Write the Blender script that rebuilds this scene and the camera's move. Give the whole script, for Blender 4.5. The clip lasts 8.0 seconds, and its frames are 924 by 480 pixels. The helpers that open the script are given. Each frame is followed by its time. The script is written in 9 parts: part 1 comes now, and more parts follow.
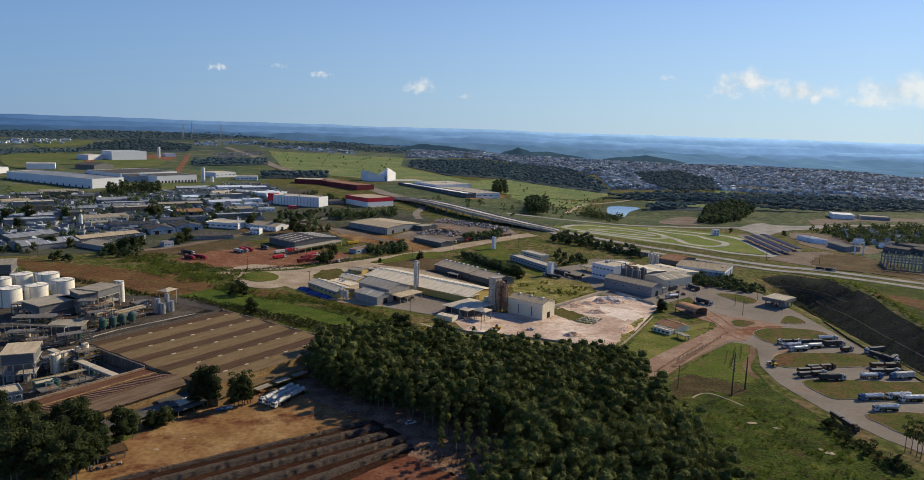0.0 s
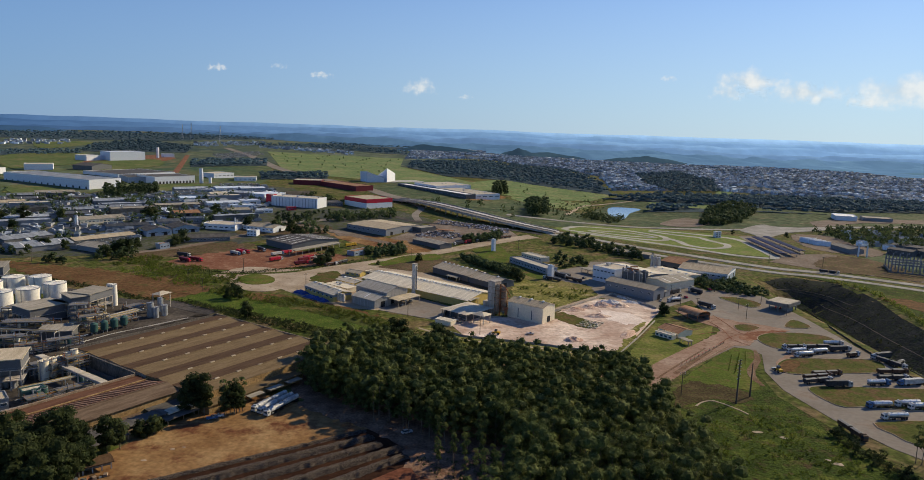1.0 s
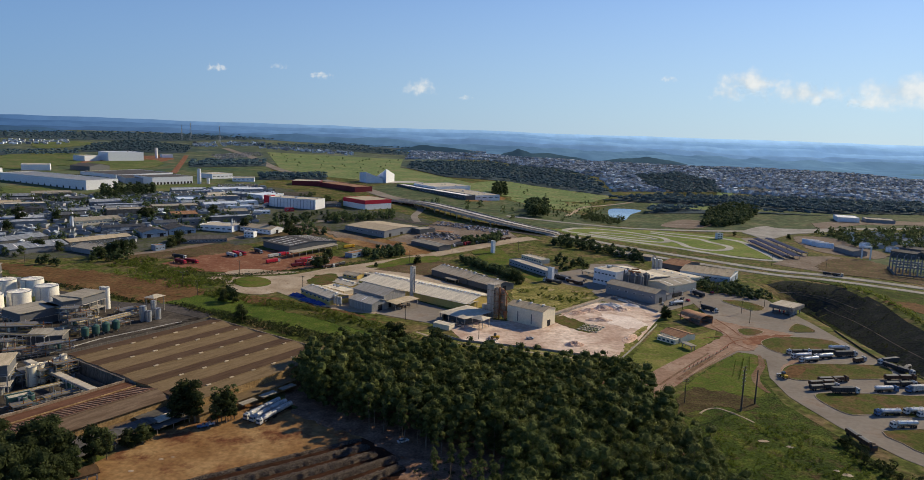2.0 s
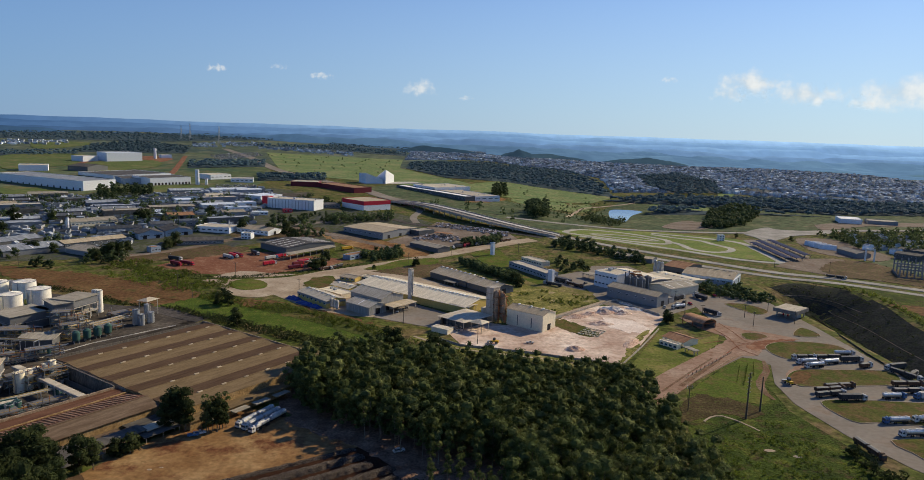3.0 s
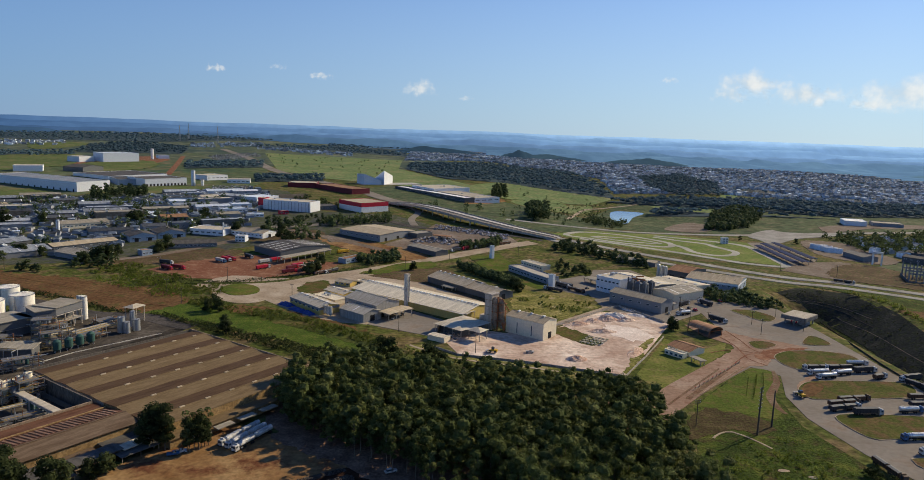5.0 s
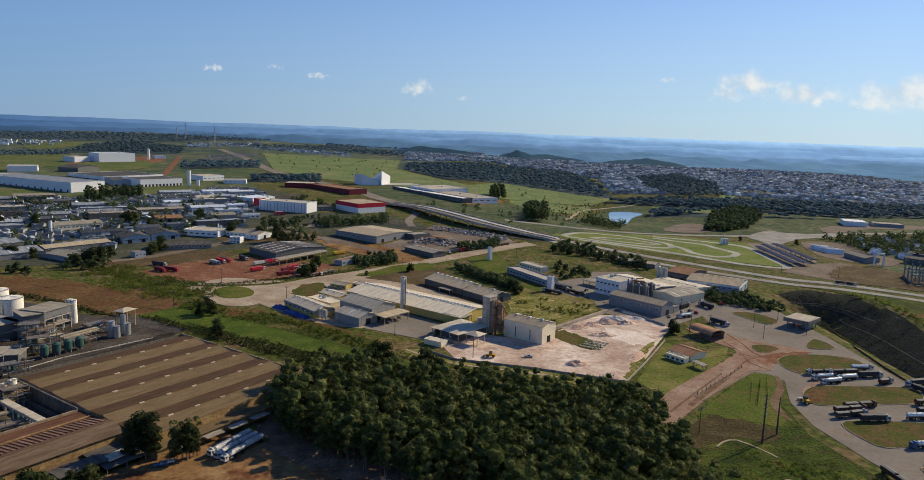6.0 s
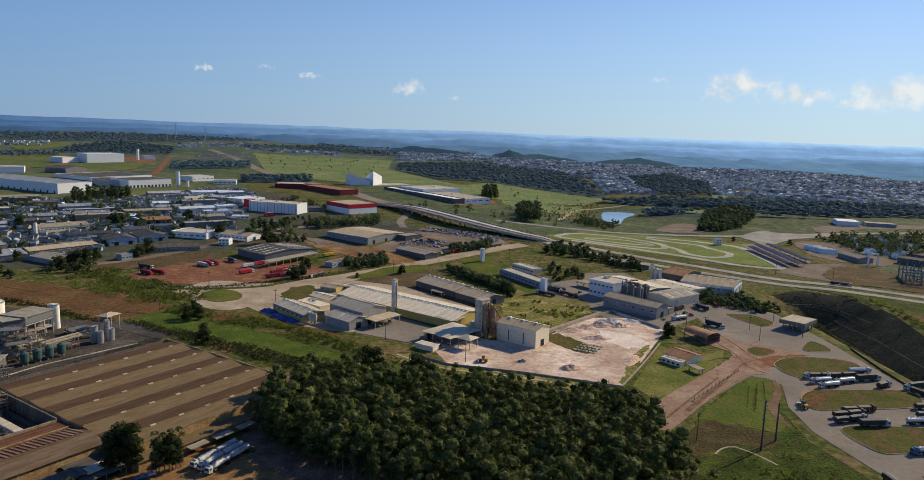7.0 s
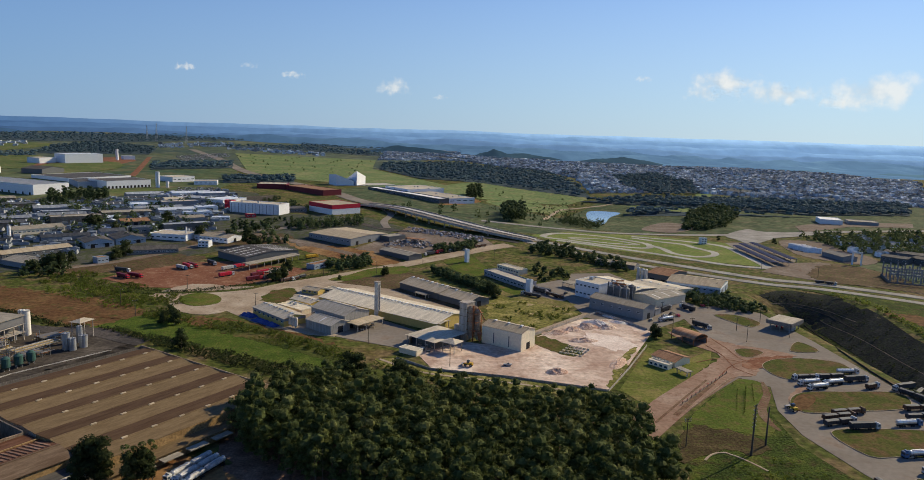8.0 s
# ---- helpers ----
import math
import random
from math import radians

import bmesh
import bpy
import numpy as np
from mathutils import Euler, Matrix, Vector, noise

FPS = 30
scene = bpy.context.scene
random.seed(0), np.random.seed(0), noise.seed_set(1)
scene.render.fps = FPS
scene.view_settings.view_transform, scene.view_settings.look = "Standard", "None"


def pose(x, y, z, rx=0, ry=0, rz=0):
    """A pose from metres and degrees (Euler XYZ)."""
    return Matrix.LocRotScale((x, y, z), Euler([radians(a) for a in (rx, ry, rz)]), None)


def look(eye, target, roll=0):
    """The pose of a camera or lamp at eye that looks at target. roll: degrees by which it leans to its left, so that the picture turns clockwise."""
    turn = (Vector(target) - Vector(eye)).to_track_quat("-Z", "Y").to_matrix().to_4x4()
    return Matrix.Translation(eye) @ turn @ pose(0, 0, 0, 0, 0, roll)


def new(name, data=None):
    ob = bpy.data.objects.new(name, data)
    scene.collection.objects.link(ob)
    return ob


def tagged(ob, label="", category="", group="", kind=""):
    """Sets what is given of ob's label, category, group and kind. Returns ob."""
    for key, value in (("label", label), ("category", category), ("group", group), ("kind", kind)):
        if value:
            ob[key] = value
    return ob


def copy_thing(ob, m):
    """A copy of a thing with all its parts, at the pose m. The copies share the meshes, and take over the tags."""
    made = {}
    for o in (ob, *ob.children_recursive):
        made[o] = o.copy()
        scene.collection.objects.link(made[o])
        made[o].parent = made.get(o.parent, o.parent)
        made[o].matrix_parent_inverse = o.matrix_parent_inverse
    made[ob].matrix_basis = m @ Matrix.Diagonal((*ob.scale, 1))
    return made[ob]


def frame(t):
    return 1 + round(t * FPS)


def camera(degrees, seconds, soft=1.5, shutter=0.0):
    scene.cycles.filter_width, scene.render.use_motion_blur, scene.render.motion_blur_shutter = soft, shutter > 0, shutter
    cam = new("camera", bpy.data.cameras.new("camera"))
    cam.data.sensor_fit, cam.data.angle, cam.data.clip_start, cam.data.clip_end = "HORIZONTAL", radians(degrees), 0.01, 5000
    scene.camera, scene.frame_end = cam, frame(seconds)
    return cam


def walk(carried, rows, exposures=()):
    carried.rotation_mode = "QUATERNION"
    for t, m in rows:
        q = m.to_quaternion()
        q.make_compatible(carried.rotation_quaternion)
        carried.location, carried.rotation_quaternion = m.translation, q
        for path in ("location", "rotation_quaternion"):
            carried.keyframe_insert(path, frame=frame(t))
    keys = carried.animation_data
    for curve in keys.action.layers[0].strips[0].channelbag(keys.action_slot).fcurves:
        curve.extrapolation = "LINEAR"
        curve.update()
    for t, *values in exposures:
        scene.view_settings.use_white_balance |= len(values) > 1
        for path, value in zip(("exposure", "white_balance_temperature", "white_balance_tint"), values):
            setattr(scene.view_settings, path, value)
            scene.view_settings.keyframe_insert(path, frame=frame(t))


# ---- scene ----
EXPO, KELVIN, TINT = 0.0, 7000, 8
# camera
cam = camera(67.43, 8.0, soft=0.5)
PATH = [
    (0.0, 0.00, 0.00, 120.00, -0.000, 80.892, -1.779),
    (0.5, 0.55, 4.05, 120.11, 0.010, 80.907, -1.802),
    (1.0, 1.00, 7.91, 120.22, 0.029, 80.933, -1.809),
    (1.5, 1.40, 11.84, 120.20, 0.035, 80.958, -1.828),
    (3.0, 2.77, 23.13, 120.29, 0.069, 81.024, -1.898),
    (3.5, 3.07, 27.07, 120.36, 0.085, 81.037, -1.919),
    (4.0, 3.46, 30.87, 120.46, 0.089, 81.036, -1.943),
    (4.5, 3.87, 34.54, 120.53, 0.097, 81.053, -1.949),
    (6.0, 4.82, 46.36, 120.62, -0.064, 81.059, -1.932),
    (6.5, 5.01, 50.06, 120.68, -0.276, 81.064, -1.918),
    (7.0, 5.13, 53.87, 120.77, -0.705, 81.071, -1.883),
    (7.5, 5.42, 57.78, 120.86, -1.305, 81.060, -1.854),
    (8.0, 5.88, 61.77, 120.92, -1.977, 81.048, -1.790),
]
walk(cam, [(t, pose(x, y, z, tilt, roll, yaw)) for t, x, y, z, yaw, tilt, roll in PATH],
     exposures=[(0.0, EXPO, KELVIN, TINT), (8.0, EXPO, KELVIN, TINT)])

# light: clear afternoon, sun ahead and to the right
SUN_AZ, SUN_EL = 54.0, 30.0
world = bpy.data.worlds.new("sky")
scene.world = world
world.use_nodes = True
wn = world.node_tree
wbg = wn.nodes["Background"]
sky = wn.nodes.new("ShaderNodeTexSky")
sky.sky_type = "NISHITA"
sky.sun_disc = False
sky.sun_elevation = radians(SUN_EL)
sky.sun_rotation = radians(SUN_AZ)
sky.altitude = 850
sky.air_density = 1.0
sky.dust_density = 0.1
sky.ozone_density = 4.0
tone = wn.nodes.new("ShaderNodeVectorMath")
tone.operation = "MULTIPLY"
tone.inputs[1].default_value = (0.69, 0.92, 1.31)
wn.links.new(sky.outputs[0], tone.inputs[0])
# pale haze low over the horizon
geo = wn.nodes.new("ShaderNodeTexCoord")
sep = wn.nodes.new("ShaderNodeSeparateXYZ")
wn.links.new(geo.outputs["Generated"], sep.inputs[0])
band = wn.nodes.new("ShaderNodeMapRange")
band.interpolation_type = "SMOOTHSTEP"
band.inputs["From Min"].default_value, band.inputs["From Max"].default_value = -0.05, 0.40
band.inputs["To Min"].default_value, band.inputs["To Max"].default_value = 0.84, 0.0
wn.links.new(sep.outputs[2], band.inputs[0])
hz = wn.nodes.new("ShaderNodeMix")
hz.data_type = "RGBA"
side = wn.nodes.new("ShaderNodeMapRange")
side.inputs["From Min"].default_value, side.inputs["From Max"].default_value = -0.6, 0.5
wn.links.new(sep.outputs[0], side.inputs[0])
pale = wn.nodes.new("ShaderNodeMix")
pale.data_type = "RGBA"
pale.inputs[6].default_value = (1.85, 3.3, 5.9, 1)
pale.inputs[7].default_value = (5.1, 6.8, 8.5, 1)
wn.links.new(side.outputs[0], pale.inputs[0])
wn.links.new(pale.outputs[2], hz.inputs[7])
wn.links.new(band.outputs[0], hz.inputs[0])
wn.links.new(tone.outputs[0], hz.inputs[6])
wn.links.new(hz.outputs[2], wbg.inputs[0])
wbg.inputs[1].default_value = 0.1
sun = new("sun", bpy.data.lights.new("sun", "SUN"))
sun.data.energy = 5.0
sun.data.angle = radians(0.6)
sun.data.color = (1.0, 0.87, 0.64)
az, el = radians(SUN_AZ), radians(SUN_EL)
sun_dir = Vector((math.sin(az) * math.cos(el), math.cos(az) * math.cos(el), math.sin(el)))
sun.matrix_world = look(sun_dir * 900, (0, 0, 0))


# ---- materials ----
def mat(name, a, b, scale=0.2, rough=0.9, bump=0.0, fine=8.0, stretch=(1, 1, 1), local=False, rnd=0.0, island=0.0, metal=0.0, c=None, spec=0.04, grain=0.35, dry=None, dry_at=(0.5, 0.66), dry_scale=4.0):
    """Two or three tones mixed by a broad noise, with a fine grain, optional streaks and relief."""
    m = bpy.data.materials.new(name)
    m.use_nodes = True
    nt = m.node_tree
    nd, ln = nt.nodes, nt.links
    bs = nd["Principled BSDF"]
    bs.inputs["Roughness"].default_value = rough
    bs.inputs["Metallic"].default_value = metal
    bs.inputs["Specular IOR Level"].default_value = spec
    if local:
        src = nd.new("ShaderNodeTexCoord").outputs["Object"]
    else:
        src = nd.new("ShaderNodeNewGeometry").outputs["Position"]
    mp = nd.new("ShaderNodeMapping")
    mp.inputs["Scale"].default_value = stretch
    ln.new(src, mp.inputs[0])
    n1 = nd.new("ShaderNodeTexNoise")
    n1.inputs["Scale"].default_value = scale
    n1.inputs["Detail"].default_value = 7
    n1.inputs["Roughness"].default_value = 0.62
    ln.new(mp.outputs[0], n1.inputs["Vector"])
    n2 = nd.new("ShaderNodeTexNoise")
    n2.inputs["Scale"].default_value = scale * fine
    n2.inputs["Detail"].default_value = 5
    ln.new(mp.outputs[0], n2.inputs["Vector"])
    ramp = nd.new("ShaderNodeValToRGB")
    e = ramp.color_ramp.elements
    e[0].position, e[0].color = 0.36, (*a, 1)
    e[1].position, e[1].color = 0.64, (*b, 1)
    if c:
        k = e.new(0.54)
        k.color = (*c, 1)
    ln.new(n1.outputs[0], ramp.inputs[0])
    tone = ramp.outputs[0]
    if dry:
        n3 = nd.new("ShaderNodeTexNoise")
        n3.inputs["Scale"].default_value = scale * dry_scale
        n3.inputs["Detail"].default_value = 6
        n3.inputs["Roughness"].default_value = 0.7
        ln.new(mp.outputs[0], n3.inputs["Vector"])
        dr = nd.new("ShaderNodeMapRange")
        dr.inputs["From Min"].default_value, dr.inputs["From Max"].default_value = dry_at
        ln.new(n3.outputs[0], dr.inputs[0])
        dm = nd.new("ShaderNodeMix")
        dm.data_type = "RGBA"
        dm.inputs[7].default_value = (*dry, 1)
        ln.new(dr.outputs[0], dm.inputs[0])
        ln.new(tone, dm.inputs[6])
        tone = dm.outputs[2]
    gr = nd.new("ShaderNodeMapRange")
    gr.inputs["From Min"].default_value, gr.inputs["From Max"].default_value = 0.3, 0.7
    gr.inputs["To Min"].default_value, gr.inputs["To Max"].default_value = 1 - grain, 1 + grain
    ln.new(n2.outputs[0], gr.inputs[0])
    val = gr.outputs[0]
    for amount, sock in ((rnd, "o"), (island, "i")):
        if amount:
            if sock == "o":
                r = nd.new("ShaderNodeObjectInfo").outputs["Random"]
            else:
                r = nd.new("ShaderNodeNewGeometry").outputs["Random Per Island"]
            mr = nd.new("ShaderNodeMapRange")
            mr.inputs["To Min"].default_value, mr.inputs["To Max"].default_value = 1 - amount, 1 + amount
            ln.new(r, mr.inputs[0])
            mu = nd.new("ShaderNodeMath")
            mu.operation = "MULTIPLY"
            ln.new(val, mu.inputs[0])
            ln.new(mr.outputs[0], mu.inputs[1])
            val = mu.outputs[0]
    vm = nd.new("ShaderNodeVectorMath")
    vm.operation = "SCALE"
    ln.new(tone, vm.inputs[0])
    ln.new(val, vm.inputs["Scale"])
    ln.new(vm.outputs[0], bs.inputs["Base Color"])
    if bump:
        bp = nd.new("ShaderNodeBump")
        bp.inputs["Strength"].default_value = 0.8
        bp.inputs["Distance"].default_value = bump
        ln.new(n2.outputs[0], bp.inputs["Height"])
        ln.new(bp.outputs[0], bs.inputs["Normal"])
    return m


def plain(name, col, rough=0.6, metal=0.0, spec=0.2, rnd=0.0):
    v = tuple(x * 0.86 for x in col)
    return mat(name, v, col, 0.6, rough, 0.0, 6.0, local=True, metal=metal, spec=spec, rnd=rnd, grain=0.12)


def roofing(name, a, b, rough=0.7, rnd=0.12, metal=0.0):
    """Sheet roof: streaks down the slope and weathering in patches."""
    return mat(name, a, b, 0.25, rough, 0.03, 7.0, stretch=(2.2, 0.35, 1), local=True, rnd=rnd, grain=0.16, metal=metal)


def leaf(name, a, b, c):
    """Leaves: a broad change of tone, each clump its own shade, light shining through."""
    m = mat(name, a, b, 0.09, 0.7, 0, 6, rnd=0.22, island=0.28, c=c, grain=0.25)
    nt = m.node_tree
    bs = nt.nodes["Principled BSDF"]
    tr = nt.nodes.new("ShaderNodeBsdfTranslucent")
    mx = nt.nodes.new("ShaderNodeMixShader")
    mx.inputs[0].default_value = 0.42
    nt.links.new(bs.inputs["Base Color"].links[0].from_socket, tr.inputs[0])
    nt.links.new(bs.outputs[0], mx.inputs[1])
    nt.links.new(tr.outputs[0], mx.inputs[2])
    nt.links.new(mx.outputs[0], nt.nodes["Material Output"].inputs[0])
    return m


GRASS = mat("grass", (0.052, 0.068, 0.014), (0.130, 0.102, 0.036), 0.016, 0.95, 0.6, 18, c=(0.080, 0.092, 0.022), dry=(0.150, 0.108, 0.056), dry_at=(0.47, 0.62), grain=0.6)
LAWN = mat("lawn", (0.062, 0.092, 0.014), (0.125, 0.120, 0.030), 0.05, 0.95, 0.4, 14, c=(0.088, 0.116, 0.019), dry=(0.135, 0.088, 0.040), dry_at=(0.50, 0.68), dry_scale=2.2, grain=0.25)
# light meadow green, cooled slightly to include distance haze
MEADOW = mat("meadow", (0.118, 0.168, 0.066), (0.205, 0.210, 0.096), 0.012, 0.95, 0.3, 14, c=(0.150, 0.192, 0.074), dry=(0.225, 0.188, 0.104), dry_at=(0.54, 0.68), grain=0.35)
ROUGHPLOT = mat("rough_plot", (0.105, 0.100, 0.030), (0.235, 0.190, 0.078), 0.05, 0.95, 0.4, 12, c=(0.160, 0.142, 0.048), dry=(0.250, 0.175, 0.100), dry_at=(0.50, 0.66), grain=0.35)
SCRUB = mat("scrub", (0.040, 0.058, 0.014), (0.120, 0.095, 0.035), 0.05, 0.95, 0.8, 9, c=(0.070, 0.080, 0.020))
# dark growth on the bank; part of the bank's shade is in this colour
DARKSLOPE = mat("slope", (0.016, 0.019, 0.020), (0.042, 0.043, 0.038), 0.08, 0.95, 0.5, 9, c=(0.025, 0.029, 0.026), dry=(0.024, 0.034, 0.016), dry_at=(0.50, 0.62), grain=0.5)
LITTER = mat("leaf_litter", (0.125, 0.070, 0.047), (0.250, 0.155, 0.105), 0.15, 0.95, 0.3, 7)
FIELD = mat("field", (0.108, 0.056, 0.026), (0.158, 0.094, 0.042), 0.04, 0.95, 0.3, 10, c=(0.132, 0.072, 0.033), dry=(0.080, 0.080, 0.024), dry_at=(0.54, 0.66), dry_scale=3.0, grain=0.4)
REDDIRT = mat("red_dirt", (0.165, 0.066, 0.038), (0.270, 0.145, 0.090), 0.06, 0.95, 0.1, 10, c=(0.205, 0.094, 0.056), grain=0.2, dry=(0.29, 0.185, 0.125), dry_at=(0.54, 0.7))
DIRT = mat("dirt", (0.190, 0.100, 0.042), (0.310, 0.195, 0.092), 0.05, 0.95, 0.12, 10, c=(0.265, 0.155, 0.070), grain=0.25, dry=(0.125, 0.050, 0.026), dry_at=(0.50, 0.64), dry_scale=1.3)
PALEROAD = mat("pale_road", (0.295, 0.225, 0.155), (0.440, 0.362, 0.275), 0.05, 0.92, 0.05, 10, grain=0.14, dry=(0.22, 0.15, 0.095), dry_at=(0.52, 0.7))
ASPHALT = mat("asphalt", (0.182, 0.152, 0.124), (0.272, 0.234, 0.194), 0.03, 0.9, 0.02, 14, c=(0.225, 0.198, 0.168), grain=0.1, dry=(0.190, 0.140, 0.105), dry_at=(0.52, 0.72), dry_scale=2.0)
DARKASPH = mat("dark_asphalt", (0.050, 0.046, 0.043), (0.095, 0.083, 0.075), 0.05, 0.9, 0.02, 12)
CONCRETE = mat("concrete", (0.360, 0.335, 0.300), (0.500, 0.475, 0.430), 0.08, 0.88, 0.02, 10)
ROADGREY = mat("worn_road", (0.235, 0.218, 0.192), (0.345, 0.325, 0.292), 0.05, 0.9, 0.02, 10, grain=0.15)
CHALK = mat("chalk_ground", (0.440, 0.315, 0.245), (0.740, 0.620, 0.520), 0.035, 0.95, 0.25, 11, c=(0.600, 0.470, 0.380), grain=0.2, dry=(0.36, 0.235, 0.175), dry_at=(0.48, 0.68), dry_scale=3.0)
HEAPM = mat("chalk_heap", (0.660, 0.540, 0.430), (0.860, 0.780, 0.670), 0.14, 0.95, 0.25, 7, c=(0.740, 0.640, 0.540), grain=0.2)
WATER = plain("water", (0.10, 0.16, 0.22), 0.08, spec=0.6)
LEAF = leaf("eucalyptus_leaf", (0.062, 0.084, 0.028), (0.182, 0.192, 0.068), (0.108, 0.130, 0.043))
LEAF2 = leaf("broad_leaf", (0.032, 0.045, 0.018), (0.080, 0.094, 0.038), (0.052, 0.066, 0.026))
LEAF4 = leaf("hedge_leaf", (0.048, 0.072, 0.034), (0.125, 0.148, 0.062), (0.078, 0.106, 0.046))
DUSTY = mat("dusty_ground", (0.150, 0.118, 0.092), (0.250, 0.205, 0.168), 0.04, 0.94, 0.08, 10, c=(0.195, 0.156, 0.124), dry=(0.150, 0.088, 0.056), dry_at=(0.52, 0.68), grain=0.25)
ROUGH = mat("rough_plot", (0.105, 0.110, 0.026), (0.270, 0.225, 0.085), 0.06, 0.95, 0.6, 8, c=(0.180, 0.165, 0.048), dry=(0.400, 0.310, 0.190), dry_at=(0.56, 0.68), dry_scale=1.5, grain=0.45)
BROWNPLOT = mat("brown_plot", (0.085, 0.055, 0.032), (0.165, 0.112, 0.070), 0.06, 0.95, 0.3, 9, c=(0.118, 0.078, 0.046), dry=(0.070, 0.076, 0.022), dry_at=(0.50, 0.62), grain=0.4)
LEAF3 = leaf("scrub_leaf", (0.095, 0.125, 0.024), (0.210, 0.195, 0.060), (0.140, 0.170, 0.034))
LEAF5 = leaf("lush_leaf", (0.090, 0.128, 0.020), (0.215, 0.235, 0.050), (0.145, 0.185, 0.030))
# estate ground, greyed a little to take in the haze
ESTATE = mat("estate_ground", (0.056, 0.061, 0.060), (0.142, 0.132, 0.115), 0.03, 0.93, 0.1, 12, c=(0.094, 0.093, 0.072), dry=(0.058, 0.070, 0.028), dry_at=(0.46, 0.58), grain=0.3)
# far and plateau fields: greens dulled and blued to paint in the haze
HAZEFIELD = mat("hazy_fields", (0.050, 0.076, 0.064), (0.110, 0.132, 0.105), 0.004, 0.95, 0, 10, c=(0.080, 0.100, 0.062), dry=(0.150, 0.150, 0.090))
PLATEAU = mat("hazy_plateau_fields", (0.054, 0.090, 0.052), (0.120, 0.142, 0.090), 0.006, 0.95, 0.2, 14, c=(0.090, 0.112, 0.048), dry=(0.160, 0.128, 0.078), dry_at=(0.52, 0.66))
RUSTCONC = mat("brown_concrete", (0.200, 0.140, 0.095), (0.330, 0.250, 0.180), 0.3, 0.9, 0.02, 6, local=True)
# dark red-brown soil, lowered further to paint the shade between compost rows
SOIL = mat("dark_soil", (0.026, 0.012, 0.008), (0.052, 0.025, 0.015), 0.08, 0.95, 0.2, 9, grain=0.3)
TANWALL = mat("tan_wall", (0.24, 0.150, 0.068), (0.35, 0.235, 0.115), 0.2, 0.9, 0.02, 6, local=True)
# leaves of distant trees, the blue of the haze mixed into their tones
HAZYLEAF = leaf("hazy_leaf", (0.072, 0.126, 0.150), (0.116, 0.170, 0.190), (0.092, 0.148, 0.170))
BARK = mat("bark", (0.110, 0.085, 0.060), (0.200, 0.160, 0.120), 2.0, 0.9, 0.02, 5)
R_TAN = roofing("tan_roof", (0.350, 0.285, 0.195), (0.490, 0.405, 0.290))
R_GREY = roofing("grey_roof", (0.240, 0.212, 0.168), (0.360, 0.322, 0.260))
R_PALE = roofing("pale_roof", (0.400, 0.345, 0.260), (0.540, 0.475, 0.375))
R_DARK = roofing("dark_roof", (0.070, 0.066, 0.062), (0.130, 0.120, 0.110))
R_BROWN = roofing("brown_roof", (0.230, 0.120, 0.068), (0.330, 0.190, 0.110))
R_WHITE = roofing("white_roof", (0.640, 0.620, 0.585), (0.800, 0.785, 0.755))
W_WHITE = plain("white_wall", (0.74, 0.75, 0.77), 0.7, rnd=0.06)
# estate sheets and walls, tinted blue in place of haze
E_ROOF = roofing("hazy_estate_roof", (0.190, 0.210, 0.240), (0.370, 0.395, 0.430), rnd=0.35)
E_DARK = roofing("hazy_estate_dark_roof", (0.050, 0.056, 0.066), (0.105, 0.112, 0.125), rnd=0.3)
E_WHITE = roofing("hazy_estate_white_roof", (0.44, 0.49, 0.56), (0.60, 0.64, 0.70), rnd=0.15)
E_WALL = plain("hazy_estate_wall", (0.25, 0.265, 0.29), 0.7, rnd=0.45)
W_GREY = plain("grey_wall", (0.23, 0.235, 0.245), 0.7, rnd=0.15)
W_CREAM = plain("cream_wall", (0.80, 0.70, 0.52), 0.75, rnd=0.06)
W_SHED = mat("weathered_sheet_wall", (0.250, 0.240, 0.222), (0.370, 0.355, 0.330), 0.5, 0.75, 0.02, 6, stretch=(3, 3, 0.25), local=True, grain=0.15)
W_YELLOW = plain("yellow_wall", (0.56, 0.41, 0.13), 0.75)
W_BLUE = plain("blue_wall", (0.30, 0.36, 0.43), 0.7, rnd=0.12)
W_DARK = plain("dark_wall", (0.12, 0.125, 0.13), 0.75, rnd=0.15)
W_CONC = mat("concrete_wall", (0.30, 0.26, 0.22), (0.44, 0.40, 0.35), 0.3, 0.9, 0.02, 6, local=True)
RED = plain("red_paint", (0.50, 0.020, 0.045), 0.5)
DARKRED = plain("dark_red_paint", (0.15, 0.020, 0.030), 0.5)
BLACK = plain("dark_opening", (0.016, 0.017, 0.020), 0.6)
GLASS = plain("window_glass", (0.05, 0.07, 0.09), 0.15, spec=0.7)
RUBBER = plain("rubber", (0.02, 0.02, 0.021), 0.85)
STEEL = plain("steel", (0.42, 0.43, 0.44), 0.45, metal=0.6)
POLEM = plain("pole_wood", (0.10, 0.085, 0.07), 0.9)
TARP = plain("blue_tarp", (0.030, 0.065, 0.24), 0.5)
RUST = plain("rust", (0.30, 0.12, 0.055), 0.85)
WORKSGROUND = mat("works_ground", (0.050, 0.042, 0.035), (0.115, 0.098, 0.080), 0.05, 0.92, 0.03, 10, c=(0.080, 0.068, 0.056))
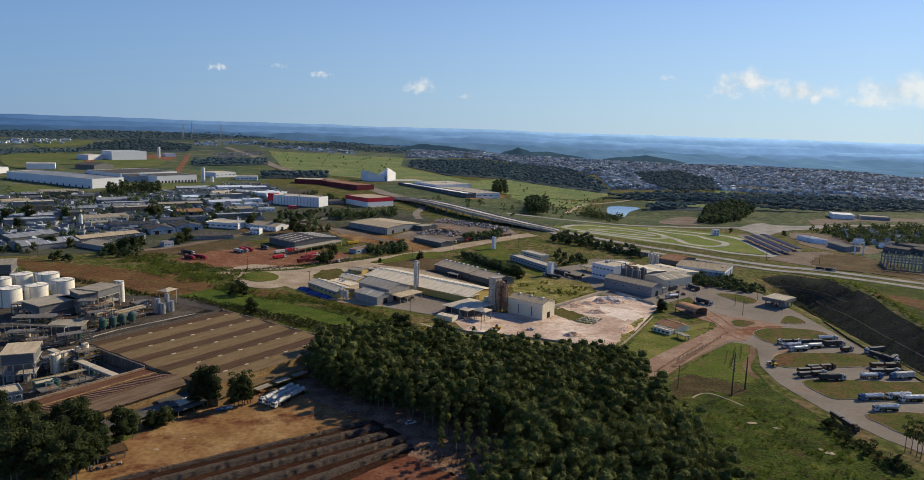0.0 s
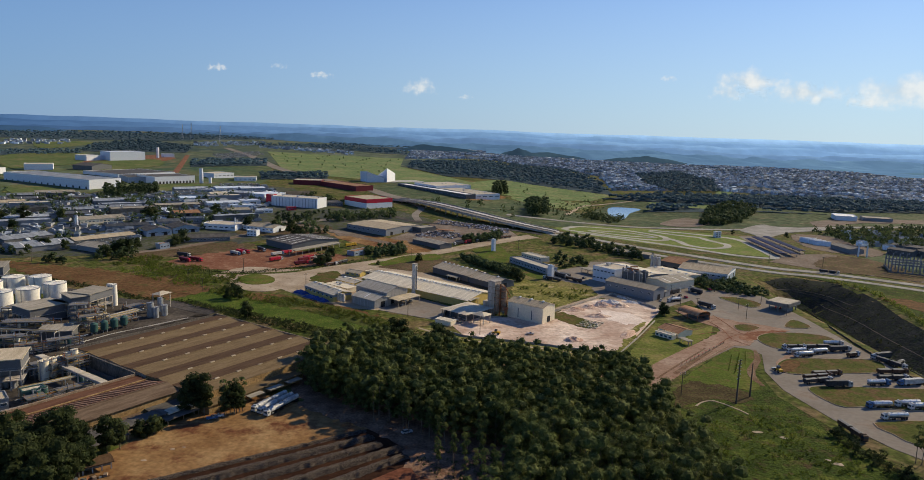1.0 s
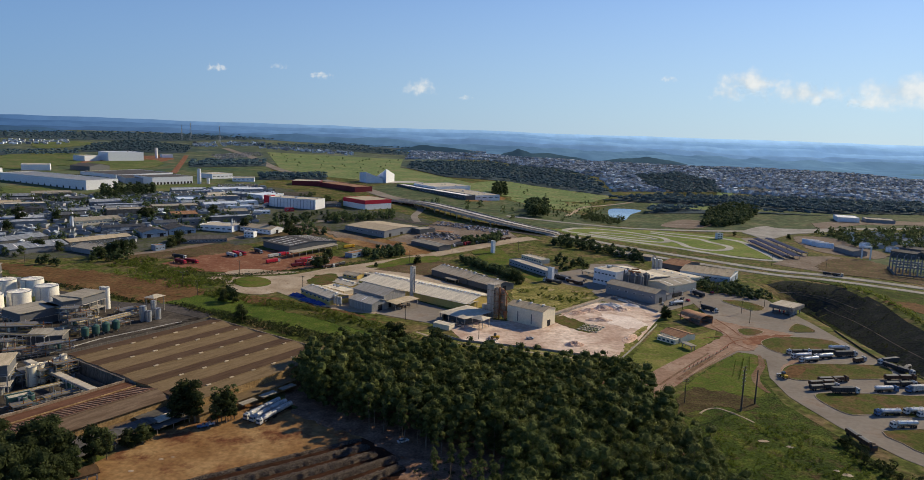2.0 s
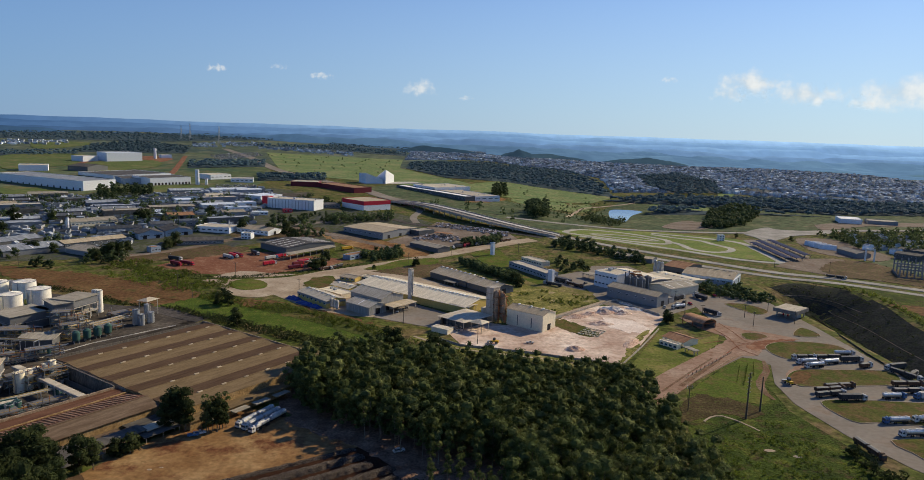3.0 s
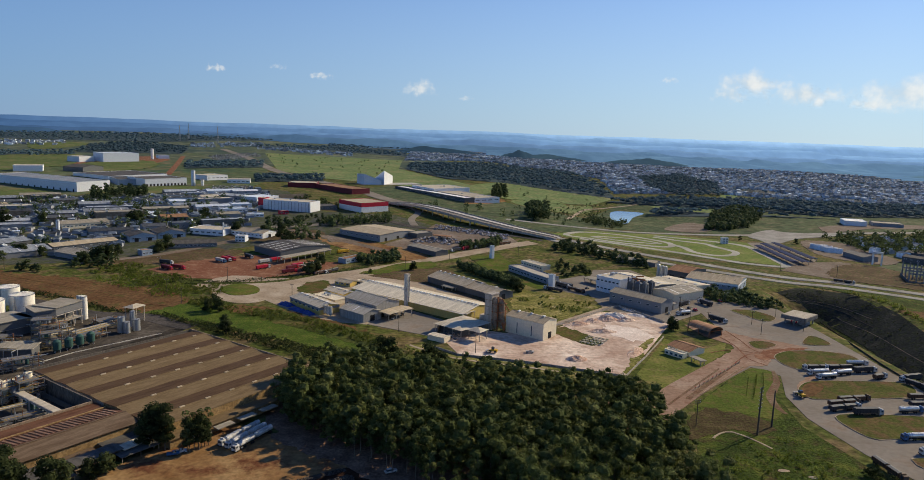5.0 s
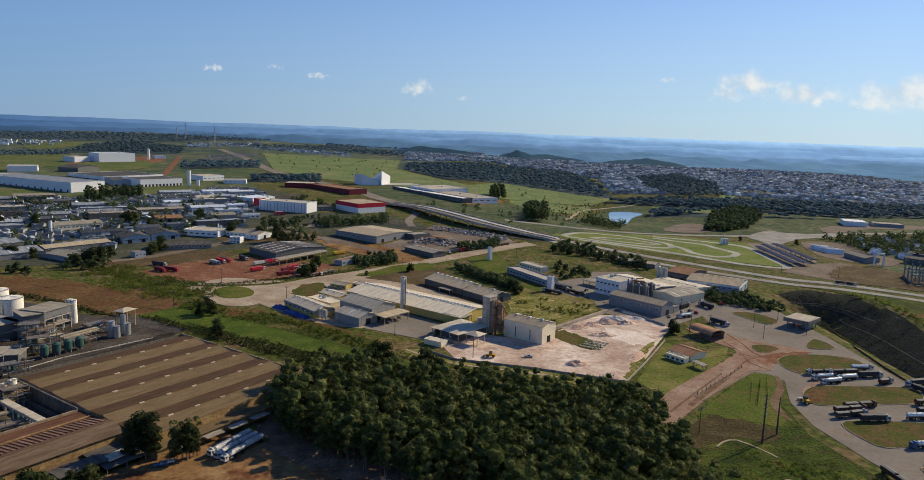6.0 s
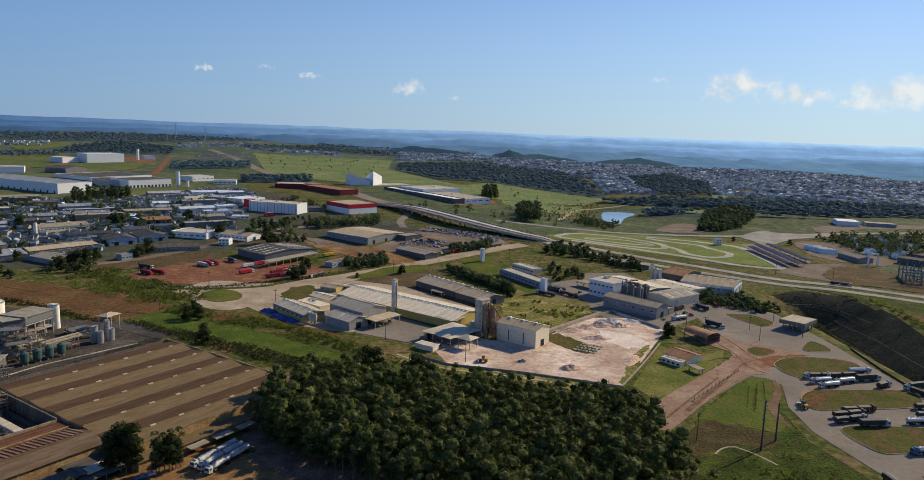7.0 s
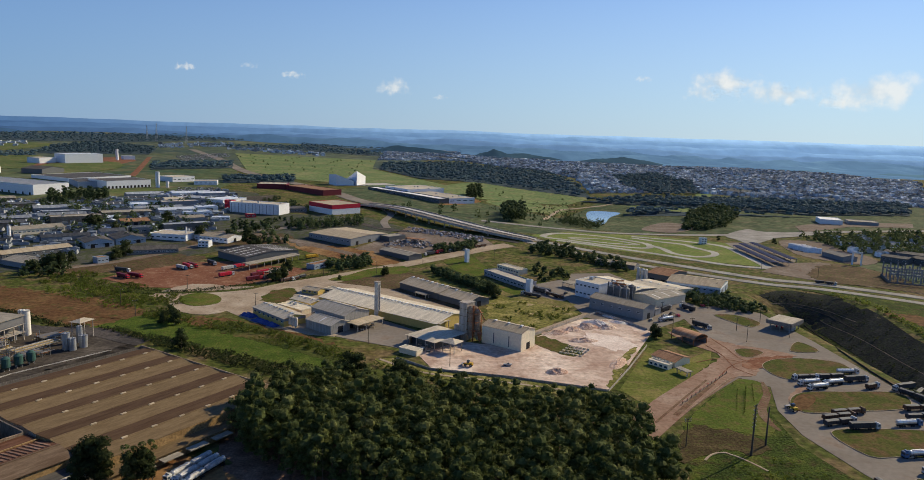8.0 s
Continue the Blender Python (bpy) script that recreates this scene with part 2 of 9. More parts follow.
DUSTROAD = mat("dust_road", (0.240, 0.150, 0.106), (0.365, 0.270, 0.205), 0.05, 0.93, 0.05, 9, c=(0.305, 0.208, 0.152), grain=0.15, dry=(0.21, 0.115, 0.078), dry_at=(0.48, 0.66))
ISLE = mat("worn_lawn", (0.052, 0.066, 0.012), (0.104, 0.090, 0.028), 0.06, 0.95, 0.4, 12, c=(0.072, 0.082, 0.018), dry=(0.130, 0.072, 0.040), dry_at=(0.46, 0.64), dry_scale=1.6, grain=0.3)
PLOT = mat("mown_plot", (0.095, 0.115, 0.024), (0.190, 0.170, 0.055), 0.05, 0.95, 0.3, 12, c=(0.135, 0.145, 0.034), dry=(0.180, 0.125, 0.065), dry_at=(0.54, 0.70), grain=0.3)
BANK = mat("bank_grass", (0.026, 0.042, 0.008), (0.092, 0.104, 0.020), 0.09, 0.95, 1.0, 9, c=(0.050, 0.074, 0.012), dry=(0.066, 0.046, 0.022), dry_at=(0.52, 0.66), dry_scale=1.7, grain=0.45)
DRYGRASS = mat("dry_grass", (0.052, 0.038, 0.018), (0.098, 0.070, 0.034), 0.1, 0.95, 0.5, 8, c=(0.072, 0.052, 0.025), dry=(0.052, 0.062, 0.014), dry_at=(0.52, 0.66), grain=0.4)
TRODDEN = mat("trodden_verge", (0.150, 0.082, 0.052), (0.220, 0.150, 0.105), 0.12, 0.95, 0.1, 8, c=(0.180, 0.110, 0.074), dry=(0.090, 0.080, 0.030), dry_at=(0.52, 0.64), grain=0.3)
WETRED = mat("damp_red_earth", (0.120, 0.044, 0.026), (0.200, 0.088, 0.054), 0.06, 0.95, 0.12, 10, c=(0.155, 0.062, 0.037), grain=0.25, dry=(0.075, 0.032, 0.020), dry_at=(0.54, 0.66))
GREENM = plain("green_tank_paint", (0.045, 0.10, 0.085), 0.5)
ORANGEM = plain("yellow_paint", (0.58, 0.34, 0.03), 0.5)


# ---- helpers for building ----
def sst(a, b, v):
    t = min(1.0, max(0.0, (v - a) / (b - a)))
    return t * t * (3 - 2 * t)


def land(x, y):
    """Height of the ground."""
    u = x / max(y, 50.0)
    lf = 1 - sst(-0.5, 0.02, u)
    z = 9 * sst(640, 900, y) * (1 - sst(-20, 240, x))
    z += 8 * lf * sst(800, 1300, y) + 46 * lf * sst(1500, 4000, y)
    z -= 11 * math.exp(-((x - 265) ** 2 + (y - 1175) ** 2) / (2 * 150 ** 2))
    z += 6 * sst(1400, 2200, y) * (1 - lf)
    if 230 < x < 420 and y < 640:
        w = 1 - sst(550, 612, y)
        xc = 300 + 25 * sst(400, 560, y)
        z += w * (-22 * sst(246, 276, x) + 23 * min(1.0, max(0.0, (x - xc + 42) / 42)) - sst(330, 420, x))
    return z


def mesh(name, verts, faces, material, parent=None, label="", smooth=False):
    me = bpy.data.meshes.new(name)
    me.from_pydata([tuple(v) for v in verts], [], faces)
    me.materials.append(material)
    if smooth:
        me.polygons.foreach_set("use_smooth", [True] * len(me.polygons))
    ob = new(name, me)
    ob.parent = parent
    return tagged(ob, label)


def part(name, bm, material, parent=None, label="", smooth=False):
    me = bpy.data.meshes.new(name)
    bmesh.ops.recalc_face_normals(bm, faces=bm.faces)
    bm.to_mesh(me)
    bm.free()
    me.materials.append(material)
    if smooth:
        me.polygons.foreach_set("use_smooth", [True] * len(me.polygons))
    ob = new(name, me)
    ob.parent = parent
    return tagged(ob, label)


def anchor(name, m, label="", category="", group=""):
    e = new(name)
    e.matrix_basis = m
    return tagged(e, label, category, group)


def b_box(bm, x0, y0, z0, x1, y1, z1, bevel=0.0):
    r = bmesh.ops.create_cube(bm, size=1)
    vs = r["verts"]
    for v in vs:
        v.co = Vector(((x0 + x1) / 2 + v.co.x * (x1 - x0), (y0 + y1) / 2 + v.co.y * (y1 - y0), (z0 + z1) / 2 + v.co.z * (z1 - z0)))
    if bevel:
        es = list({e for v in vs for e in v.link_edges})
        bmesh.ops.bevel(bm, geom=es, offset=bevel, segments=2, affect="EDGES", profile=0.5)
    return vs


def box(x0, y0, z0, x1, y1, z1, bevel=0.0):
    bm = bmesh.new()
    b_box(bm, x0, y0, z0, x1, y1, z1, bevel)
    return bm


def b_cyl(bm, p, q, r, r2=None, n=14):
    p, q = Vector(p), Vector(q)
    m = Matrix.Translation((p + q) / 2) @ (q - p).to_track_quat("Z", "Y").to_matrix().to_4x4()
    bmesh.ops.create_cone(bm, cap_ends=True, segments=n, radius1=r, radius2=r if r2 is None else r2, depth=(q - p).length, matrix=m)


def cyl(p, q, r, r2=None, n=14):
    bm = bmesh.new()
    b_cyl(bm, p, q, r, r2, n)
    return bm


def prism(profile, x0, x1):
    """A profile of (y, z), drawn out along x."""
    bm = bmesh.new()
    a = [bm.verts.new((x0, y, z)) for y, z in profile]
    b = [bm.verts.new((x1, y, z)) for y, z in profile]
    bm.faces.new(a)
    bm.faces.new(b[::-1])
    n = len(a)
    for i in range(n):
        bm.faces.new((a[i], a[(i + 1) % n], b[(i + 1) % n], b[i]))
    return bm


def curve(pts, step=8.0, closed=False):
    """A smooth line through the points, in even steps."""
    p = [Vector((*q, 0)) for q in pts]
    n = len(p)
    out = []
    for i in range(n if closed else n - 1):
        if closed:
            p0, p1, p2, p3 = p[i - 1], p[i], p[(i + 1) % n], p[(i + 2) % n]
        else:
            p0, p1, p2, p3 = p[max(i - 1, 0)], p[i], p[i + 1], p[min(i + 2, n - 1)]
        k = max(2, int((p2 - p1).length / step))
        for j in range(k):
            t = j / k
            out.append(0.5 * ((2 * p1) + (p2 - p0) * t + (2 * p0 - 5 * p1 + 4 * p2 - p3) * t * t + (3 * p1 - p0 - 3 * p2 + p3) * t ** 3))
    if not closed:
        out.append(p[-1])
    return [(v.x, v.y) for v in out]


def area(name, pts, material, z, label="", round_=False, category="", fine=16.0, kind="structure", drop=0.5, rag=0.0):
    """A piece of ground that lies on the land, its edge a small step."""
    if round_:
        pts = curve(pts, 2.2 if rag else 5.0, True)
    if rag:
        pts = [(x + rag * noise.noise((x * 0.21, y * 0.21, 1.0)), y + 1.7 * rag * noise.noise((x * 0.21, y * 0.21, 7.0))) for x, y in pts]
    bm = bmesh.new()
    vs = [bm.verts.new((x, y, 0)) for x, y in pts]
    f = bm.faces.new(vs)
    if f.calc_area() < 0 or f.normal.z < 0:
        f.normal_flip()
    bmesh.ops.triangulate(bm, faces=bm.faces[:])
    for _ in range(6):
        es = [e for e in bm.edges if e.calc_length() > fine]
        if not es:
            break
        bmesh.ops.subdivide_edges(bm, edges=es, cuts=1)
        bmesh.ops.triangulate(bm, faces=[f for f in bm.faces if len(f.verts) > 3])
    rim = [e for e in bm.edges if len(e.link_faces) == 1]
    r = bmesh.ops.extrude_edge_only(bm, edges=rim)
    low = {v for v in r["geom"] if isinstance(v, bmesh.types.BMVert)}
    for v in bm.verts:
        v.co.z = land(v.co.x, v.co.y) + z - (drop if v in low else 0)
    return tagged(part(name, bm, material), label, category or name.replace("_", " "), kind=kind)


def strip(name, pts, width, material, z, label="", smooth=True, category="", kind="structure", lift=None, thick=0.4):
    """A road or path along a line; lift(s) raises it, s from 0 to 1."""
    line = curve(pts, 8.0) if smooth else pts
    n = len(line)
    vs, fs = [], []
    for i, (x, y) in enumerate(line):
        a, b = line[max(i - 1, 0)], line[min(i + 1, n - 1)]
        d = Vector((b[0] - a[0], b[1] - a[1], 0)).normalized()
        w = width(i / (n - 1)) if callable(width) else width
        up = lift(i / (n - 1)) if lift else 0
        for o, dz in ((-0.5, -thick), (-0.5, 0), (0, 0), (0.5, 0), (0.5, -thick)):
            px, py = x + d.y * o * w, y - d.x * o * w
            vs.append((px, py, land(px, py) + z + dz + up if not lift else land(x, y) + z + dz + up))
        if i:
            k = 5 * (i - 1)
            fs += [(k + j, k + j + 1, k + j + 6, k + j + 5) for j in range(4)]
    return tagged(mesh(name, vs, fs, material), label, category or name.replace("_", " "), kind=kind)


FOOT = []


def along(A, B):
    """The pose of a thing whose x axis goes from A to B, standing on the land."""
    d = Vector((B[0] - A[0], B[1] - A[1]))
    z = min(land(*A), land(*B))
    return pose(A[0], A[1], z - 0.1, 0, 0, math.degrees(math.atan2(d.y, d.x))), d.length


def gable(name, A, B, depth, eave, rise, wall, roof, label, axis="x", category="warehouse", group="", over=0.5, doors=0, windows=0, lights=0, end_doors=0, band=None, vents=0, length=None, slots=0):
    """A pitched hall: walls, two roof slopes, ridge cap, doors, windows, skylights. A and B are the front wall's corners."""
    m, L = along(A, B)
    L = length or L
    FOOT.append((m.inverted(), L, depth))
    g = anchor(name, m, label, category, group)
    if axis == "x":
        prof = [(0, -1.5), (depth, -1.5), (depth, eave), (depth / 2, eave + rise), (0, eave)]
        part("wall", prism(prof, 0, L), wall, g)
        half, run, flip = depth / 2, L, False
    else:
        bm = prism([(0, -1.5), (L, -1.5), (L, eave), (L / 2, eave + rise), (0, eave)], 0, depth)
        for v in bm.verts:
            v.co = Vector((v.co.y, v.co.x, v.co.z))
        part("wall", bm, wall, g)
        half, run, flip = L / 2, depth, True
    sl = rise / half
    for s in (-1, 1):
        y0, y1 = half + s * 0.05, half + s * (half + over)
        z0, z1 = eave + rise + 0.08, eave + rise + 0.08 - sl * (half + over)
        bm = prism([(y0, z0), (y1, z1), (y1, z1 + 0.14), (y0, z0 + 0.14)], -over, run + over)
        if flip:
            for v in bm.verts:
                v.co = Vector((v.co.y, v.co.x, v.co.z))
        part("roof", bm, roof, g)
        for k in range(lights):
            x = run * (k + 0.5) / lights
            bm = prism([(half + s * half * 0.15, eave + rise * 0.85 + 0.26), (half + s * half * 0.9, eave + rise * 0.1 + 0.26), (half + s * half * 0.9, eave + rise * 0.1 + 0.31), (half + s * half * 0.15, eave + rise * 0.85 + 0.31)], x - 0.5, x + 0.5)
            if flip:
                for v in bm.verts:
                    v.co = Vector((v.co.y, v.co.x, v.co.z))
            part("skylight", bm, R_WHITE, g)
    bm = prism([(half - 0.35, eave + rise + 0.2), (half + 0.35, eave + rise + 0.2), (half, eave + rise + 0.42)], -over, run + over)
    if flip:
        for v in bm.verts:
            v.co = Vector((v.co.y, v.co.x, v.co.z))
    part("ridge_cap", bm, roof, g)
    for k in range(vents):
        x = run * (k + 0.5) / vents
        bm = box(x - 0.6, half - 0.9, eave + rise - 0.1, x + 0.6, half + 0.9, eave + rise + 0.9, 0.1)
        if flip:
            for v in bm.verts:
                v.co = Vector((v.co.y, v.co.x, v.co.z))
        part("roof_vent", bm, R_WHITE, g)
    for k in range(doors):
        x = L * (k + 0.5) / doors
        part("door", box(x - 1.9, -0.06, 0, x + 1.9, 0.1, min(4.2, eave - 0.6), 0.03), BLACK, g)
    for k in range(windows):
        x = L * (k + 0.5) / windows
        z = eave * 0.62
        w = min(1.3, L / windows * 0.33)
        win = part("window", box(x - w, -0.08, z - 0.6, x + w, 0.1, z + 0.6, 0.02), W_WHITE, g)
        part("pane", box(x - w + 0.12, -0.11, z - 0.48, x + w - 0.12, -0.03, z + 0.48), GLASS, win)
    for k in range(end_doors):
        y = depth * (k + 0.5) / end_doors
        part("door", box(L - 0.1, y - 1.9, 0, L + 0.06, y + 1.9, min(4.2, eave - 0.6), 0.03), BLACK, g)
    for k in range(slots):
        x = L * (k + 0.8) / (slots + 0.6)
        part("wall_slot", box(x - 0.3, -0.08, eave * 0.12, x + 0.3, 0.1, eave * 0.72), W_DARK, g)
    if band:
        part("painted_band", box(-0.1, -0.1, eave - 1.6, L + 0.1, depth + 0.1, eave - 0.2), band, g)
    return g


def flat(name, A, B, depth, height, wall, roof, label, category="building", group="", parapet=0.6, windows=0, floors=1, doors=0, band=None, band_h=2.0, units=0, end_windows=0, strips=0):
    """A flat-roofed block with a parapet, rows of windows and doors, and machines on the roof."""
    m, L = along(A, B)
    FOOT.append((m.inverted(), L, depth))
    g = anchor(name, m, label, category, group)
    part("wall", box(0, 0, -1.5, L, depth, height), wall, g)
    t = 0.3
    bm = bmesh.new()
    for x0, y0, x1, y1 in ((-t / 2, -t / 2, L + t / 2, t), (-t / 2, depth - t, L + t / 2, depth + t / 2), (-t / 2, t, t, depth - t), (L - t, t, L + t / 2, depth - t)):
        b_box(bm, x0, y0, height - 0.05, x1, y1, height + parapet)
    part("parapet", bm, band if band else wall, g)
    part("roof", box(t, t, height - 0.02, L - t, depth - t, height + 0.15), roof, g)
    if band:
        part("painted_band", box(-0.12, -0.12, height - band_h, L + 0.12, depth + 0.12, height - 0.05), band, g)
    for f in range(floors):
        z = height * (f + 0.55) / floors
        for k in range(windows):
            x = L * (k + 0.5) / windows
            w = L / windows * 0.32
            win = part("window", box(x - w, -0.07, z - 0.65, x + w, 0.1, z + 0.65, 0.02), W_WHITE, g)
            part("pane", box(x - w + 0.1, -0.1, z - 0.55, x + w - 0.1, -0.03, z + 0.55), GLASS, win)
        for k in range(end_windows):
            y = depth * (k + 0.5) / end_windows
            w = depth / end_windows * 0.32
            win = part("window", box(L - 0.1, y - w, z - 0.65, L + 0.07, y + w, z + 0.65, 0.02), W_WHITE, g)
            part("pane", box(L + 0.03, y - w + 0.1, z - 0.55, L + 0.1, y + w - 0.1, z + 0.55), GLASS, win)
    for k in range(strips):
        x = L * (k + 0.5) / strips
        part("wall_strip", box(x - 0.3, -0.09, 0.5, x + 0.3, 0.05, height - 0.8), W_GREY, g)
    for k in range(doors):
        x = L * (k + 0.5) / doors
        part("door", box(x - 1.6, -0.05, 0, x + 1.6, 0.1, min(4.0, height * 0.7), 0.03), BLACK, g)
    rg = random.Random(int(abs(A[0] * 7 + A[1] * 3)))
    for k in range(units):
        x, y, s = rg.uniform(2, L - 2), rg.uniform(2, depth - 2), rg.uniform(0.7, 1.5)
        part("roof_unit", box(x - s, y - s, height + 0.1, x + s, y + s, height + 0.6 + s, 0.08), STEEL, g)
    return g


def canopy(name, A, B, depth, height, roof, label, rise=0.8, posts=3, category="canopy", group="", thick=0.35, hip=False, post_mat=None):
    """An open roof on posts."""
    m, L = along(A, B)
    g = anchor(name, m, label, category, group)
    bm = bmesh.new()
    if hip:
        a = [bm.verts.new(v) for v in ((-0.8, -0.8, height), (L + 0.8, -0.8, height), (L + 0.8, depth + 0.8, height), (-0.8, depth + 0.8, height))]
        r0 = min(L, depth) / 2
        if L >= depth:
            b = [bm.verts.new((r0 * 0.96, depth / 2, height + rise)), bm.verts.new((L - r0 * 0.96, depth / 2, height + rise))]
            for f in ((0, 1, 5, 4), (1, 2, 5), (2, 3, 4, 5), (3, 0, 4), (3, 2, 1, 0)):
                bm.faces.new([(a + b)[i] for i in f])
        else:
            b = [bm.verts.new((L / 2, r0 * 0.96, height + rise)), bm.verts.new((L / 2, depth - r0 * 0.96, height + rise))]
            for f in ((0, 1, 4), (1, 2, 5, 4), (2, 3, 5), (3, 0, 4, 5), (3, 2, 1, 0)):
                bm.faces.new([(a + b)[i] for i in f])
        part("roof", bm, roof, g)
    else:
        part("roof", prism([(-0.6, height), (depth / 2, height + rise), (depth + 0.6, height), (depth + 0.6, height + thick), (depth / 2, height + rise + thick), (-0.6, height + thick)], -0.6, L + 0.6), roof, g)
    for i in range(posts):
        for y in (0.3, depth - 0.3):
            x = 0.3 + (L - 0.6) * i / max(posts - 1, 1)
            part("post", box(x - 0.18, y - 0.18, -0.5, x + 0.18, y + 0.18, height + 0.05), post_mat or W_CONC, g)
    return g


# ---- the ground and the distance ----
def graded(points):
    out = []
    for (a, b, s) in points:
        n = max(1, round((b - a) / s))
        out += [a + (b - a) * i / n for i in range(n)]
    return out + [points[-1][1]]


xs = graded([(-4800, -1600, 160), (-1600, -520, 40), (-520, 230, 14), (230, 430, 5), (430, 1600, 40), (1600, 4800, 160)])
ys = graded([(-900, 120, 60), (120, 700, 9), (700, 1500, 25), (1500, 3800, 70)])
nx, ny = len(xs), len(ys)
gv = [(x, y, land(x, y)) for y in ys for x in xs]
gf = [(j * nx + i, j * nx + i + 1, (j + 1) * nx + i + 1, (j + 1) * nx + i) for j in range(ny - 1) for i in range(nx - 1)]
tagged(mesh("ground", gv, gf, GRASS, smooth=True), "uneven green and dry grassland with scrub", "ground", kind="structure")


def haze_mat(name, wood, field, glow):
    """Distant land with dark woods and paler fields: a backdrop, its haze painted as blue colour and glow."""
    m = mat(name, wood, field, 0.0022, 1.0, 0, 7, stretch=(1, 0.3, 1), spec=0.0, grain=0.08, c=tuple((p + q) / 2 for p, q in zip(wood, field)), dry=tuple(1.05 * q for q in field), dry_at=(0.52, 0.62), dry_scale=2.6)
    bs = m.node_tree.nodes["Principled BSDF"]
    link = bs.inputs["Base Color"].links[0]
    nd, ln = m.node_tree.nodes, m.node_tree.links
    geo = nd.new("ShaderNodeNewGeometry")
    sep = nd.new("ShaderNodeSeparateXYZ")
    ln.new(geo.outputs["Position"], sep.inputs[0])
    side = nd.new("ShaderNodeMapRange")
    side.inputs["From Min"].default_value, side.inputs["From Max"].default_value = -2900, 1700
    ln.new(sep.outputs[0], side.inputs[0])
    # painted haze: dim deep blue on the left, bright and pale on the right
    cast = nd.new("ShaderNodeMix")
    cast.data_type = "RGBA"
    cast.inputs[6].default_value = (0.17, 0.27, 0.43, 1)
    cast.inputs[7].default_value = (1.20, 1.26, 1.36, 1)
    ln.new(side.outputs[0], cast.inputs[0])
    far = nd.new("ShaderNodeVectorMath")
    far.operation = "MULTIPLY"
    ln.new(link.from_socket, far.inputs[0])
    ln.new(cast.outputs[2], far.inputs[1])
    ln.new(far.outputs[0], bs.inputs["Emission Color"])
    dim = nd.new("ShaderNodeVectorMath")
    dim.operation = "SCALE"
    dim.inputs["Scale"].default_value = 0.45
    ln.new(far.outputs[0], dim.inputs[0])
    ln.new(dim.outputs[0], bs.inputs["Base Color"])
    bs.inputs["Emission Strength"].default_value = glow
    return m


def ridge(name, dist, base, top, wave, seed, material, label, thick=260, span=(-62, 62)):
    """A far range of hills: uneven slopes that rise to a wavy crest."""
    vs, fs = [], []
    n, rows = 300, 8
    for i in range(n + 1):
        deg = span[0] + (span[1] - span[0]) * i / n
        a = radians(deg)
        crest = top(deg) + wave * noise.fractal((deg * 0.16, seed, 0.0), 0.8, 2.1, 6)
        for j in range(rows + 1):
            f = j / rows
            lump = wave * 0.8 * noise.fractal((deg * 0.35, f * 2.2, seed + 4.0), 0.9, 2.1, 4) * math.sin(math.pi * f)
            r, z = dist - thick * (1 - f), base + (crest - base) * f ** 1.3 + lump
            vs.append((r * math.sin(a), r * math.cos(a), z))
        vs.append(((dist + 40) * math.sin(a), (dist + 40) * math.cos(a), base))
        if i:
            k = (rows + 2) * (i - 1)
            fs += [(k + j, k + j + 1, k + j + rows + 3, k + j + rows + 2) for j in range(rows + 1)]
    return tagged(mesh(name, vs, fs, material, smooth=True), label, "hills", kind="structure")


# the farther the range, the paler its painted haze
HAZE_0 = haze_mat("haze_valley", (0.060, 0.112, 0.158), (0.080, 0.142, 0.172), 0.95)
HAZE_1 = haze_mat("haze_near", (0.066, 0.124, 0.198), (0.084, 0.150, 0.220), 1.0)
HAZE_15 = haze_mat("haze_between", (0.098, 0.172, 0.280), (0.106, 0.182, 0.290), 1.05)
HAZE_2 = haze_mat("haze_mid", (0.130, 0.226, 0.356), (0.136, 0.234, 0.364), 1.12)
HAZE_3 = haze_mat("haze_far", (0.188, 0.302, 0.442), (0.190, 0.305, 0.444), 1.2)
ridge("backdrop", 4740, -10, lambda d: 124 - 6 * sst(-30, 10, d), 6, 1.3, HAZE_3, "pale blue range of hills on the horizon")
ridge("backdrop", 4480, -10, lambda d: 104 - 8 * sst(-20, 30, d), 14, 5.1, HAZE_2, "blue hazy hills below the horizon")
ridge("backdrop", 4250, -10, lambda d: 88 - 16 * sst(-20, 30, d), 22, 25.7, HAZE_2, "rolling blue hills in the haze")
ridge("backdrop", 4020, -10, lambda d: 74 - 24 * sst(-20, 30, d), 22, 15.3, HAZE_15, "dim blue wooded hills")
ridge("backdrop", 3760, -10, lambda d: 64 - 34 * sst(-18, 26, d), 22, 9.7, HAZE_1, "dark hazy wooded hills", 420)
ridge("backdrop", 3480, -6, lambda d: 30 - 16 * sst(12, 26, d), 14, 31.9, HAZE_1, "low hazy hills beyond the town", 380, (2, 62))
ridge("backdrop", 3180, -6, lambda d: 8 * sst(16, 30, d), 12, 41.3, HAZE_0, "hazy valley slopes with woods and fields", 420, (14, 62))


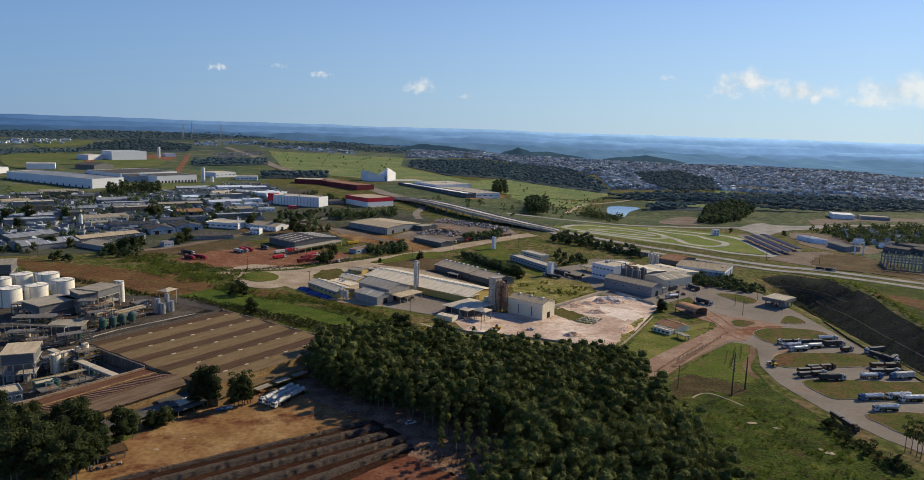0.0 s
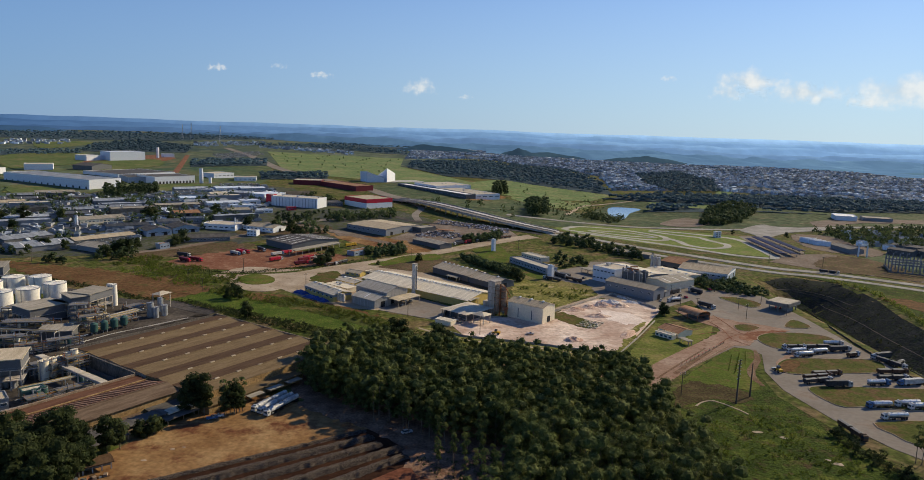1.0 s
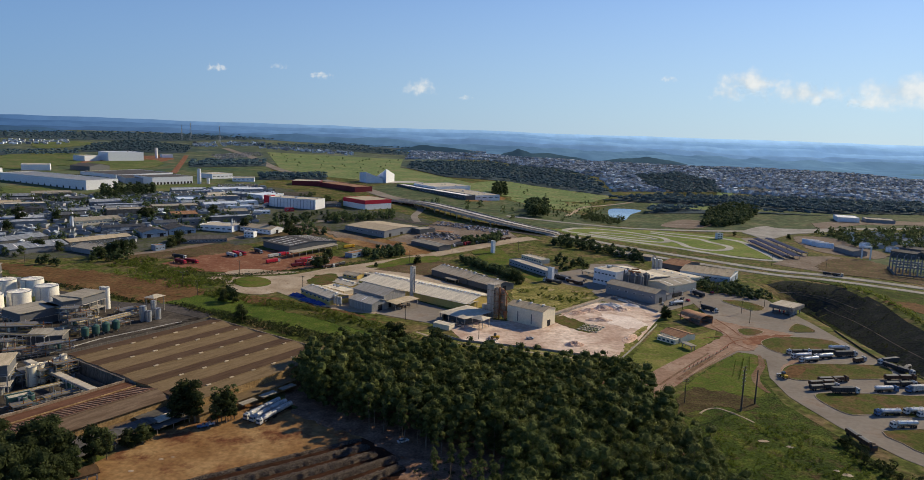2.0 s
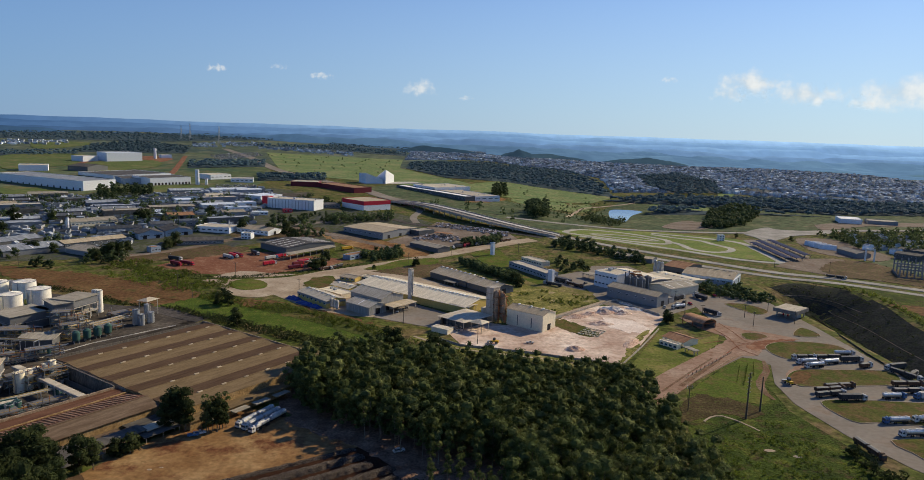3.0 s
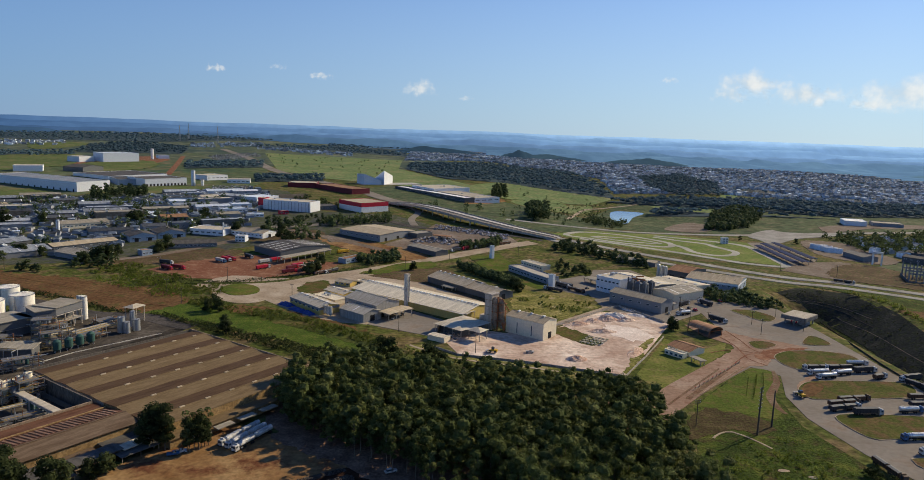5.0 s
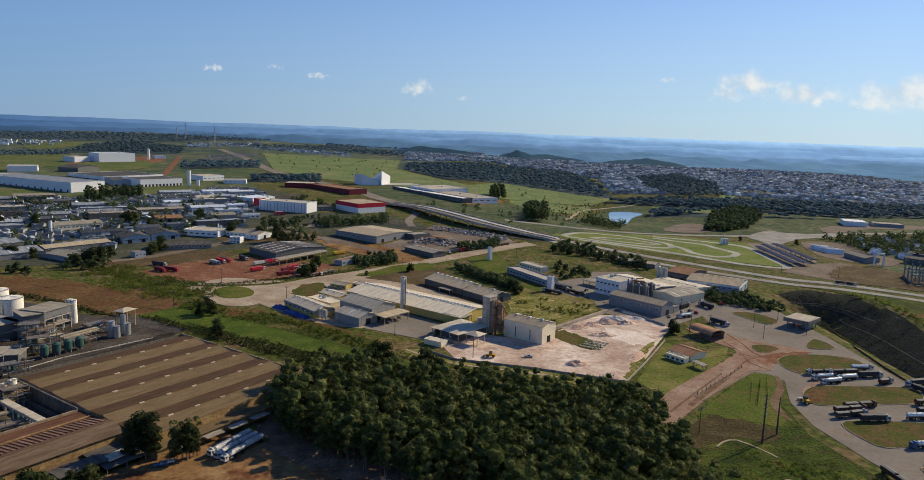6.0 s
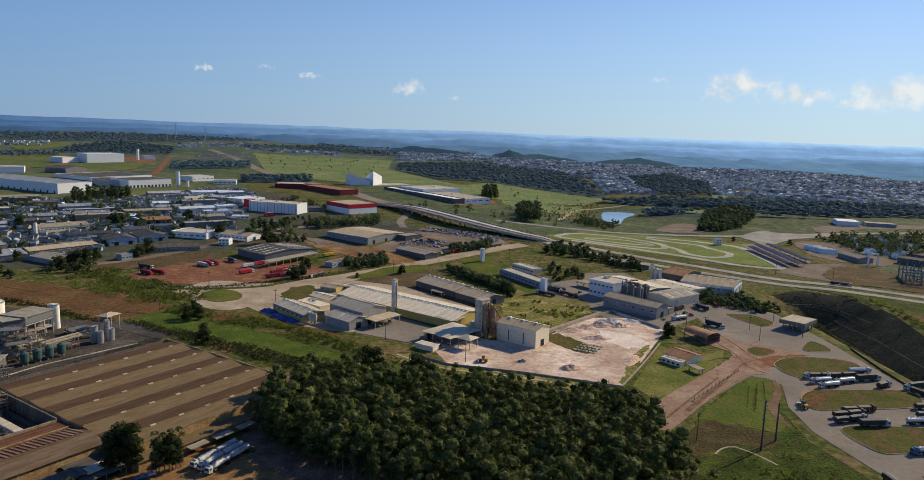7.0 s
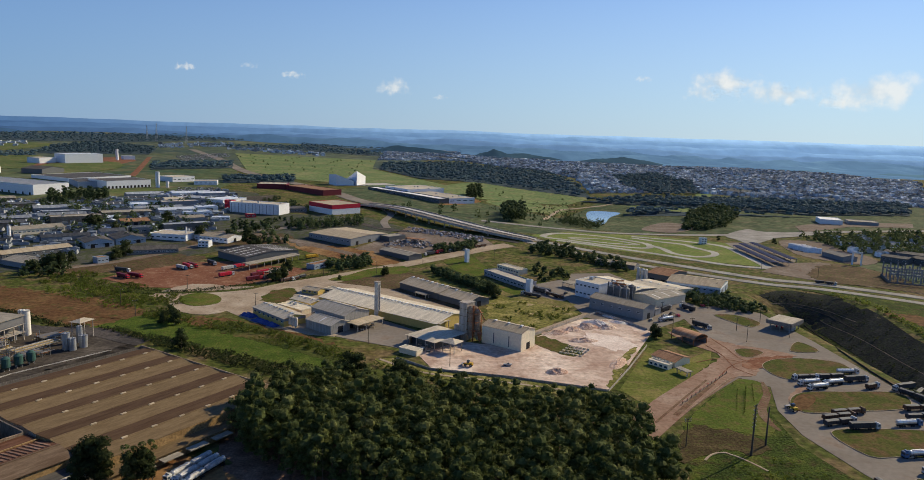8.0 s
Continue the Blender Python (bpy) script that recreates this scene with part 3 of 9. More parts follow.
def far_hill(A, w, h, label, seed, material):
    """A rounded hill standing before the far ranges."""
    vs, fs = [], []
    n = 32
    for j in range(13):
        for i in range(n + 1):
            x, y = i / n * 2 - 1, j / 12 * 2 - 1
            r = min(1.0, math.hypot(x, y * 0.9))
            vs.append((A[0] + x * w / 2, A[1] + y * w * 0.3, land(*A) + h * (0.5 + 0.5 * math.cos(math.pi * r)) * (1 + 0.5 * noise.fractal((x * 2.2 + seed, y * 2.2, seed), 0.9, 2.1, 5)) - 6 * r))
        if j:
            fs += [((j - 1) * (n + 1) + i, (j - 1) * (n + 1) + i + 1, j * (n + 1) + i + 1, j * (n + 1) + i) for i in range(n)]
    tagged(mesh("backdrop", vs, fs, material, smooth=True), label, "hill", kind="structure")


# nearer hills, with a thinner painted haze and the same kind of glow
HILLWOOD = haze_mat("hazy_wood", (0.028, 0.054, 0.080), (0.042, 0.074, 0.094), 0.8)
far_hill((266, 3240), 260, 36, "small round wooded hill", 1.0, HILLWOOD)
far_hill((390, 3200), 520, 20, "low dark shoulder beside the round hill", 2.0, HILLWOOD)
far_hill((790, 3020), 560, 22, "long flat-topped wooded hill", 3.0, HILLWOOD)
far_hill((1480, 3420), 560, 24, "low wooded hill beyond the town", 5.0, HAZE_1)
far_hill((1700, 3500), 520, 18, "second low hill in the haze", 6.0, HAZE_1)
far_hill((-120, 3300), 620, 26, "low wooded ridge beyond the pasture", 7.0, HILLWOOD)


def cloud(at, w, h, seed, soft, label):
    """A far small cumulus: a plain backdrop sheet that glows, lit white and shaded grey painted by noise, its outline
    cut by noise.
    """
    m = bpy.data.materials.new("cloud")
    m.use_nodes = True
    nt = m.node_tree
    nd, ln = nt.nodes, nt.links
    nd.remove(nd["Principled BSDF"])
    tc = nd.new("ShaderNodeTexCoord")
    n1 = nd.new("ShaderNodeTexNoise")
    n1.inputs["Scale"].default_value = 1.7 / h
    n1.inputs["Detail"].default_value = 7
    n1.inputs["Roughness"].default_value = 0.52
    sh = nd.new("ShaderNodeMapping")
    sh.inputs["Location"].default_value = (seed * 310.0, seed * 170.0, seed * 90.0)
    ln.new(tc.outputs["Object"], sh.inputs[0])
    ln.new(sh.outputs[0], n1.inputs["Vector"])
    sc = nd.new("ShaderNodeMapping")
    sc.inputs["Scale"].default_value = (2 / w, 1, 2 / h)
    ln.new(tc.outputs["Object"], sc.inputs[0])
    le = nd.new("ShaderNodeVectorMath")
    le.operation = "LENGTH"
    ln.new(sc.outputs[0], le.inputs[0])
    a = nd.new("ShaderNodeMath")
    a.operation = "MULTIPLY_ADD"
    ln.new(n1.outputs[0], a.inputs[0])
    a.inputs[1].default_value = 2.3
    a.inputs[2].default_value = -0.35
    b = nd.new("ShaderNodeMath")
    b.operation = "SUBTRACT"
    ln.new(a.outputs[0], b.inputs[0])
    ln.new(le.outputs["Value"], b.inputs[1])
    al = nd.new("ShaderNodeMapRange")
    al.interpolation_type = "SMOOTHSTEP"
    al.inputs["From Min"].default_value, al.inputs["From Max"].default_value = -0.12, 0.85
    al.inputs["To Max"].default_value = min(1.0, soft * 1.15)
    ln.new(b.outputs[0], al.inputs[0])
    cr = nd.new("ShaderNodeValToRGB")
    cr.color_ramp.elements[0].position, cr.color_ramp.elements[0].color = 0.40, (0.60, 0.69, 0.79, 1)
    cr.color_ramp.elements[1].position, cr.color_ramp.elements[1].color = 0.62, (0.90, 0.91, 0.92, 1)
    ln.new(n1.outputs[0], cr.inputs[0])
    em = nd.new("ShaderNodeEmission")
    ln.new(cr.outputs[0], em.inputs[0])
    tr = nd.new("ShaderNodeBsdfTransparent")
    mx = nd.new("ShaderNodeMixShader")
    ln.new(al.outputs[0], mx.inputs[0])
    ln.new(tr.outputs[0], mx.inputs[1])
    ln.new(em.outputs[0], mx.inputs[2])
    ln.new(mx.outputs[0], nd["Material Output"].inputs[0])
    k = 0.75
    ob = mesh("backdrop", [(-w * k, 0, -h * k), (w * k, 0, -h * k), (w * k, 0, h * k), (-w * k, 0, h * k)], [(0, 1, 2, 3)], m)
    ob.matrix_basis = pose(*at, 0, 0, -math.degrees(math.atan2(at[0], at[1])))
    tagged(ob, label, "cloud", kind="structure")


cloud((1738, 4343, 462), 560, 210, 1.3, 0.68, "small bright cumulus cloud low in the sky")
cloud((1644, 4384, 397), 300, 110, 2.9, 0.48, "ragged grey edge of a cumulus cloud")
cloud((2019, 4223, 404), 480, 170, 4.1, 0.64, "small white cumulus cloud")
cloud((2465, 3979, 415), 640, 230, 6.7, 0.60, "broad pale cumulus cloud")
cloud((2350, 4052, 349), 420, 70, 8.3, 0.36, "thin pale band of cloud")
cloud((-281, 4674, 387), 300, 130, 9.9, 0.52, "small faint cumulus cloud")
cloud((-917, 4588, 440), 170, 55, 11.2, 0.48, "tiny white cloud low in the sky")
cloud((-1538, 4418, 454), 150, 55, 13.6, 0.48, "tiny white cloud above the plateau")
cloud((17, 4685, 335), 100, 40, 15.1, 0.32, "tiny faint cloud")
cloud((1299, 4492, 480), 150, 55, 17.8, 0.32, "faint wisp of cloud")
cloud((-1171, 4527, 482), 130, 40, 19.4, 0.20, "faint wisp of white cloud")


# ---- roads, yards, fields ----
INFIELD = mat("infield_grass", (0.115, 0.160, 0.038), (0.205, 0.210, 0.072), 0.02, 0.95, 0.3, 14, c=(0.155, 0.188, 0.050), dry=(0.200, 0.160, 0.085), dry_at=(0.54, 0.68), grain=0.25)
WHITECHALK = mat("crushed_chalk", (0.62, 0.50, 0.42), (0.78, 0.68, 0.60), 0.1, 0.95, 0.1, 8, grain=0.15)
area("yard", [(5.9, 402.4), (44.0, 393.1), (90.7, 376.6), (108.7, 409.3), (143.4, 477.5), (125.5, 505.0), (98.7, 503.4), (64.0, 455.4), (33.5, 445.9), (-1.9, 460.2), (-13.5, 446.4), (-1.5, 423.5)], CHALK, 0.15, "yard of pale pinkish chalk and dust", category="yard")
area("yard", [(-50.4, 454.4), (-3.5, 430.2), (2.2, 448.3), (-2.0, 468.3), (-30.5, 496.1), (-48.2, 479.5)], ASPHALT, 0.2, "grey concrete works yard", category="yard")
area("yard", [(-137.1, 514.9), (-86.7, 461.2), (-51.6, 454.3), (-32.3, 490.4), (29.0, 517.3), (35.9, 561.0), (-63.2, 623.4), (-109.6, 583.1)], PALEROAD, 0.12, "dusty pale works yard", category="yard")
area("verge", [(-78.4, 606.2), (-64.5, 628.6), (-48.1, 654.1), (-20.9, 667.0), (-18.4, 640.8), (-40.5, 627.2), (-62.0, 606.4)], LAWN, 0.24, "green grass strip beside the dusty road", category="verge", round_=True, rag=2.0)
area("verge", [(-117.1, 545.4), (-110.9, 566.5), (-99.1, 574.3), (-93.3, 549.3), (-101.4, 525.5)], ISLE, 0.2, "olive weeds in the dusty yard", category="verge", round_=True, rag=3.0)
area("verge", [(296.2, 618.7), (333.5, 613.8), (385.3, 568.2), (470.0, 470.0), (330.0, 380.0), (306.8, 400.7), (317.9, 474.2), (333.7, 530.0), (334.0, 573.0), (316.3, 603.8)], BANK, 0.2, "rough dark grass above the bank", category="verge", fine=10)
strip("road", [(-185.2, 538.0), (-172.4, 573.4), (-135.4, 564.2), (-109.6, 583.1), (-73.5, 618.8), (-22.0, 674.9), (53.0, 753.0), (85.3, 783.4)], 17, PALEROAD, 0.22, "wide dusty unpaved road")
area("road", [(-175.8, 530.5), (-155.1, 500.5), (-133.1, 499.6), (-119.9, 538.6), (-108.2, 575.7), (-147.9, 574.7), (-174.2, 563.1)], PALEROAD, 0.18, "dusty turning place round a grass circle", round_=True)
STRIPGRASS = mat("tall_grass", (0.046, 0.078, 0.012), (0.105, 0.125, 0.026), 0.07, 0.95, 0.5, 14, c=(0.072, 0.102, 0.017), dry=(0.120, 0.096, 0.036), dry_at=(0.56, 0.70), grain=0.4)
area("roundabout", [(-169.2, 531.5), (-158.2, 518.1), (-149.0, 517.3), (-140.6, 524.8), (-141.7, 537.6), (-151.1, 549.9), (-163.9, 552.7), (-170.3, 542.5)], LAWN, 0.35, "round island of mown grass", round_=True)
area("field", [(-375.0, 572.2), (-336.4, 565.4), (-275.2, 550.1), (-184.0, 508.4), (-199.2, 465.6), (-249.8, 489.6), (-329.7, 530.2)], FIELD, 0.15, "bare brown ploughed field", category="field", round_=True, rag=6.0)
area("field", [(-150.0, 484.0), (-131.6, 490.0), (-85.6, 467.2), (-48.6, 439.8), (-38.4, 413.4), (-67.8, 428.0), (-115.8, 458.7)], FIELD, 0.15, "bare brown strip of field", category="field", round_=True, rag=4.0)
area("field", [(-198.0, 472.1), (-187.6, 491.0), (-164.3, 492.8), (-116.5, 459.7), (-67.2, 428.7), (-41.2, 410.1), (-42.1, 393.6), (-77.0, 406.7), (-128.2, 434.8), (-173.1, 455.2)], STRIPGRASS, 0.13, "bright green strip of grass", category="field", round_=True, rag=5.0)
area("yard", [(-249.9, 592.7), (-210.0, 567.5), (-165.6, 566.9), (-113.0, 601.2), (-99.3, 647.4), (-178.3, 671.1), (-214.9, 658.9), (-241.0, 623.2)], REDDIRT, 0.15, "lorry yard of bare red earth", category="yard")
area("yard", [(-92.7, 218.2), (-143.9, 205.5), (-140.6, 215.4), (-129.9, 232.0), (-119.3, 255.3), (-107.9, 276.9), (-90.5, 307.0), (-43.2, 284.2), (-28.4, 266.0), (-66.1, 229.8), (-105.6, 204.0)], DIRT, 0.12, "bare yellow and red earth", category="yard")
area("yard", [(-123.7, 203.0), (6.8, 210.1), (7.3, 248.2), (-14.3, 251.9), (-26.0, 266.1), (-33.3, 270.8), (-97.0, 228.8)], SOIL, 0.16, "dark soil under the compost rows with row shade in its tone", category="yard")
# lorry park
area("pavement", [(110.9, 343.5), (159.0, 398.8), (177.4, 428.0), (173.4, 465.0), (175.8, 517.0), (198.7, 544.0), (217.9, 550.8), (237.4, 528.8), (239.3, 461.7), (239.0, 412.7), (237.1, 333.6), (232.9, 298.0), (191.5, 240.8), (184.8, 254.6), (176.6, 267.1), (167.0, 295.2), (161.0, 329.0), (163.4, 355.3), (174.2, 384.5), (163.6, 396.9)], ASPHALT, 0.15, "worn grey paving of the lorry park", category="paving")
strip("road", [(90.1, 327.3), (115.4, 358.6), (149.0, 395.5), (178.0, 429.4), (166.4, 456.5), (161.7, 479.7)], 17, DUSTROAD, 0.22, "approach road covered in red dust")
GR = [
    ([(184.8, 415.9), (198.0, 427.6), (217.9, 429.6), (231.6, 423.3), (231.4, 410.7), (220.3, 397.9), (197.0, 393.3), (185.6, 399.1)], "grass island with a kerb"),
    ([(173.5, 363.9), (186.1, 377.1), (210.7, 379.4), (234.4, 379.5), (235.1, 369.4), (225.0, 358.9), (197.9, 354.6), (174.8, 352.6)], "grass island with worn red earth"),
    ([(174.7, 331.8), (194.1, 335.9), (239.4, 337.1), (274.9, 362.7), (231.6, 311.7), (188.5, 309.9), (177.7, 310.5)], "grass island beside parked lorries"),
    ([(183.1, 291.8), (211.6, 295.1), (217.8, 284.3), (203.2, 270.5), (188.6, 270.6), (184.9, 280.8)], "grass island with a pale kerb"),
    ([(200.7, 522.1), (216.3, 522.2), (224.9, 504.6), (213.3, 492.7), (205.4, 505.9)], "oval grass island by the filling station"),
    ([(214.4, 442.9), (228.4, 462.0), (232.8, 447.8), (228.2, 441.6)], "small grass island by the filling station"),
    ([(181.5, 443.6), (191.1, 446.1), (196.6, 439.6), (185.9, 430.3), (180.2, 432.4)], "small oval grass island"),
]
for pts, lab in GR:
    area("grass_island", pts, ISLE, 0.35, lab, round_=True)
    rim = curve(pts, 4.0, True)
    strip("kerb", rim + rim[:1], 0.3, PALEROAD, 0.45, "pale concrete kerb of a grass island", smooth=False)
area("verge", [(114.5, 340.3), (141.1, 372.9), (162.7, 394.5), (174.4, 393.4), (170.4, 375.7), (159.3, 356.8), (154.4, 320.6), (161.8, 285.2), (164.0, 266.2), (173.2, 239.7), (156.7, 214.5), (94.2, 211.2), (98.5, 288.2)], BANK, 0.12, "green grass bank below the lorry park", category="verge")
area("verge", [(111.9, 336.6), (140.4, 370.8), (161.5, 393.3), (171.4, 392.0), (169.3, 377.6), (157.0, 356.6), (154.5, 340.2), (145.8, 327.8), (138.0, 330.4), (126.1, 334.4), (117.1, 338.7)], LAWN, 0.17, "bright mown grass beside the approach road", category="verge", round_=True, rag=1.5)
area("verge", [(109.1, 326.4), (119.6, 337.2), (127.4, 333.7), (137.4, 328.7), (143.2, 322.8), (137.6, 313.2), (130.1, 309.7), (121.7, 313.5), (110.4, 308.9), (100.8, 304.6)], DRYGRASS, 0.2, "dry brown grass round the power poles", category="verge", round_=True, rag=3.0)
area("verge", [(96.5, 377.1), (131.2, 445.2), (138.7, 418.7), (167.3, 442.0), (157.0, 418.1), (104.0, 357.6)], PLOT, 0.12, "mown green plot by the approach road", category="verge")
# motorway and kart circuit
strip("motorway", [(108.4, 834.2), (151.0, 791.4), (195.1, 748.6), (238.3, 706.1), (295.6, 652.0), (341.3, 630.9), (403.2, 584.7), (445.0, 551.5)], 11, ROADGREY, 0.4, "pale carriageway of the motorway")
strip("motorway", [(105.5, 810.9), (145.6, 761.6), (187.2, 717.2), (229.2, 677.9), (286.3, 630.8), (331.0, 611.0), (389.6, 564.2), (431.4, 534.0)], 10, ROADGREY, 0.4, "second pale carriageway of the motorway")
area("lawn", [(114.9, 857.3), (174.9, 922.1), (270.3, 922.2), (351.1, 865.4), (327.1, 707.6), (268.6, 736.8), (203.8, 783.7), (142.5, 823.1)], INFIELD, 0.15, "mown infield of the kart circuit", category="lawn")
strip("highway", [(832.0, 1052.1), (687.1, 1014.1), (521.7, 978.0), (379.9, 938.4), (257.3, 933.2), (179.7, 948.1), (123.3, 954.5), (66.4, 965.2)], 15, ROADGREY, 0.5, "pale cross highway")
area("pond", [(263.9, 1228.8), (288.2, 1248.6), (320.7, 1229.0), (288.5, 1169.0), (250.5, 1060.1), (244.0, 1119.4)], WATER, 0.3, "still blue pond", round_=True, drop=1.0)
area("meadow", [(-664.7, 2401.9), (-446.2, 2372.0), (-194.7, 2362.6), (-164.6, 1903.4), (23.9, 1498.0), (95.8, 1644.0), (312.7, 1413.6), (246.8, 1315.4), (87.4, 1290.5), (-172.6, 1436.8), (-280.6, 1491.6), (-425.5, 1662.7)], MEADOW, 0.6, "wide light green pasture", fine=60)


# bank sheet in growth tones that also carry some painted shade
area("bank", [(267.0, 597.7), (286.4, 606.6), (300.0, 607.4), (321.7, 593.2), (327.6, 566.4), (322.4, 523.9), (310.1, 474.4), (302.6, 432.8), (297.9, 388.0), (242.3, 311.1), (245.4, 346.1), (246.5, 382.8), (282.2, 480.8), (288.9, 526.2), (291.0, 563.9), (282.6, 584.9)], DARKSLOPE, 0.12, "steep overgrown bank beside the lorry park, darkened partly for shade", fine=7)
area("meadow", [(366.5, 1333.6), (430.0, 1400.0), (519.7, 1337.5), (470.0, 1250.0), (414.6, 1204.6), (345.8, 1208.3)], MEADOW, 0.3, "light green grass beyond the pond", round_=True, rag=12.0)
area("meadow", [(119.4, 1391.6), (198.2, 1297.0), (240.0, 1300.0), (215.0, 1200.0), (150.0, 1190.0), (95.0, 1250.0)], MEADOW, 0.2, "green slope above the pond", round_=True, rag=12.0)
BANKPOLY = [(267.0, 597.7), (300.0, 607.4), (321.7, 593.2), (327.6, 566.4), (322.4, 523.9), (310.1, 474.4), (302.6, 432.8), (297.9, 388.0), (242.3, 311.1), (246.5, 382.8), (282.2, 480.8), (291.0, 563.9)]
strip("bench", [(287.7, 585.1), (297.2, 578.4), (305.6, 560.1), (303.5, 521.0)], 0.5, WORKSGROUND, 0.2, "narrow pale bench along the dark bank")
strip("bench", [(298.8, 560.6), (299.0, 528.9), (296.1, 499.2), (287.8, 446.3), (284.0, 402.9)], 0.35, DUSTY, 0.15, "second pale bench along the dark bank")
strip("fence", [(287.8, 561.9), (245.5, 446.3), (241.4, 410.5), (239.2, 370.8), (238.2, 335.3)], 0.15, WORKSGROUND, 0.8, "long low fence beside the bank", smooth=False, thick=0.9)
strip("bench", [(273.8, 588.6), (293.1, 586.0), (308.4, 566.0), (310.2, 533.7)], 0.35, DUSTY, 0.15, "upper pale bench along the dark bank")
strip("path", [(110.6, 305.3), (114.9, 310.0), (121.2, 311.9), (127.8, 303.8), (131.2, 297.2)], 0.9, PALEROAD, 0.3, "pale winding footpath in the grass")
strip("bare_patch", [(173.0, 391.0), (167.5, 374.0), (156.5, 356.5), (152.8, 343.0), (153.5, 333.0)], lambda f: 1.6 + 2.6 * math.sin(math.pi * f), TRODDEN, 0.26, "worn red earth at the road's edge", thick=0.05)
area("bare_patch", [(172.4, 468.0), (185.6, 454.2), (204.8, 443.3), (213.1, 435.9), (200.1, 423.9), (183.4, 413.2), (172.6, 400.1), (162.2, 397.9), (147.5, 386.3), (146.9, 404.7), (166.2, 428.2), (169.1, 449.4)], DUSTROAD, 0.27, "reddish dust spread over the junction", round_=True, rag=2.0)
area("bare_patch", [(174.9, 418.7), (187.3, 429.1), (199.8, 431.7), (211.5, 435.7), (202.5, 424.1), (187.0, 414.9), (176.1, 408.8)], REDDIRT, 0.31, "red earth washed across the junction", round_=True, rag=2.0)
for pts in ([(176.1, 466.9), (177.7, 446.0), (177.4, 428.0), (182.4, 420.7)], [(147.6, 388.5), (164.0, 411.3), (177.2, 422.8), (195.2, 429.9)], [(167.3, 452.2), (169.9, 431.2), (167.8, 411.7), (173.1, 401.3)], [(150.2, 419.9), (163.7, 426.6), (173.1, 423.6), (181.8, 415.6)]):
    strip("track", pts, 0.7, REDDIRT, 0.34, "red wheel track over the dusty junction", thick=0.05)
area("bare_patch", [(175.6, 370.0), (186.3, 383.5), (195.6, 386.5), (188.2, 377.3), (178.5, 366.3), (172.9, 358.1)], DUSTROAD, 0.24, "worn red earth beside the island", round_=True, rag=1.5)
area("bare_patch", [(171.5, 357.9), (181.4, 372.6), (188.6, 375.3), (189.0, 369.2), (181.8, 360.8), (174.1, 354.4)], FIELD, 0.45, "worn red earth on the island", round_=True)
KART = mat("kart_asphalt", (0.300, 0.285, 0.245), (0.420, 0.400, 0.350), 0.04, 0.9, 0.02, 12, grain=0.1)
strip("kart_track", [(153.1, 842.7), (131.0, 856.3), (158.7, 897.2), (208.4, 894.5), (243.2, 853.1), (249.2, 828.2), (235.8, 805.8), (191.8, 820.8), (153.1, 842.7)], 8, KART, 0.3, "pale asphalt of the long kart loop")
strip("kart_track", [(202.2, 834.8), (163.3, 858.6), (209.1, 864.6), (237.0, 830.5), (202.2, 834.8)], 6, KART, 0.34, "inner loop of the kart track")
strip("kart_track", [(249.2, 828.2), (256.6, 805.5), (258.5, 774.8), (275.9, 757.6), (295.9, 765.3), (307.2, 788.6), (297.4, 818.6), (292.7, 842.7), (271.0, 859.5), (245.4, 888.8)], 8, KART, 0.3, "hairpin of the kart track")
strip("kart_track", [(249.1, 902.7), (301.1, 872.0), (336.0, 836.2), (334.7, 780.9), (330.8, 733.0), (326.4, 707.5), (312.6, 705.1), (287.0, 718.1), (259.1, 746.6), (229.1, 777.4), (182.9, 812.6), (144.2, 833.3)], 9, KART, 0.32, "outer straight of the kart track")
area("estate_ground", [(-591.0, 843.1), (-546.9, 942.1), (-533.1, 1041.7), (-451.3, 1102.4), (-352.4, 1214.4), (-282.7, 1182.0), (-177.8, 945.5), (-79.8, 934.8), (-28.8, 854.1), (-87.5, 734.4), (-186.4, 725.5), (-262.0, 635.0), (-350.5, 598.5), (-417.2, 576.0)], ESTATE, 0.1, "grey and brown ground of the industrial estate", fine=30)
# flat land that glows with the painted haze of the near range
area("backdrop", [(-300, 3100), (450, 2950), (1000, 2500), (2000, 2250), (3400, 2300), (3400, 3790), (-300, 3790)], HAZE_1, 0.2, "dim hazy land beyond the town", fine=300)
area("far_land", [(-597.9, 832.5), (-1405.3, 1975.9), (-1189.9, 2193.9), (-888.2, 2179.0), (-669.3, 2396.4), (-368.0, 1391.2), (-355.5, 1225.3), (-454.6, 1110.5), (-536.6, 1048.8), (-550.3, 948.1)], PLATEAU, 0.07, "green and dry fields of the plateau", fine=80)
area("far_land", [(-250, 1750), (-900, 1900), (-1500, 1700), (-3000, 2400), (-3000, 3790), (-300, 3790), (-300, 3100), (200, 2300)], HAZEFIELD, 0.15, "far fields of the plateau", fine=200)
area("yard", [(-43.5, 211.0), (-28.3, 228.6), (-14.7, 242.0), (0.7, 236.0), (6.9, 213.8)], WETRED, 0.18, "bare red earth beside the compost", category="yard")
# grass of the valley, its green cooled to carry some haze
COOLGRASS = mat("hazy_valley_grass", (0.052, 0.076, 0.040), (0.118, 0.124, 0.066), 0.012, 0.95, 0.4, 12, c=(0.078, 0.100, 0.048), dry=(0.135, 0.118, 0.072), dry_at=(0.52, 0.66), grain=0.45)
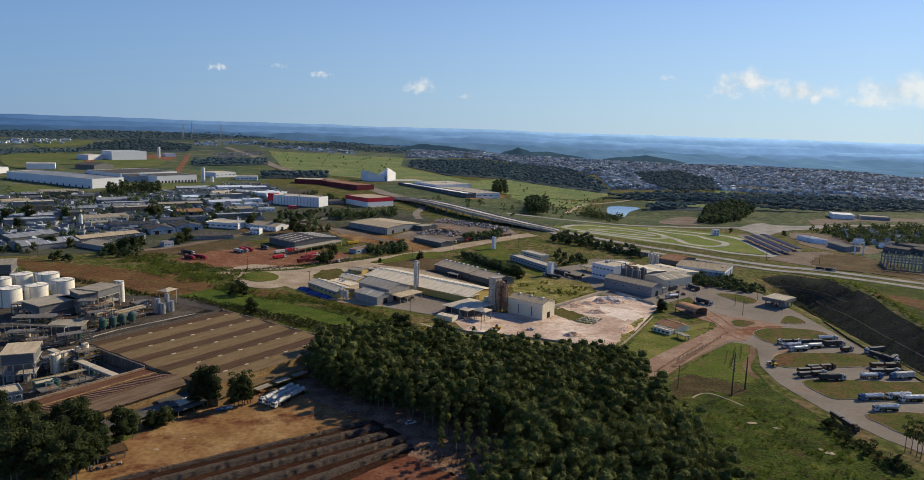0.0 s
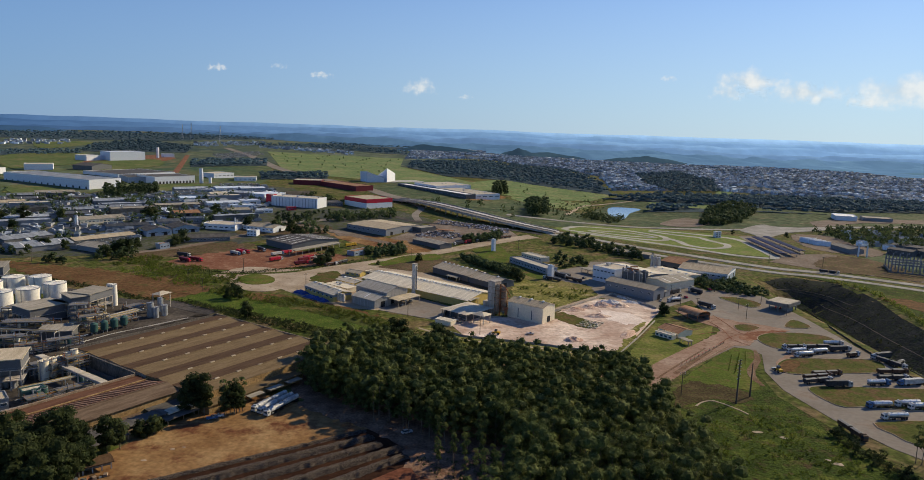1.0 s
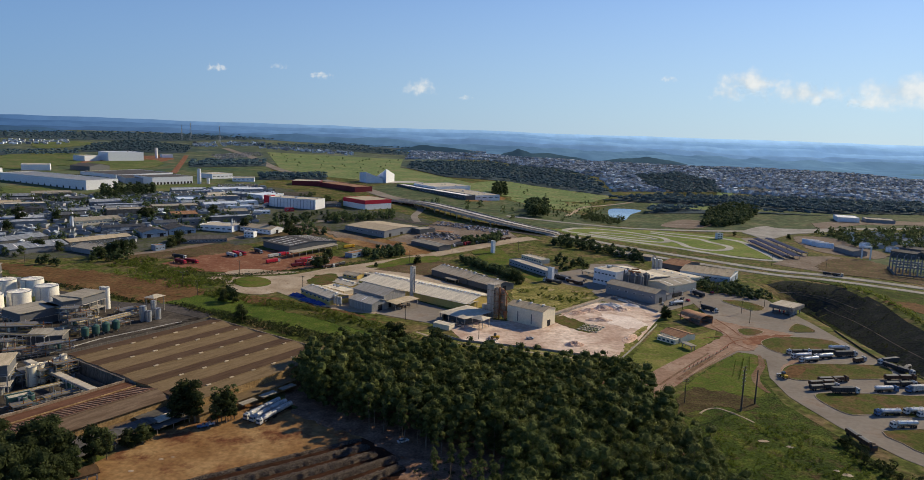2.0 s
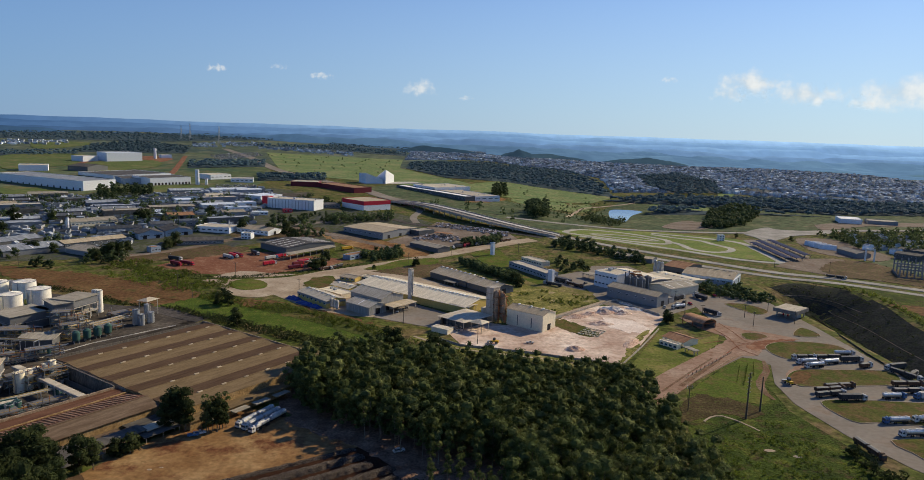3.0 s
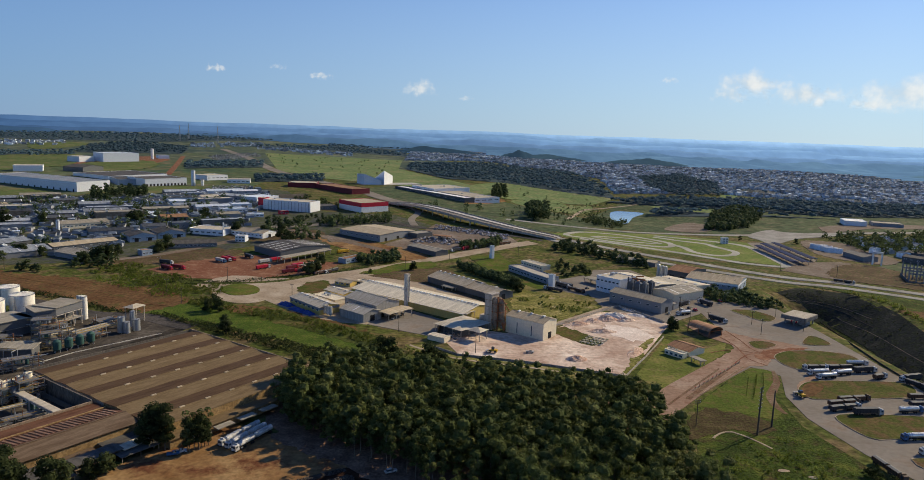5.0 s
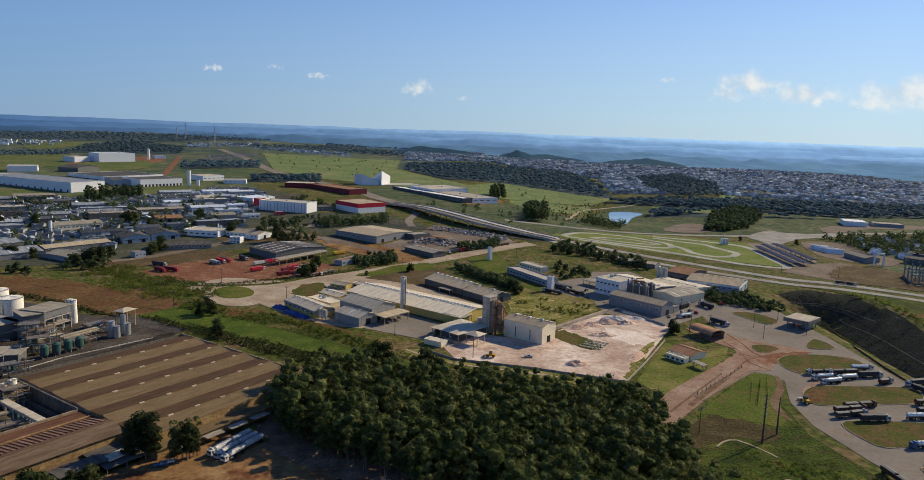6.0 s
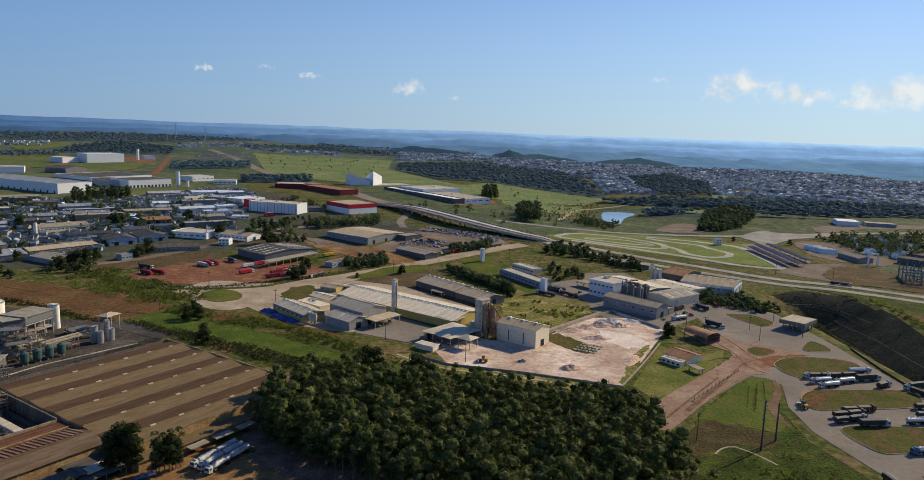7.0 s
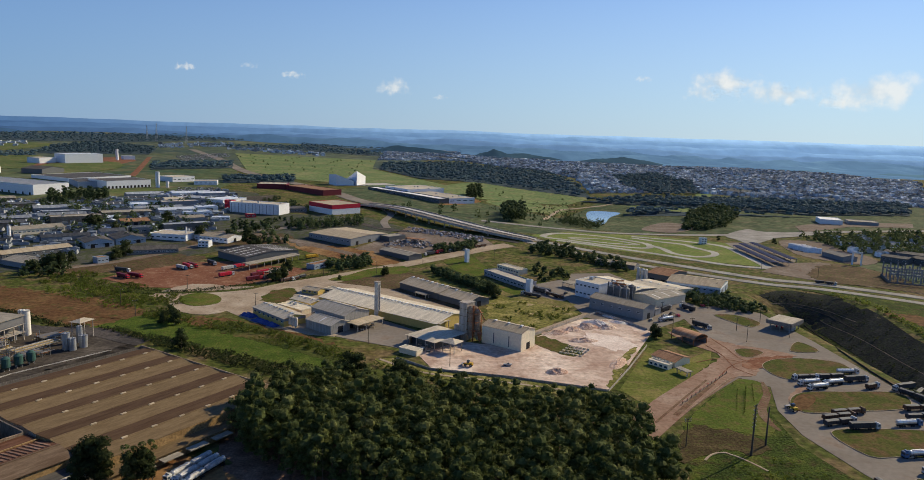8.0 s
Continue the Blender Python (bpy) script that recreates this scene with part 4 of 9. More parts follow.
area("meadow", [(170.0, 1005.0), (260.0, 945.0), (380.0, 955.0), (850.0, 1070.0), (1700.0, 1150.0), (1700.0, 1800.0), (900.0, 1560.0), (600.0, 1480.0), (330.0, 1390.0), (200.0, 1130.0)], COOLGRASS, 0.08, "dark green valley grassland", fine=40)
area("meadow", [(-190.0, 1262.0), (-118.0, 1142.0), (-60.0, 1042.0), (40.0, 905.0), (110.0, 870.0), (250.0, 905.0), (180.0, 1000.0), (200.0, 1130.0), (80.0, 1235.0), (70.0, 1345.0), (-60.0, 1420.0), (-130.0, 1400.0)], COOLGRASS, 0.06, "green valley grass round the viaduct", fine=25)
area("meadow", [(330.0, 690.0), (420.0, 720.0), (480.0, 760.0), (470.0, 900.0), (700.0, 990.0), (900.0, 1050.0), (1000.0, 900.0), (700.0, 560.0), (470.0, 540.0), (430.0, 600.0)], COOLGRASS, 0.08, "dull green ground round the sheds", fine=30)
strip("track", [(166.1, 1075.6), (216.6, 1236.1), (251.9, 1271.3), (315.3, 1320.0), (354.9, 1365.3)], 6, PALEROAD, 0.5, "pale dirt track winding over the pasture")
area("yard", [(288.6, 992.5), (344.4, 1090.0), (377.0, 1070.8), (363.4, 1006.1), (317.1, 956.5)], DUSTY, 0.45, "bare pale plot beside the highway", category="yard", round_=True)
area("bare_patch", [(503.6, 975.5), (610.7, 1045.5), (712.3, 1052.2), (745.1, 1101.8), (626.5, 1106.6), (531.3, 1048.6)], DUSTY, 0.4, "bare brown ground beyond the highway", fine=40)
area("bare_patch", [(430.3, 891.0), (474.7, 887.7), (472.3, 827.9), (473.1, 769.1), (446.2, 734.7), (407.1, 757.6), (400.9, 806.1)], DUSTY, 0.3, "bare brown ground behind the paddock", round_=True, rag=4.0)
area("bare_patch", [(327.3, 532.3), (349.0, 529.7), (356.3, 514.0), (348.6, 481.9), (338.3, 486.9), (332.3, 510.3)], FIELD, 0.3, "bare brown earth above the bank", round_=True, rag=3.0)
for p, s in (((127.4, 279.1), 2.6), ((136.4, 274.5), 2.4), ((144.5, 255.5), 1.8), ((146.3, 252.6), 2.6), ((147.2, 251.7), 1.6), ((-108.9, 239.4), 1.4), ((-102.4, 248.6), 1.3), ((-99.0, 250.4), 1.0)):
    vs = [(s * (1 + 0.4 * noise.noise((k * 0.9, p[0], 0))) * math.cos(k * 0.7) * 0.8, 0.45 * s * (1 + 0.4 * noise.noise((k * 0.9, p[1], 3))) * math.sin(k * 0.7), 0.0) for k in range(9)] + [(0.1, 0.0, 0.12)]
    ob = mesh("rubble", vs, [(k, (k + 1) % 9, 9) for k in range(9)], PALEROAD)
    ob.matrix_basis = pose(p[0], p[1], land(*p) + 0.2)
    tagged(ob, "flat patch of pale rubble in the grass", "rubble", "pale rubble")
for a, b in ((((120.3, 359.1)), ((159.7, 403.6))), (((121.8, 353.5)), ((159.2, 396.5)))):
    strip("lane_divider", [a, b], 0.7, RUSTCONC, 0.5, "low concrete lane divider with posts", smooth=False)

strip("track", [(113.6, 347.3), (131.9, 370.0), (149.2, 390.9), (161.9, 403.8)], 2.6, TRODDEN, 0.26, "red-brown wheel track between the lane dividers", thick=0.05)
strip("track", [(102.1, 339.2), (121.9, 364.1), (144.2, 391.6), (160.8, 413.4)], 1.2, TRODDEN, 0.26, "red-brown wheel track along the approach road", thick=0.05)
a, b = Vector((121.3, 360.1)), Vector((159.3, 402.3))
for i in range(12):
    p = a + (b - a) * (i / 11)
    g = anchor("bollard", pose(p.x, p.y, land(p.x, p.y) + 0.4), "short dark post on the lane divider", "post", "posts on the lane dividers")
    part("post", cyl((0, 0, 0), (0, 0, 1.3), 0.22, n=8), RUSTCONC, g)
    part("cap", cyl((0, 0, 1.3), (0, 0, 1.5), 0.28, 0.1, 8), RED, g)
area("bare_patch", [(101.4, 472.5), (116.5, 466.2), (125.1, 451.8), (117.3, 436.5), (103.8, 445.0), (96.1, 456.1)], WHITECHALK, 0.2, "bright spill of crushed chalk", round_=True, rag=3.5)
area("verge", [(104.7, 415.2), (116.5, 436.5), (123.9, 444.4), (113.5, 421.3), (96.9, 384.7), (90.7, 376.6)], ROUGH, 0.24, "weedy edge of the chalk yard", round_=True, rag=2.5, category="verge")
# ---- trees ----
def leaf_quads(rng, centres, radii, per, size, inner=0.55, ruffle=0.55):
    """Small leaf clumps as quads on rounded tufts."""
    n = len(centres) * per
    d = rng.normal(size=(n, 3))
    d /= np.linalg.norm(d, axis=1)[:, None]
    d[:, 2] = np.where(d[:, 2] < -0.35, -d[:, 2], d[:, 2])
    c = np.repeat(centres, per, axis=0)
    r = np.repeat(radii, per)[:, None] * rng.uniform(inner, 1.05, (n, 1))
    p = c + d * r * np.array([1, 1, 0.85])
    nrm = d + rng.normal(scale=ruffle, size=(n, 3))
    nrm /= np.linalg.norm(nrm, axis=1)[:, None]
    ref = np.where(np.abs(nrm[:, 2:3]) > 0.9, np.array([[1.0, 0, 0]]), np.array([[0, 0, 1.0]]))
    t = np.cross(nrm, ref)
    t /= np.linalg.norm(t, axis=1)[:, None]
    b = np.cross(nrm, t)
    a = rng.uniform(0, 2 * math.pi, (n, 1))
    t, b = t * np.cos(a) + b * np.sin(a), b * np.cos(a) - t * np.sin(a)
    s = rng.uniform(0.6, 1.25, (n, 1)) * size
    v = np.stack([p - t * s * 0.6, p + b * s * 0.42 + nrm * s * 0.12, p + t * s * 0.7, p - b * s * 0.42 + nrm * s * 0.12], 1)
    return v.reshape(-1, 3)


def quad_mesh(name, v, material):
    me = bpy.data.meshes.new(name)
    n = len(v) // 4
    me.vertices.add(len(v))
    me.vertices.foreach_set("co", v.astype(np.float32).ravel())
    me.loops.add(len(v))
    me.loops.foreach_set("vertex_index", np.arange(len(v), dtype=np.int32))
    me.polygons.add(n)
    me.polygons.foreach_set("loop_start", np.arange(n, dtype=np.int32) * 4)
    me.polygons.foreach_set("loop_total", np.full(n, 4, dtype=np.int32))
    me.materials.append(material)
    me.update(calc_edges=True)
    return me


def crown(rng, h, low, r, tufts, per, size, flat_top=0.0):
    """Crown of a tree of height h: tufts inside an uneven egg shape."""
    f = rng.uniform(0, 1, tufts) ** 0.8
    z = h * (low + (0.97 - low) * f)
    prof = np.sqrt(np.clip(1 - (np.abs(f - 0.42) / (0.62 + flat_top)) ** 2, 0.06, 1)) * r
    a = rng.uniform(0, 2 * math.pi, tufts)
    q = np.sqrt(rng.uniform(0.12, 1.0, tufts)) * prof
    c = np.stack([q * np.cos(a), q * np.sin(a), z], 1)
    rad = rng.uniform(0.30, 0.52, tufts) * r * 0.95
    return leaf_quads(rng, c, rad, per, size), c


def hull_quads(rng, centres, radii, na=9, nb=4):
    """Dense leafy cores of the domes: rough patches that close the crown from above."""
    out = []
    for c, r in zip(centres, radii):
        g = np.zeros((nb + 1, na + 1, 3))
        k = r * rng.uniform(0.48, 0.88, (nb + 1, na))
        for i in range(nb + 1):
            e = -0.35 + (math.pi / 2 + 0.35) * i / nb
            for j in range(na + 1):
                a = 2 * math.pi * j / na + c[0]
                g[i, j] = c + k[i, j % na] * np.array([math.cos(e) * math.cos(a), math.cos(e) * math.sin(a), 0.85 * math.sin(e)])
        g[nb] = g[nb].mean(0)
        for i in range(nb):
            for j in range(na):
                out += [g[i, j], g[i, j + 1], g[i + 1, j + 1], g[i + 1, j]]
    return np.array(out)


def dome_crown(rng, h, low, r, domes, per, size, hull=None):
    """Crown of rounded domes, the largest on top, others lower at the sides, with looser leaves below."""
    k = np.arange(domes)
    a = rng.uniform(0, 6.28) + k * 2.4
    f = 1 - (k / max(domes - 1, 1)) ** 0.8
    rad = r * (0.50 + 0.30 * f) * rng.uniform(0.85, 1.12, domes)
    z = h * (low + 0.06 + (0.94 - low) * f) - rad * 0.7
    q = r * np.where(k == 0, 0.12, 0.55) * rng.uniform(0.75, 1.15, domes)
    c = np.stack([q * np.cos(a), q * np.sin(a), z], 1)
    v = leaf_quads(rng, c, rad, per, size, 0.80, 0.34)
    m = domes * 2
    cz = rng.uniform(low * h, h * 0.75, m)
    b = rng.uniform(0, 6.28, m)
    w = rng.uniform(0.1, 0.7, m) * r
    c2 = np.stack([w * np.cos(b), w * np.sin(b), cz], 1)
    v2 = leaf_quads(rng, c2, rng.uniform(0.18, 0.34, m) * r, max(6, per // 9) if per > 12 else 1, size)
    return np.concatenate(([hull_quads(rng, c, rad, *hull)] if hull else []) + [v, v2]), c


def trunk_mesh(name, rng, h, low, r0, tips):
    """Tapered trunk with a few limbs that reach into the crown."""
    bm = bmesh.new()
    x = y = 0.0
    px, py, pz = 0.0, 0.0, -0.5
    for k in range(1, 6):
        z = h * 0.88 * k / 5
        x += rng.uniform(-0.12, 0.12)
        y += rng.uniform(-0.12, 0.12)
        b_cyl(bm, (px, py, pz), (x, y, z), r0 * (1 - 0.17 * (k - 1)), r0 * (1 - 0.17 * k), 7)
        px, py, pz = x, y, z
    for t in tips:
        z0 = max(h * low * 0.7, t[2] - h * 0.2)
        b_cyl(bm, (px * z0 / (h * 0.9), py * z0 / (h * 0.9), z0), t, r0 * 0.32, r0 * 0.1, 5)
    me = bpy.data.meshes.new(name)
    bm.to_mesh(me)
    bm.free()
    me.materials.append(BARK)
    return me


TREES = {}
HULL = {}


def tree_kind(key, seed, h, low, r, tufts, per, size, r0, leaf, flat_top=0.0, domes=0, hull=None):
    rng = np.random.default_rng(seed)
    if hull:
        HULL[key] = domes * hull[0] * hull[1]
    v, c = dome_crown(rng, h, low, r, domes, per, size, hull) if domes else crown(rng, h, low, r, tufts, per, size, flat_top)
    TREES.setdefault(key, []).append((quad_mesh("crown", v, leaf), trunk_mesh("trunk", rng, h, low, r0, c[:6]), v))


for s in range(8):
    tree_kind("eucalyptus", 10 + s, 14.5 + (s * 5 % 8) * 0.7, 0.16, 2.7 + 0.32 * (s % 4), 0, 112, 0.43, 0.24, LEAF, domes=7, hull=(8, 3))
for s in range(4):
    tree_kind("tall", 30 + s, 18 + s, 0.26, 4.4, 0, 140, 0.75, 0.34, LEAF2, domes=9, hull=(8, 3))
for s in range(4):
    tree_kind("broad", 50 + s, 7.5 + s * 0.6, 0.22, 3.7, 0, 110, 0.75, 0.28, LEAF2, domes=5, hull=(6, 3))
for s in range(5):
    tree_kind("far", 90 + s, 7.5 + s * 0.5, 0.1, 5.2, 0, 11, 1.7, 0.28, HAZYLEAF, domes=1, hull=(6, 3))
for s in range(4):
    tree_kind("bush", 70 + s, 3.0, 0.02, 2.4, 9, 22, 0.6, 0.08, LEAF2, 0.3)
for s in range(3):
    tree_kind("thin", 80 + s, 16.5, 0.45, 1.9, 0, 75, 0.6, 0.2, LEAF, domes=5)


def put_tree(name, key, x, y, k, size, turn, label, group="", category="tree"):
    cr, tr, _ = TREES[key][k % len(TREES[key])]
    e = anchor(name, Matrix.LocRotScale((x, y, land(x, y)), Euler((0, 0, turn)), (size, size, size * (0.94 + 0.12 * ((k * 7) % 5) / 5))), label, category, group)
    for nm, me in (("trunk", tr), ("crown", cr)):
        o = new(nm, me)
        o.parent = e
    return e


def inside(p, poly):
    x, y = p
    c = False
    for i in range(len(poly)):
        (x1, y1), (x2, y2) = poly[i - 1], poly[i]
        if (y1 > y) != (y2 > y) and x < (x2 - x1) * (y - y1) / (y2 - y1) + x1:
            c = not c
    return c


def scatter(poly, gap, seed, jitter=0.42):
    """Points spread over a polygon, about gap apart."""
    rg = random.Random(seed)
    x0, x1 = min(p[0] for p in poly), max(p[0] for p in poly)
    y0, y1 = min(p[1] for p in poly), max(p[1] for p in poly)
    out = []
    y, row = y0, 0
    while y < y1:
        x = x0 + (row % 2) * gap / 2
        while x < x1:
            p = (x + rg.uniform(-jitter, jitter) * gap, y + rg.uniform(-jitter, jitter) * gap)
            if inside(p, poly):
                out.append(p)
            x += gap
        y += gap * 0.87
        row += 1
    return out


def patchy(points, size, level, seed):
    """Keeps the points that fall in patches."""
    return [p for p in points if noise.noise((p[0] / size, p[1] / size, seed)) > level]


def woods(name, points, key, seed, label, lo=0.75, hi=1.2, keep=1.0, material=None, squash=1.0):
    """Many trees joined into one stretch of wood."""
    rng = np.random.default_rng(seed)
    chunks = []
    for i, (x, y) in enumerate(points):
        v = TREES[key][i % len(TREES[key])][2]
        if keep < 1:
            q = v.reshape(-1, 4, 3)
            nh = HULL.get(key, 0)
            core, q = q[:nh], q[nh:]
            q = q[rng.permutation(len(q))[: int(len(q) * keep)]]
            mid = q.mean(1, keepdims=True)
            v = (mid + (q - mid) * min(2.6, (1 / keep) ** (0.25 if keep > 0.1 else 0.5))).reshape(-1, 3)
            if keep > 0.1:
                v = np.concatenate([core.reshape(-1, 3), v])
        s, a = rng.uniform(lo, hi), rng.uniform(0, 6.28)
        ca, sa = math.cos(a) * s, math.sin(a) * s
        chunks.append(np.stack([v[:, 0] * ca - v[:, 1] * sa + x, v[:, 0] * sa + v[:, 1] * ca + y, v[:, 2] * s * squash + land(x, y)], 1))
    ob = new(name, quad_mesh(name, np.concatenate(chunks), material or TREES[key][0][0].materials[0]))
    return tagged(ob, label, name.replace("_", " "), kind="stuff")


# ---- the lime works in the middle ----
LIMEWASH = mat("limewash", (0.46, 0.42, 0.36), (0.66, 0.62, 0.55), 0.4, 0.9, 0.02, 6, stretch=(1, 1, 0.25), local=True)
R_CREAM = roofing("dusty_cream_roof", (0.52, 0.45, 0.335), (0.70, 0.62, 0.48))
R_SHED = roofing("dusty_shed_roof", (0.345, 0.305, 0.240), (0.480, 0.430, 0.350))
gable("warehouse", (-70.9, 471.5), (-53.9, 457.1), 15.2, 5.6, 2.2, W_SHED, R_SHED, "low grey metal shed with a pitched roof", lights=1, end_doors=1)
gable("warehouse", (-70.9, 489.2), (-47.2, 468.6), 20, 8.6, 3.0, W_SHED, R_SHED, "tall grey metal shed with a pitched roof", windows=5, end_doors=2)
canopy("loading_canopy", (-38.6, 461.6), (-25.0, 478.6), 9.6, 5.0, R_TAN, "lean-to roof over a loading bay", 0.3, 4)
gable("factory", (-109.8, 498.8), (-84.1, 471.5), 15, 5.2, 1.6, W_YELLOW, R_SHED, "low yellow works building with a grey roof", vents=6, windows=7, band=W_GREY)
gable("factory", (-73.1, 530.7), (8.0, 468.0), 34, 5, 3.0, W_YELLOW, R_CREAM, "long works hall with yellow walls and ridge vents", vents=34)
flat("store", (-97.9, 515.1), (-79.1, 499.4), 12, 3.0, W_CREAM, R_CREAM, "low flat store with a dusty pale roof", category="store", units=2)
gable("store", (-93.0, 532.0), (-77.0, 518.5), 12, 3.0, 1.0, W_YELLOW, R_PALE, "low yellow store with a pale sheet roof", category="store", vents=3)
gable("office", (-90.7, 561.0), (-78.0, 554.6), 9, 3.0, 1.2, W_YELLOW, R_TAN, "small yellow site office", category="office", windows=3)
flat("store", (-75.0, 566.0), (-66.0, 559.5), 7, 2.8, W_CREAM, R_GREY, "small cream hut beside the dusty road", category="store", windows=2)
flat("store", (-12.4, 428.1), (-2.5, 421.3), 6, 3.0, W_CREAM, R_PALE, "long low pale hut at the works fence", category="store", parapet=0.2)
for k, p in enumerate(((-81.5, 474.5), (-79.2, 472.6), (-77.0, 470.8))):
    g = anchor("silo", pose(p[0], p[1], land(*p)), "small pale dust silo beside the yellow building", "silo", "small dust silos")
    part("shell", cyl((0, 0, 1.5), (0, 0, 6.2), 1.2, n=16), LIMEWASH, g)
    part("cone", cyl((0, 0, 0.2), (0, 0, 1.5), 0.3, 1.2, 16), STEEL, g)
    part("roof", cyl((0, 0, 6.2), (0, 0, 6.8), 1.25, 0.3, 16), R_PALE, g)
canopy("loading_canopy", (-8.7, 444.0), (7.1, 430.0), 26, 5.4, R_PALE, "large hipped roof over the loading yard", 1.5, 4, hip=True)
canopy("loading_canopy", (11.3, 430.4), (17.9, 425.6), 8, 6.0, R_PALE, "small pyramid roof of pale sheets", 1.7, 2, hip=True)
canopy("loading_canopy", (-2.1, 476.6), (10.3, 468.1), 10, 5.0, R_PALE, "white lean-to roof beside the hall", 0.6, 3)




def chimney(A, size, height, label):
    g = anchor("chimney", pose(A[0], A[1], land(*A), 0, 0, -38), label, "chimney")
    part("shaft", box(-size / 2, -size / 2, -1, size / 2, size / 2, height, 0.15), LIMEWASH, g)
    part("cap", box(-size / 2 - 0.2, -size / 2 - 0.2, height, size / 2 + 0.2, size / 2 + 0.2, height + 0.6, 0.1), W_CONC, g)
    part("side_pipe", cyl((size / 2 + 0.5, 0, 0), (size / 2 + 0.5, 0, height - 1), 0.35), W_GREY, g)
    for k in range(6):
        part("pipe_clamp", box(size / 2 - 0.1, -0.4, 2 + k * 3.2, size / 2 + 0.95, 0.4, 2.25 + k * 3.2), STEEL, g)


chimney((-30.2, 498.0), 2.8, 23.2, "tall white square chimney")


TOWERC = mat("stained_concrete", (0.380, 0.310, 0.240), (0.540, 0.460, 0.370), 0.25, 0.9, 0.02, 7, stretch=(1.5, 1.5, 0.2), local=True, grain=0.25)


def silo_tower(A):
    g = anchor("silo_tower", pose(A[0], A[1], land(*A), 0, 0, -38) @ Matrix.Scale(0.84, 4), "weathered concrete silo tower with steel silos", "silo")
    part("tower", box(-6, -4.5, -1, 0.5, 4.5, 26, 0.2), TOWERC, g)
    part("side_block", box(-11, -3.5, -1, -6.1, 3.5, 9.5, 0.15), TOWERC, g)
    for z in (5, 11, 17, 22):
        part("joint_band", box(-6.12, -4.62, z, 0.62, 4.62, z + 0.25), RUSTCONC, g)
    part("tower_top", box(-6.4, -4.9, 26, 0.9, 4.9, 26.7, 0.1), W_CONC, g)
    for k, (x, y) in enumerate(((2.6, -2.6), (2.6, 2.4), (6.6, -0.2))):
        s = part("silo", cyl((x, y, 4), (x, y, 24 - k), 2.1, n=20), RUSTCONC, g)
        part("cone", cyl((x, y, 0.8), (x, y, 4), 0.4, 2.1, 20), STEEL, s)
        part("roof", cyl((x, y, 24 - k), (x, y, 25 - k), 2.1, 0.5, 20), RUSTCONC, s)
    part("elevator_leg", box(4.4, -3.4, 0, 5.3, -2.5, 25.5, 0.05), RUST, g)
    part("elevator_leg", box(7.4, 1.9, 0, 8.2, 2.7, 18, 0.05), RUST, g)
    for z in (8, 14, 20):
        part("walkway", box(0.5, -4.9, z, 8.6, 4.2, z + 0.15), RUST, g)
    part("feed_pipe", cyl((6.6, -0.2, 24), (14, -2, 17), 0.4), RUST, g)
    part("hopper", cyl((12, -5, 2), (12, -5, 8), 0.5, 1.9, 16), RUST, g)


# solid dark block, added to stand for the shade beneath the hipped roof
flat("loading_bay", (-6.0, 446.0), (7.0, 434.0), 22, 4.9, W_DARK, R_DARK, "dark block added for the shade under the hipped roof", category="loading bay", parapet=0.1)
silo_tower((27.5, 455.0))
gable("warehouse", (34.4, 449.0), (55.4, 432.5), 15, 10.5, 1.8, W_CREAM, R_TAN, "tall cream metal shed with a plain long wall", vents=3, end_doors=1, slots=2)
gable("warehouse", (-20.0, 581.6), (9.5, 548.2), 22, 5, 3, W_DARK, R_TAN, "dark walled shed with a tan roof", vents=8)
gable("warehouse", (9.9, 548.2), (30.3, 525.5), 20, 4.6, 2.8, W_DARK, R_TAN, "dark shed with an open end", vents=2, end_doors=1)
canopy("shelter", (-7.9, 559.3), (-0.1, 551.3), 4, 2.6, R_GREY, "small tin shelter on the bare plot", 0.4, 2)
area("yard", [(-70.8, 597.1), (-26.7, 650.3), (-4.0, 633.1), (34.9, 543.0), (24.6, 520.7), (-28.5, 580.3)], BROWNPLOT, 0.16, "bare brown storage plot", category="yard")
area("grass_plot", [(39.1, 499.5), (58.9, 546.3), (48.5, 599.8), (108.6, 544.5), (63.2, 464.7), (44.9, 491.2)], ROUGHPLOT, 0.14, "rough grass plot behind the shed", category="grass plot")
area("grass_plot", [(63.6, 452.3), (73.1, 462.7), (87.3, 440.3), (89.0, 429.3), (79.4, 428.3)], ISLE, 0.25, "small worn grass plot in the chalk yard", category="grass plot", round_=True, rag=2.0)


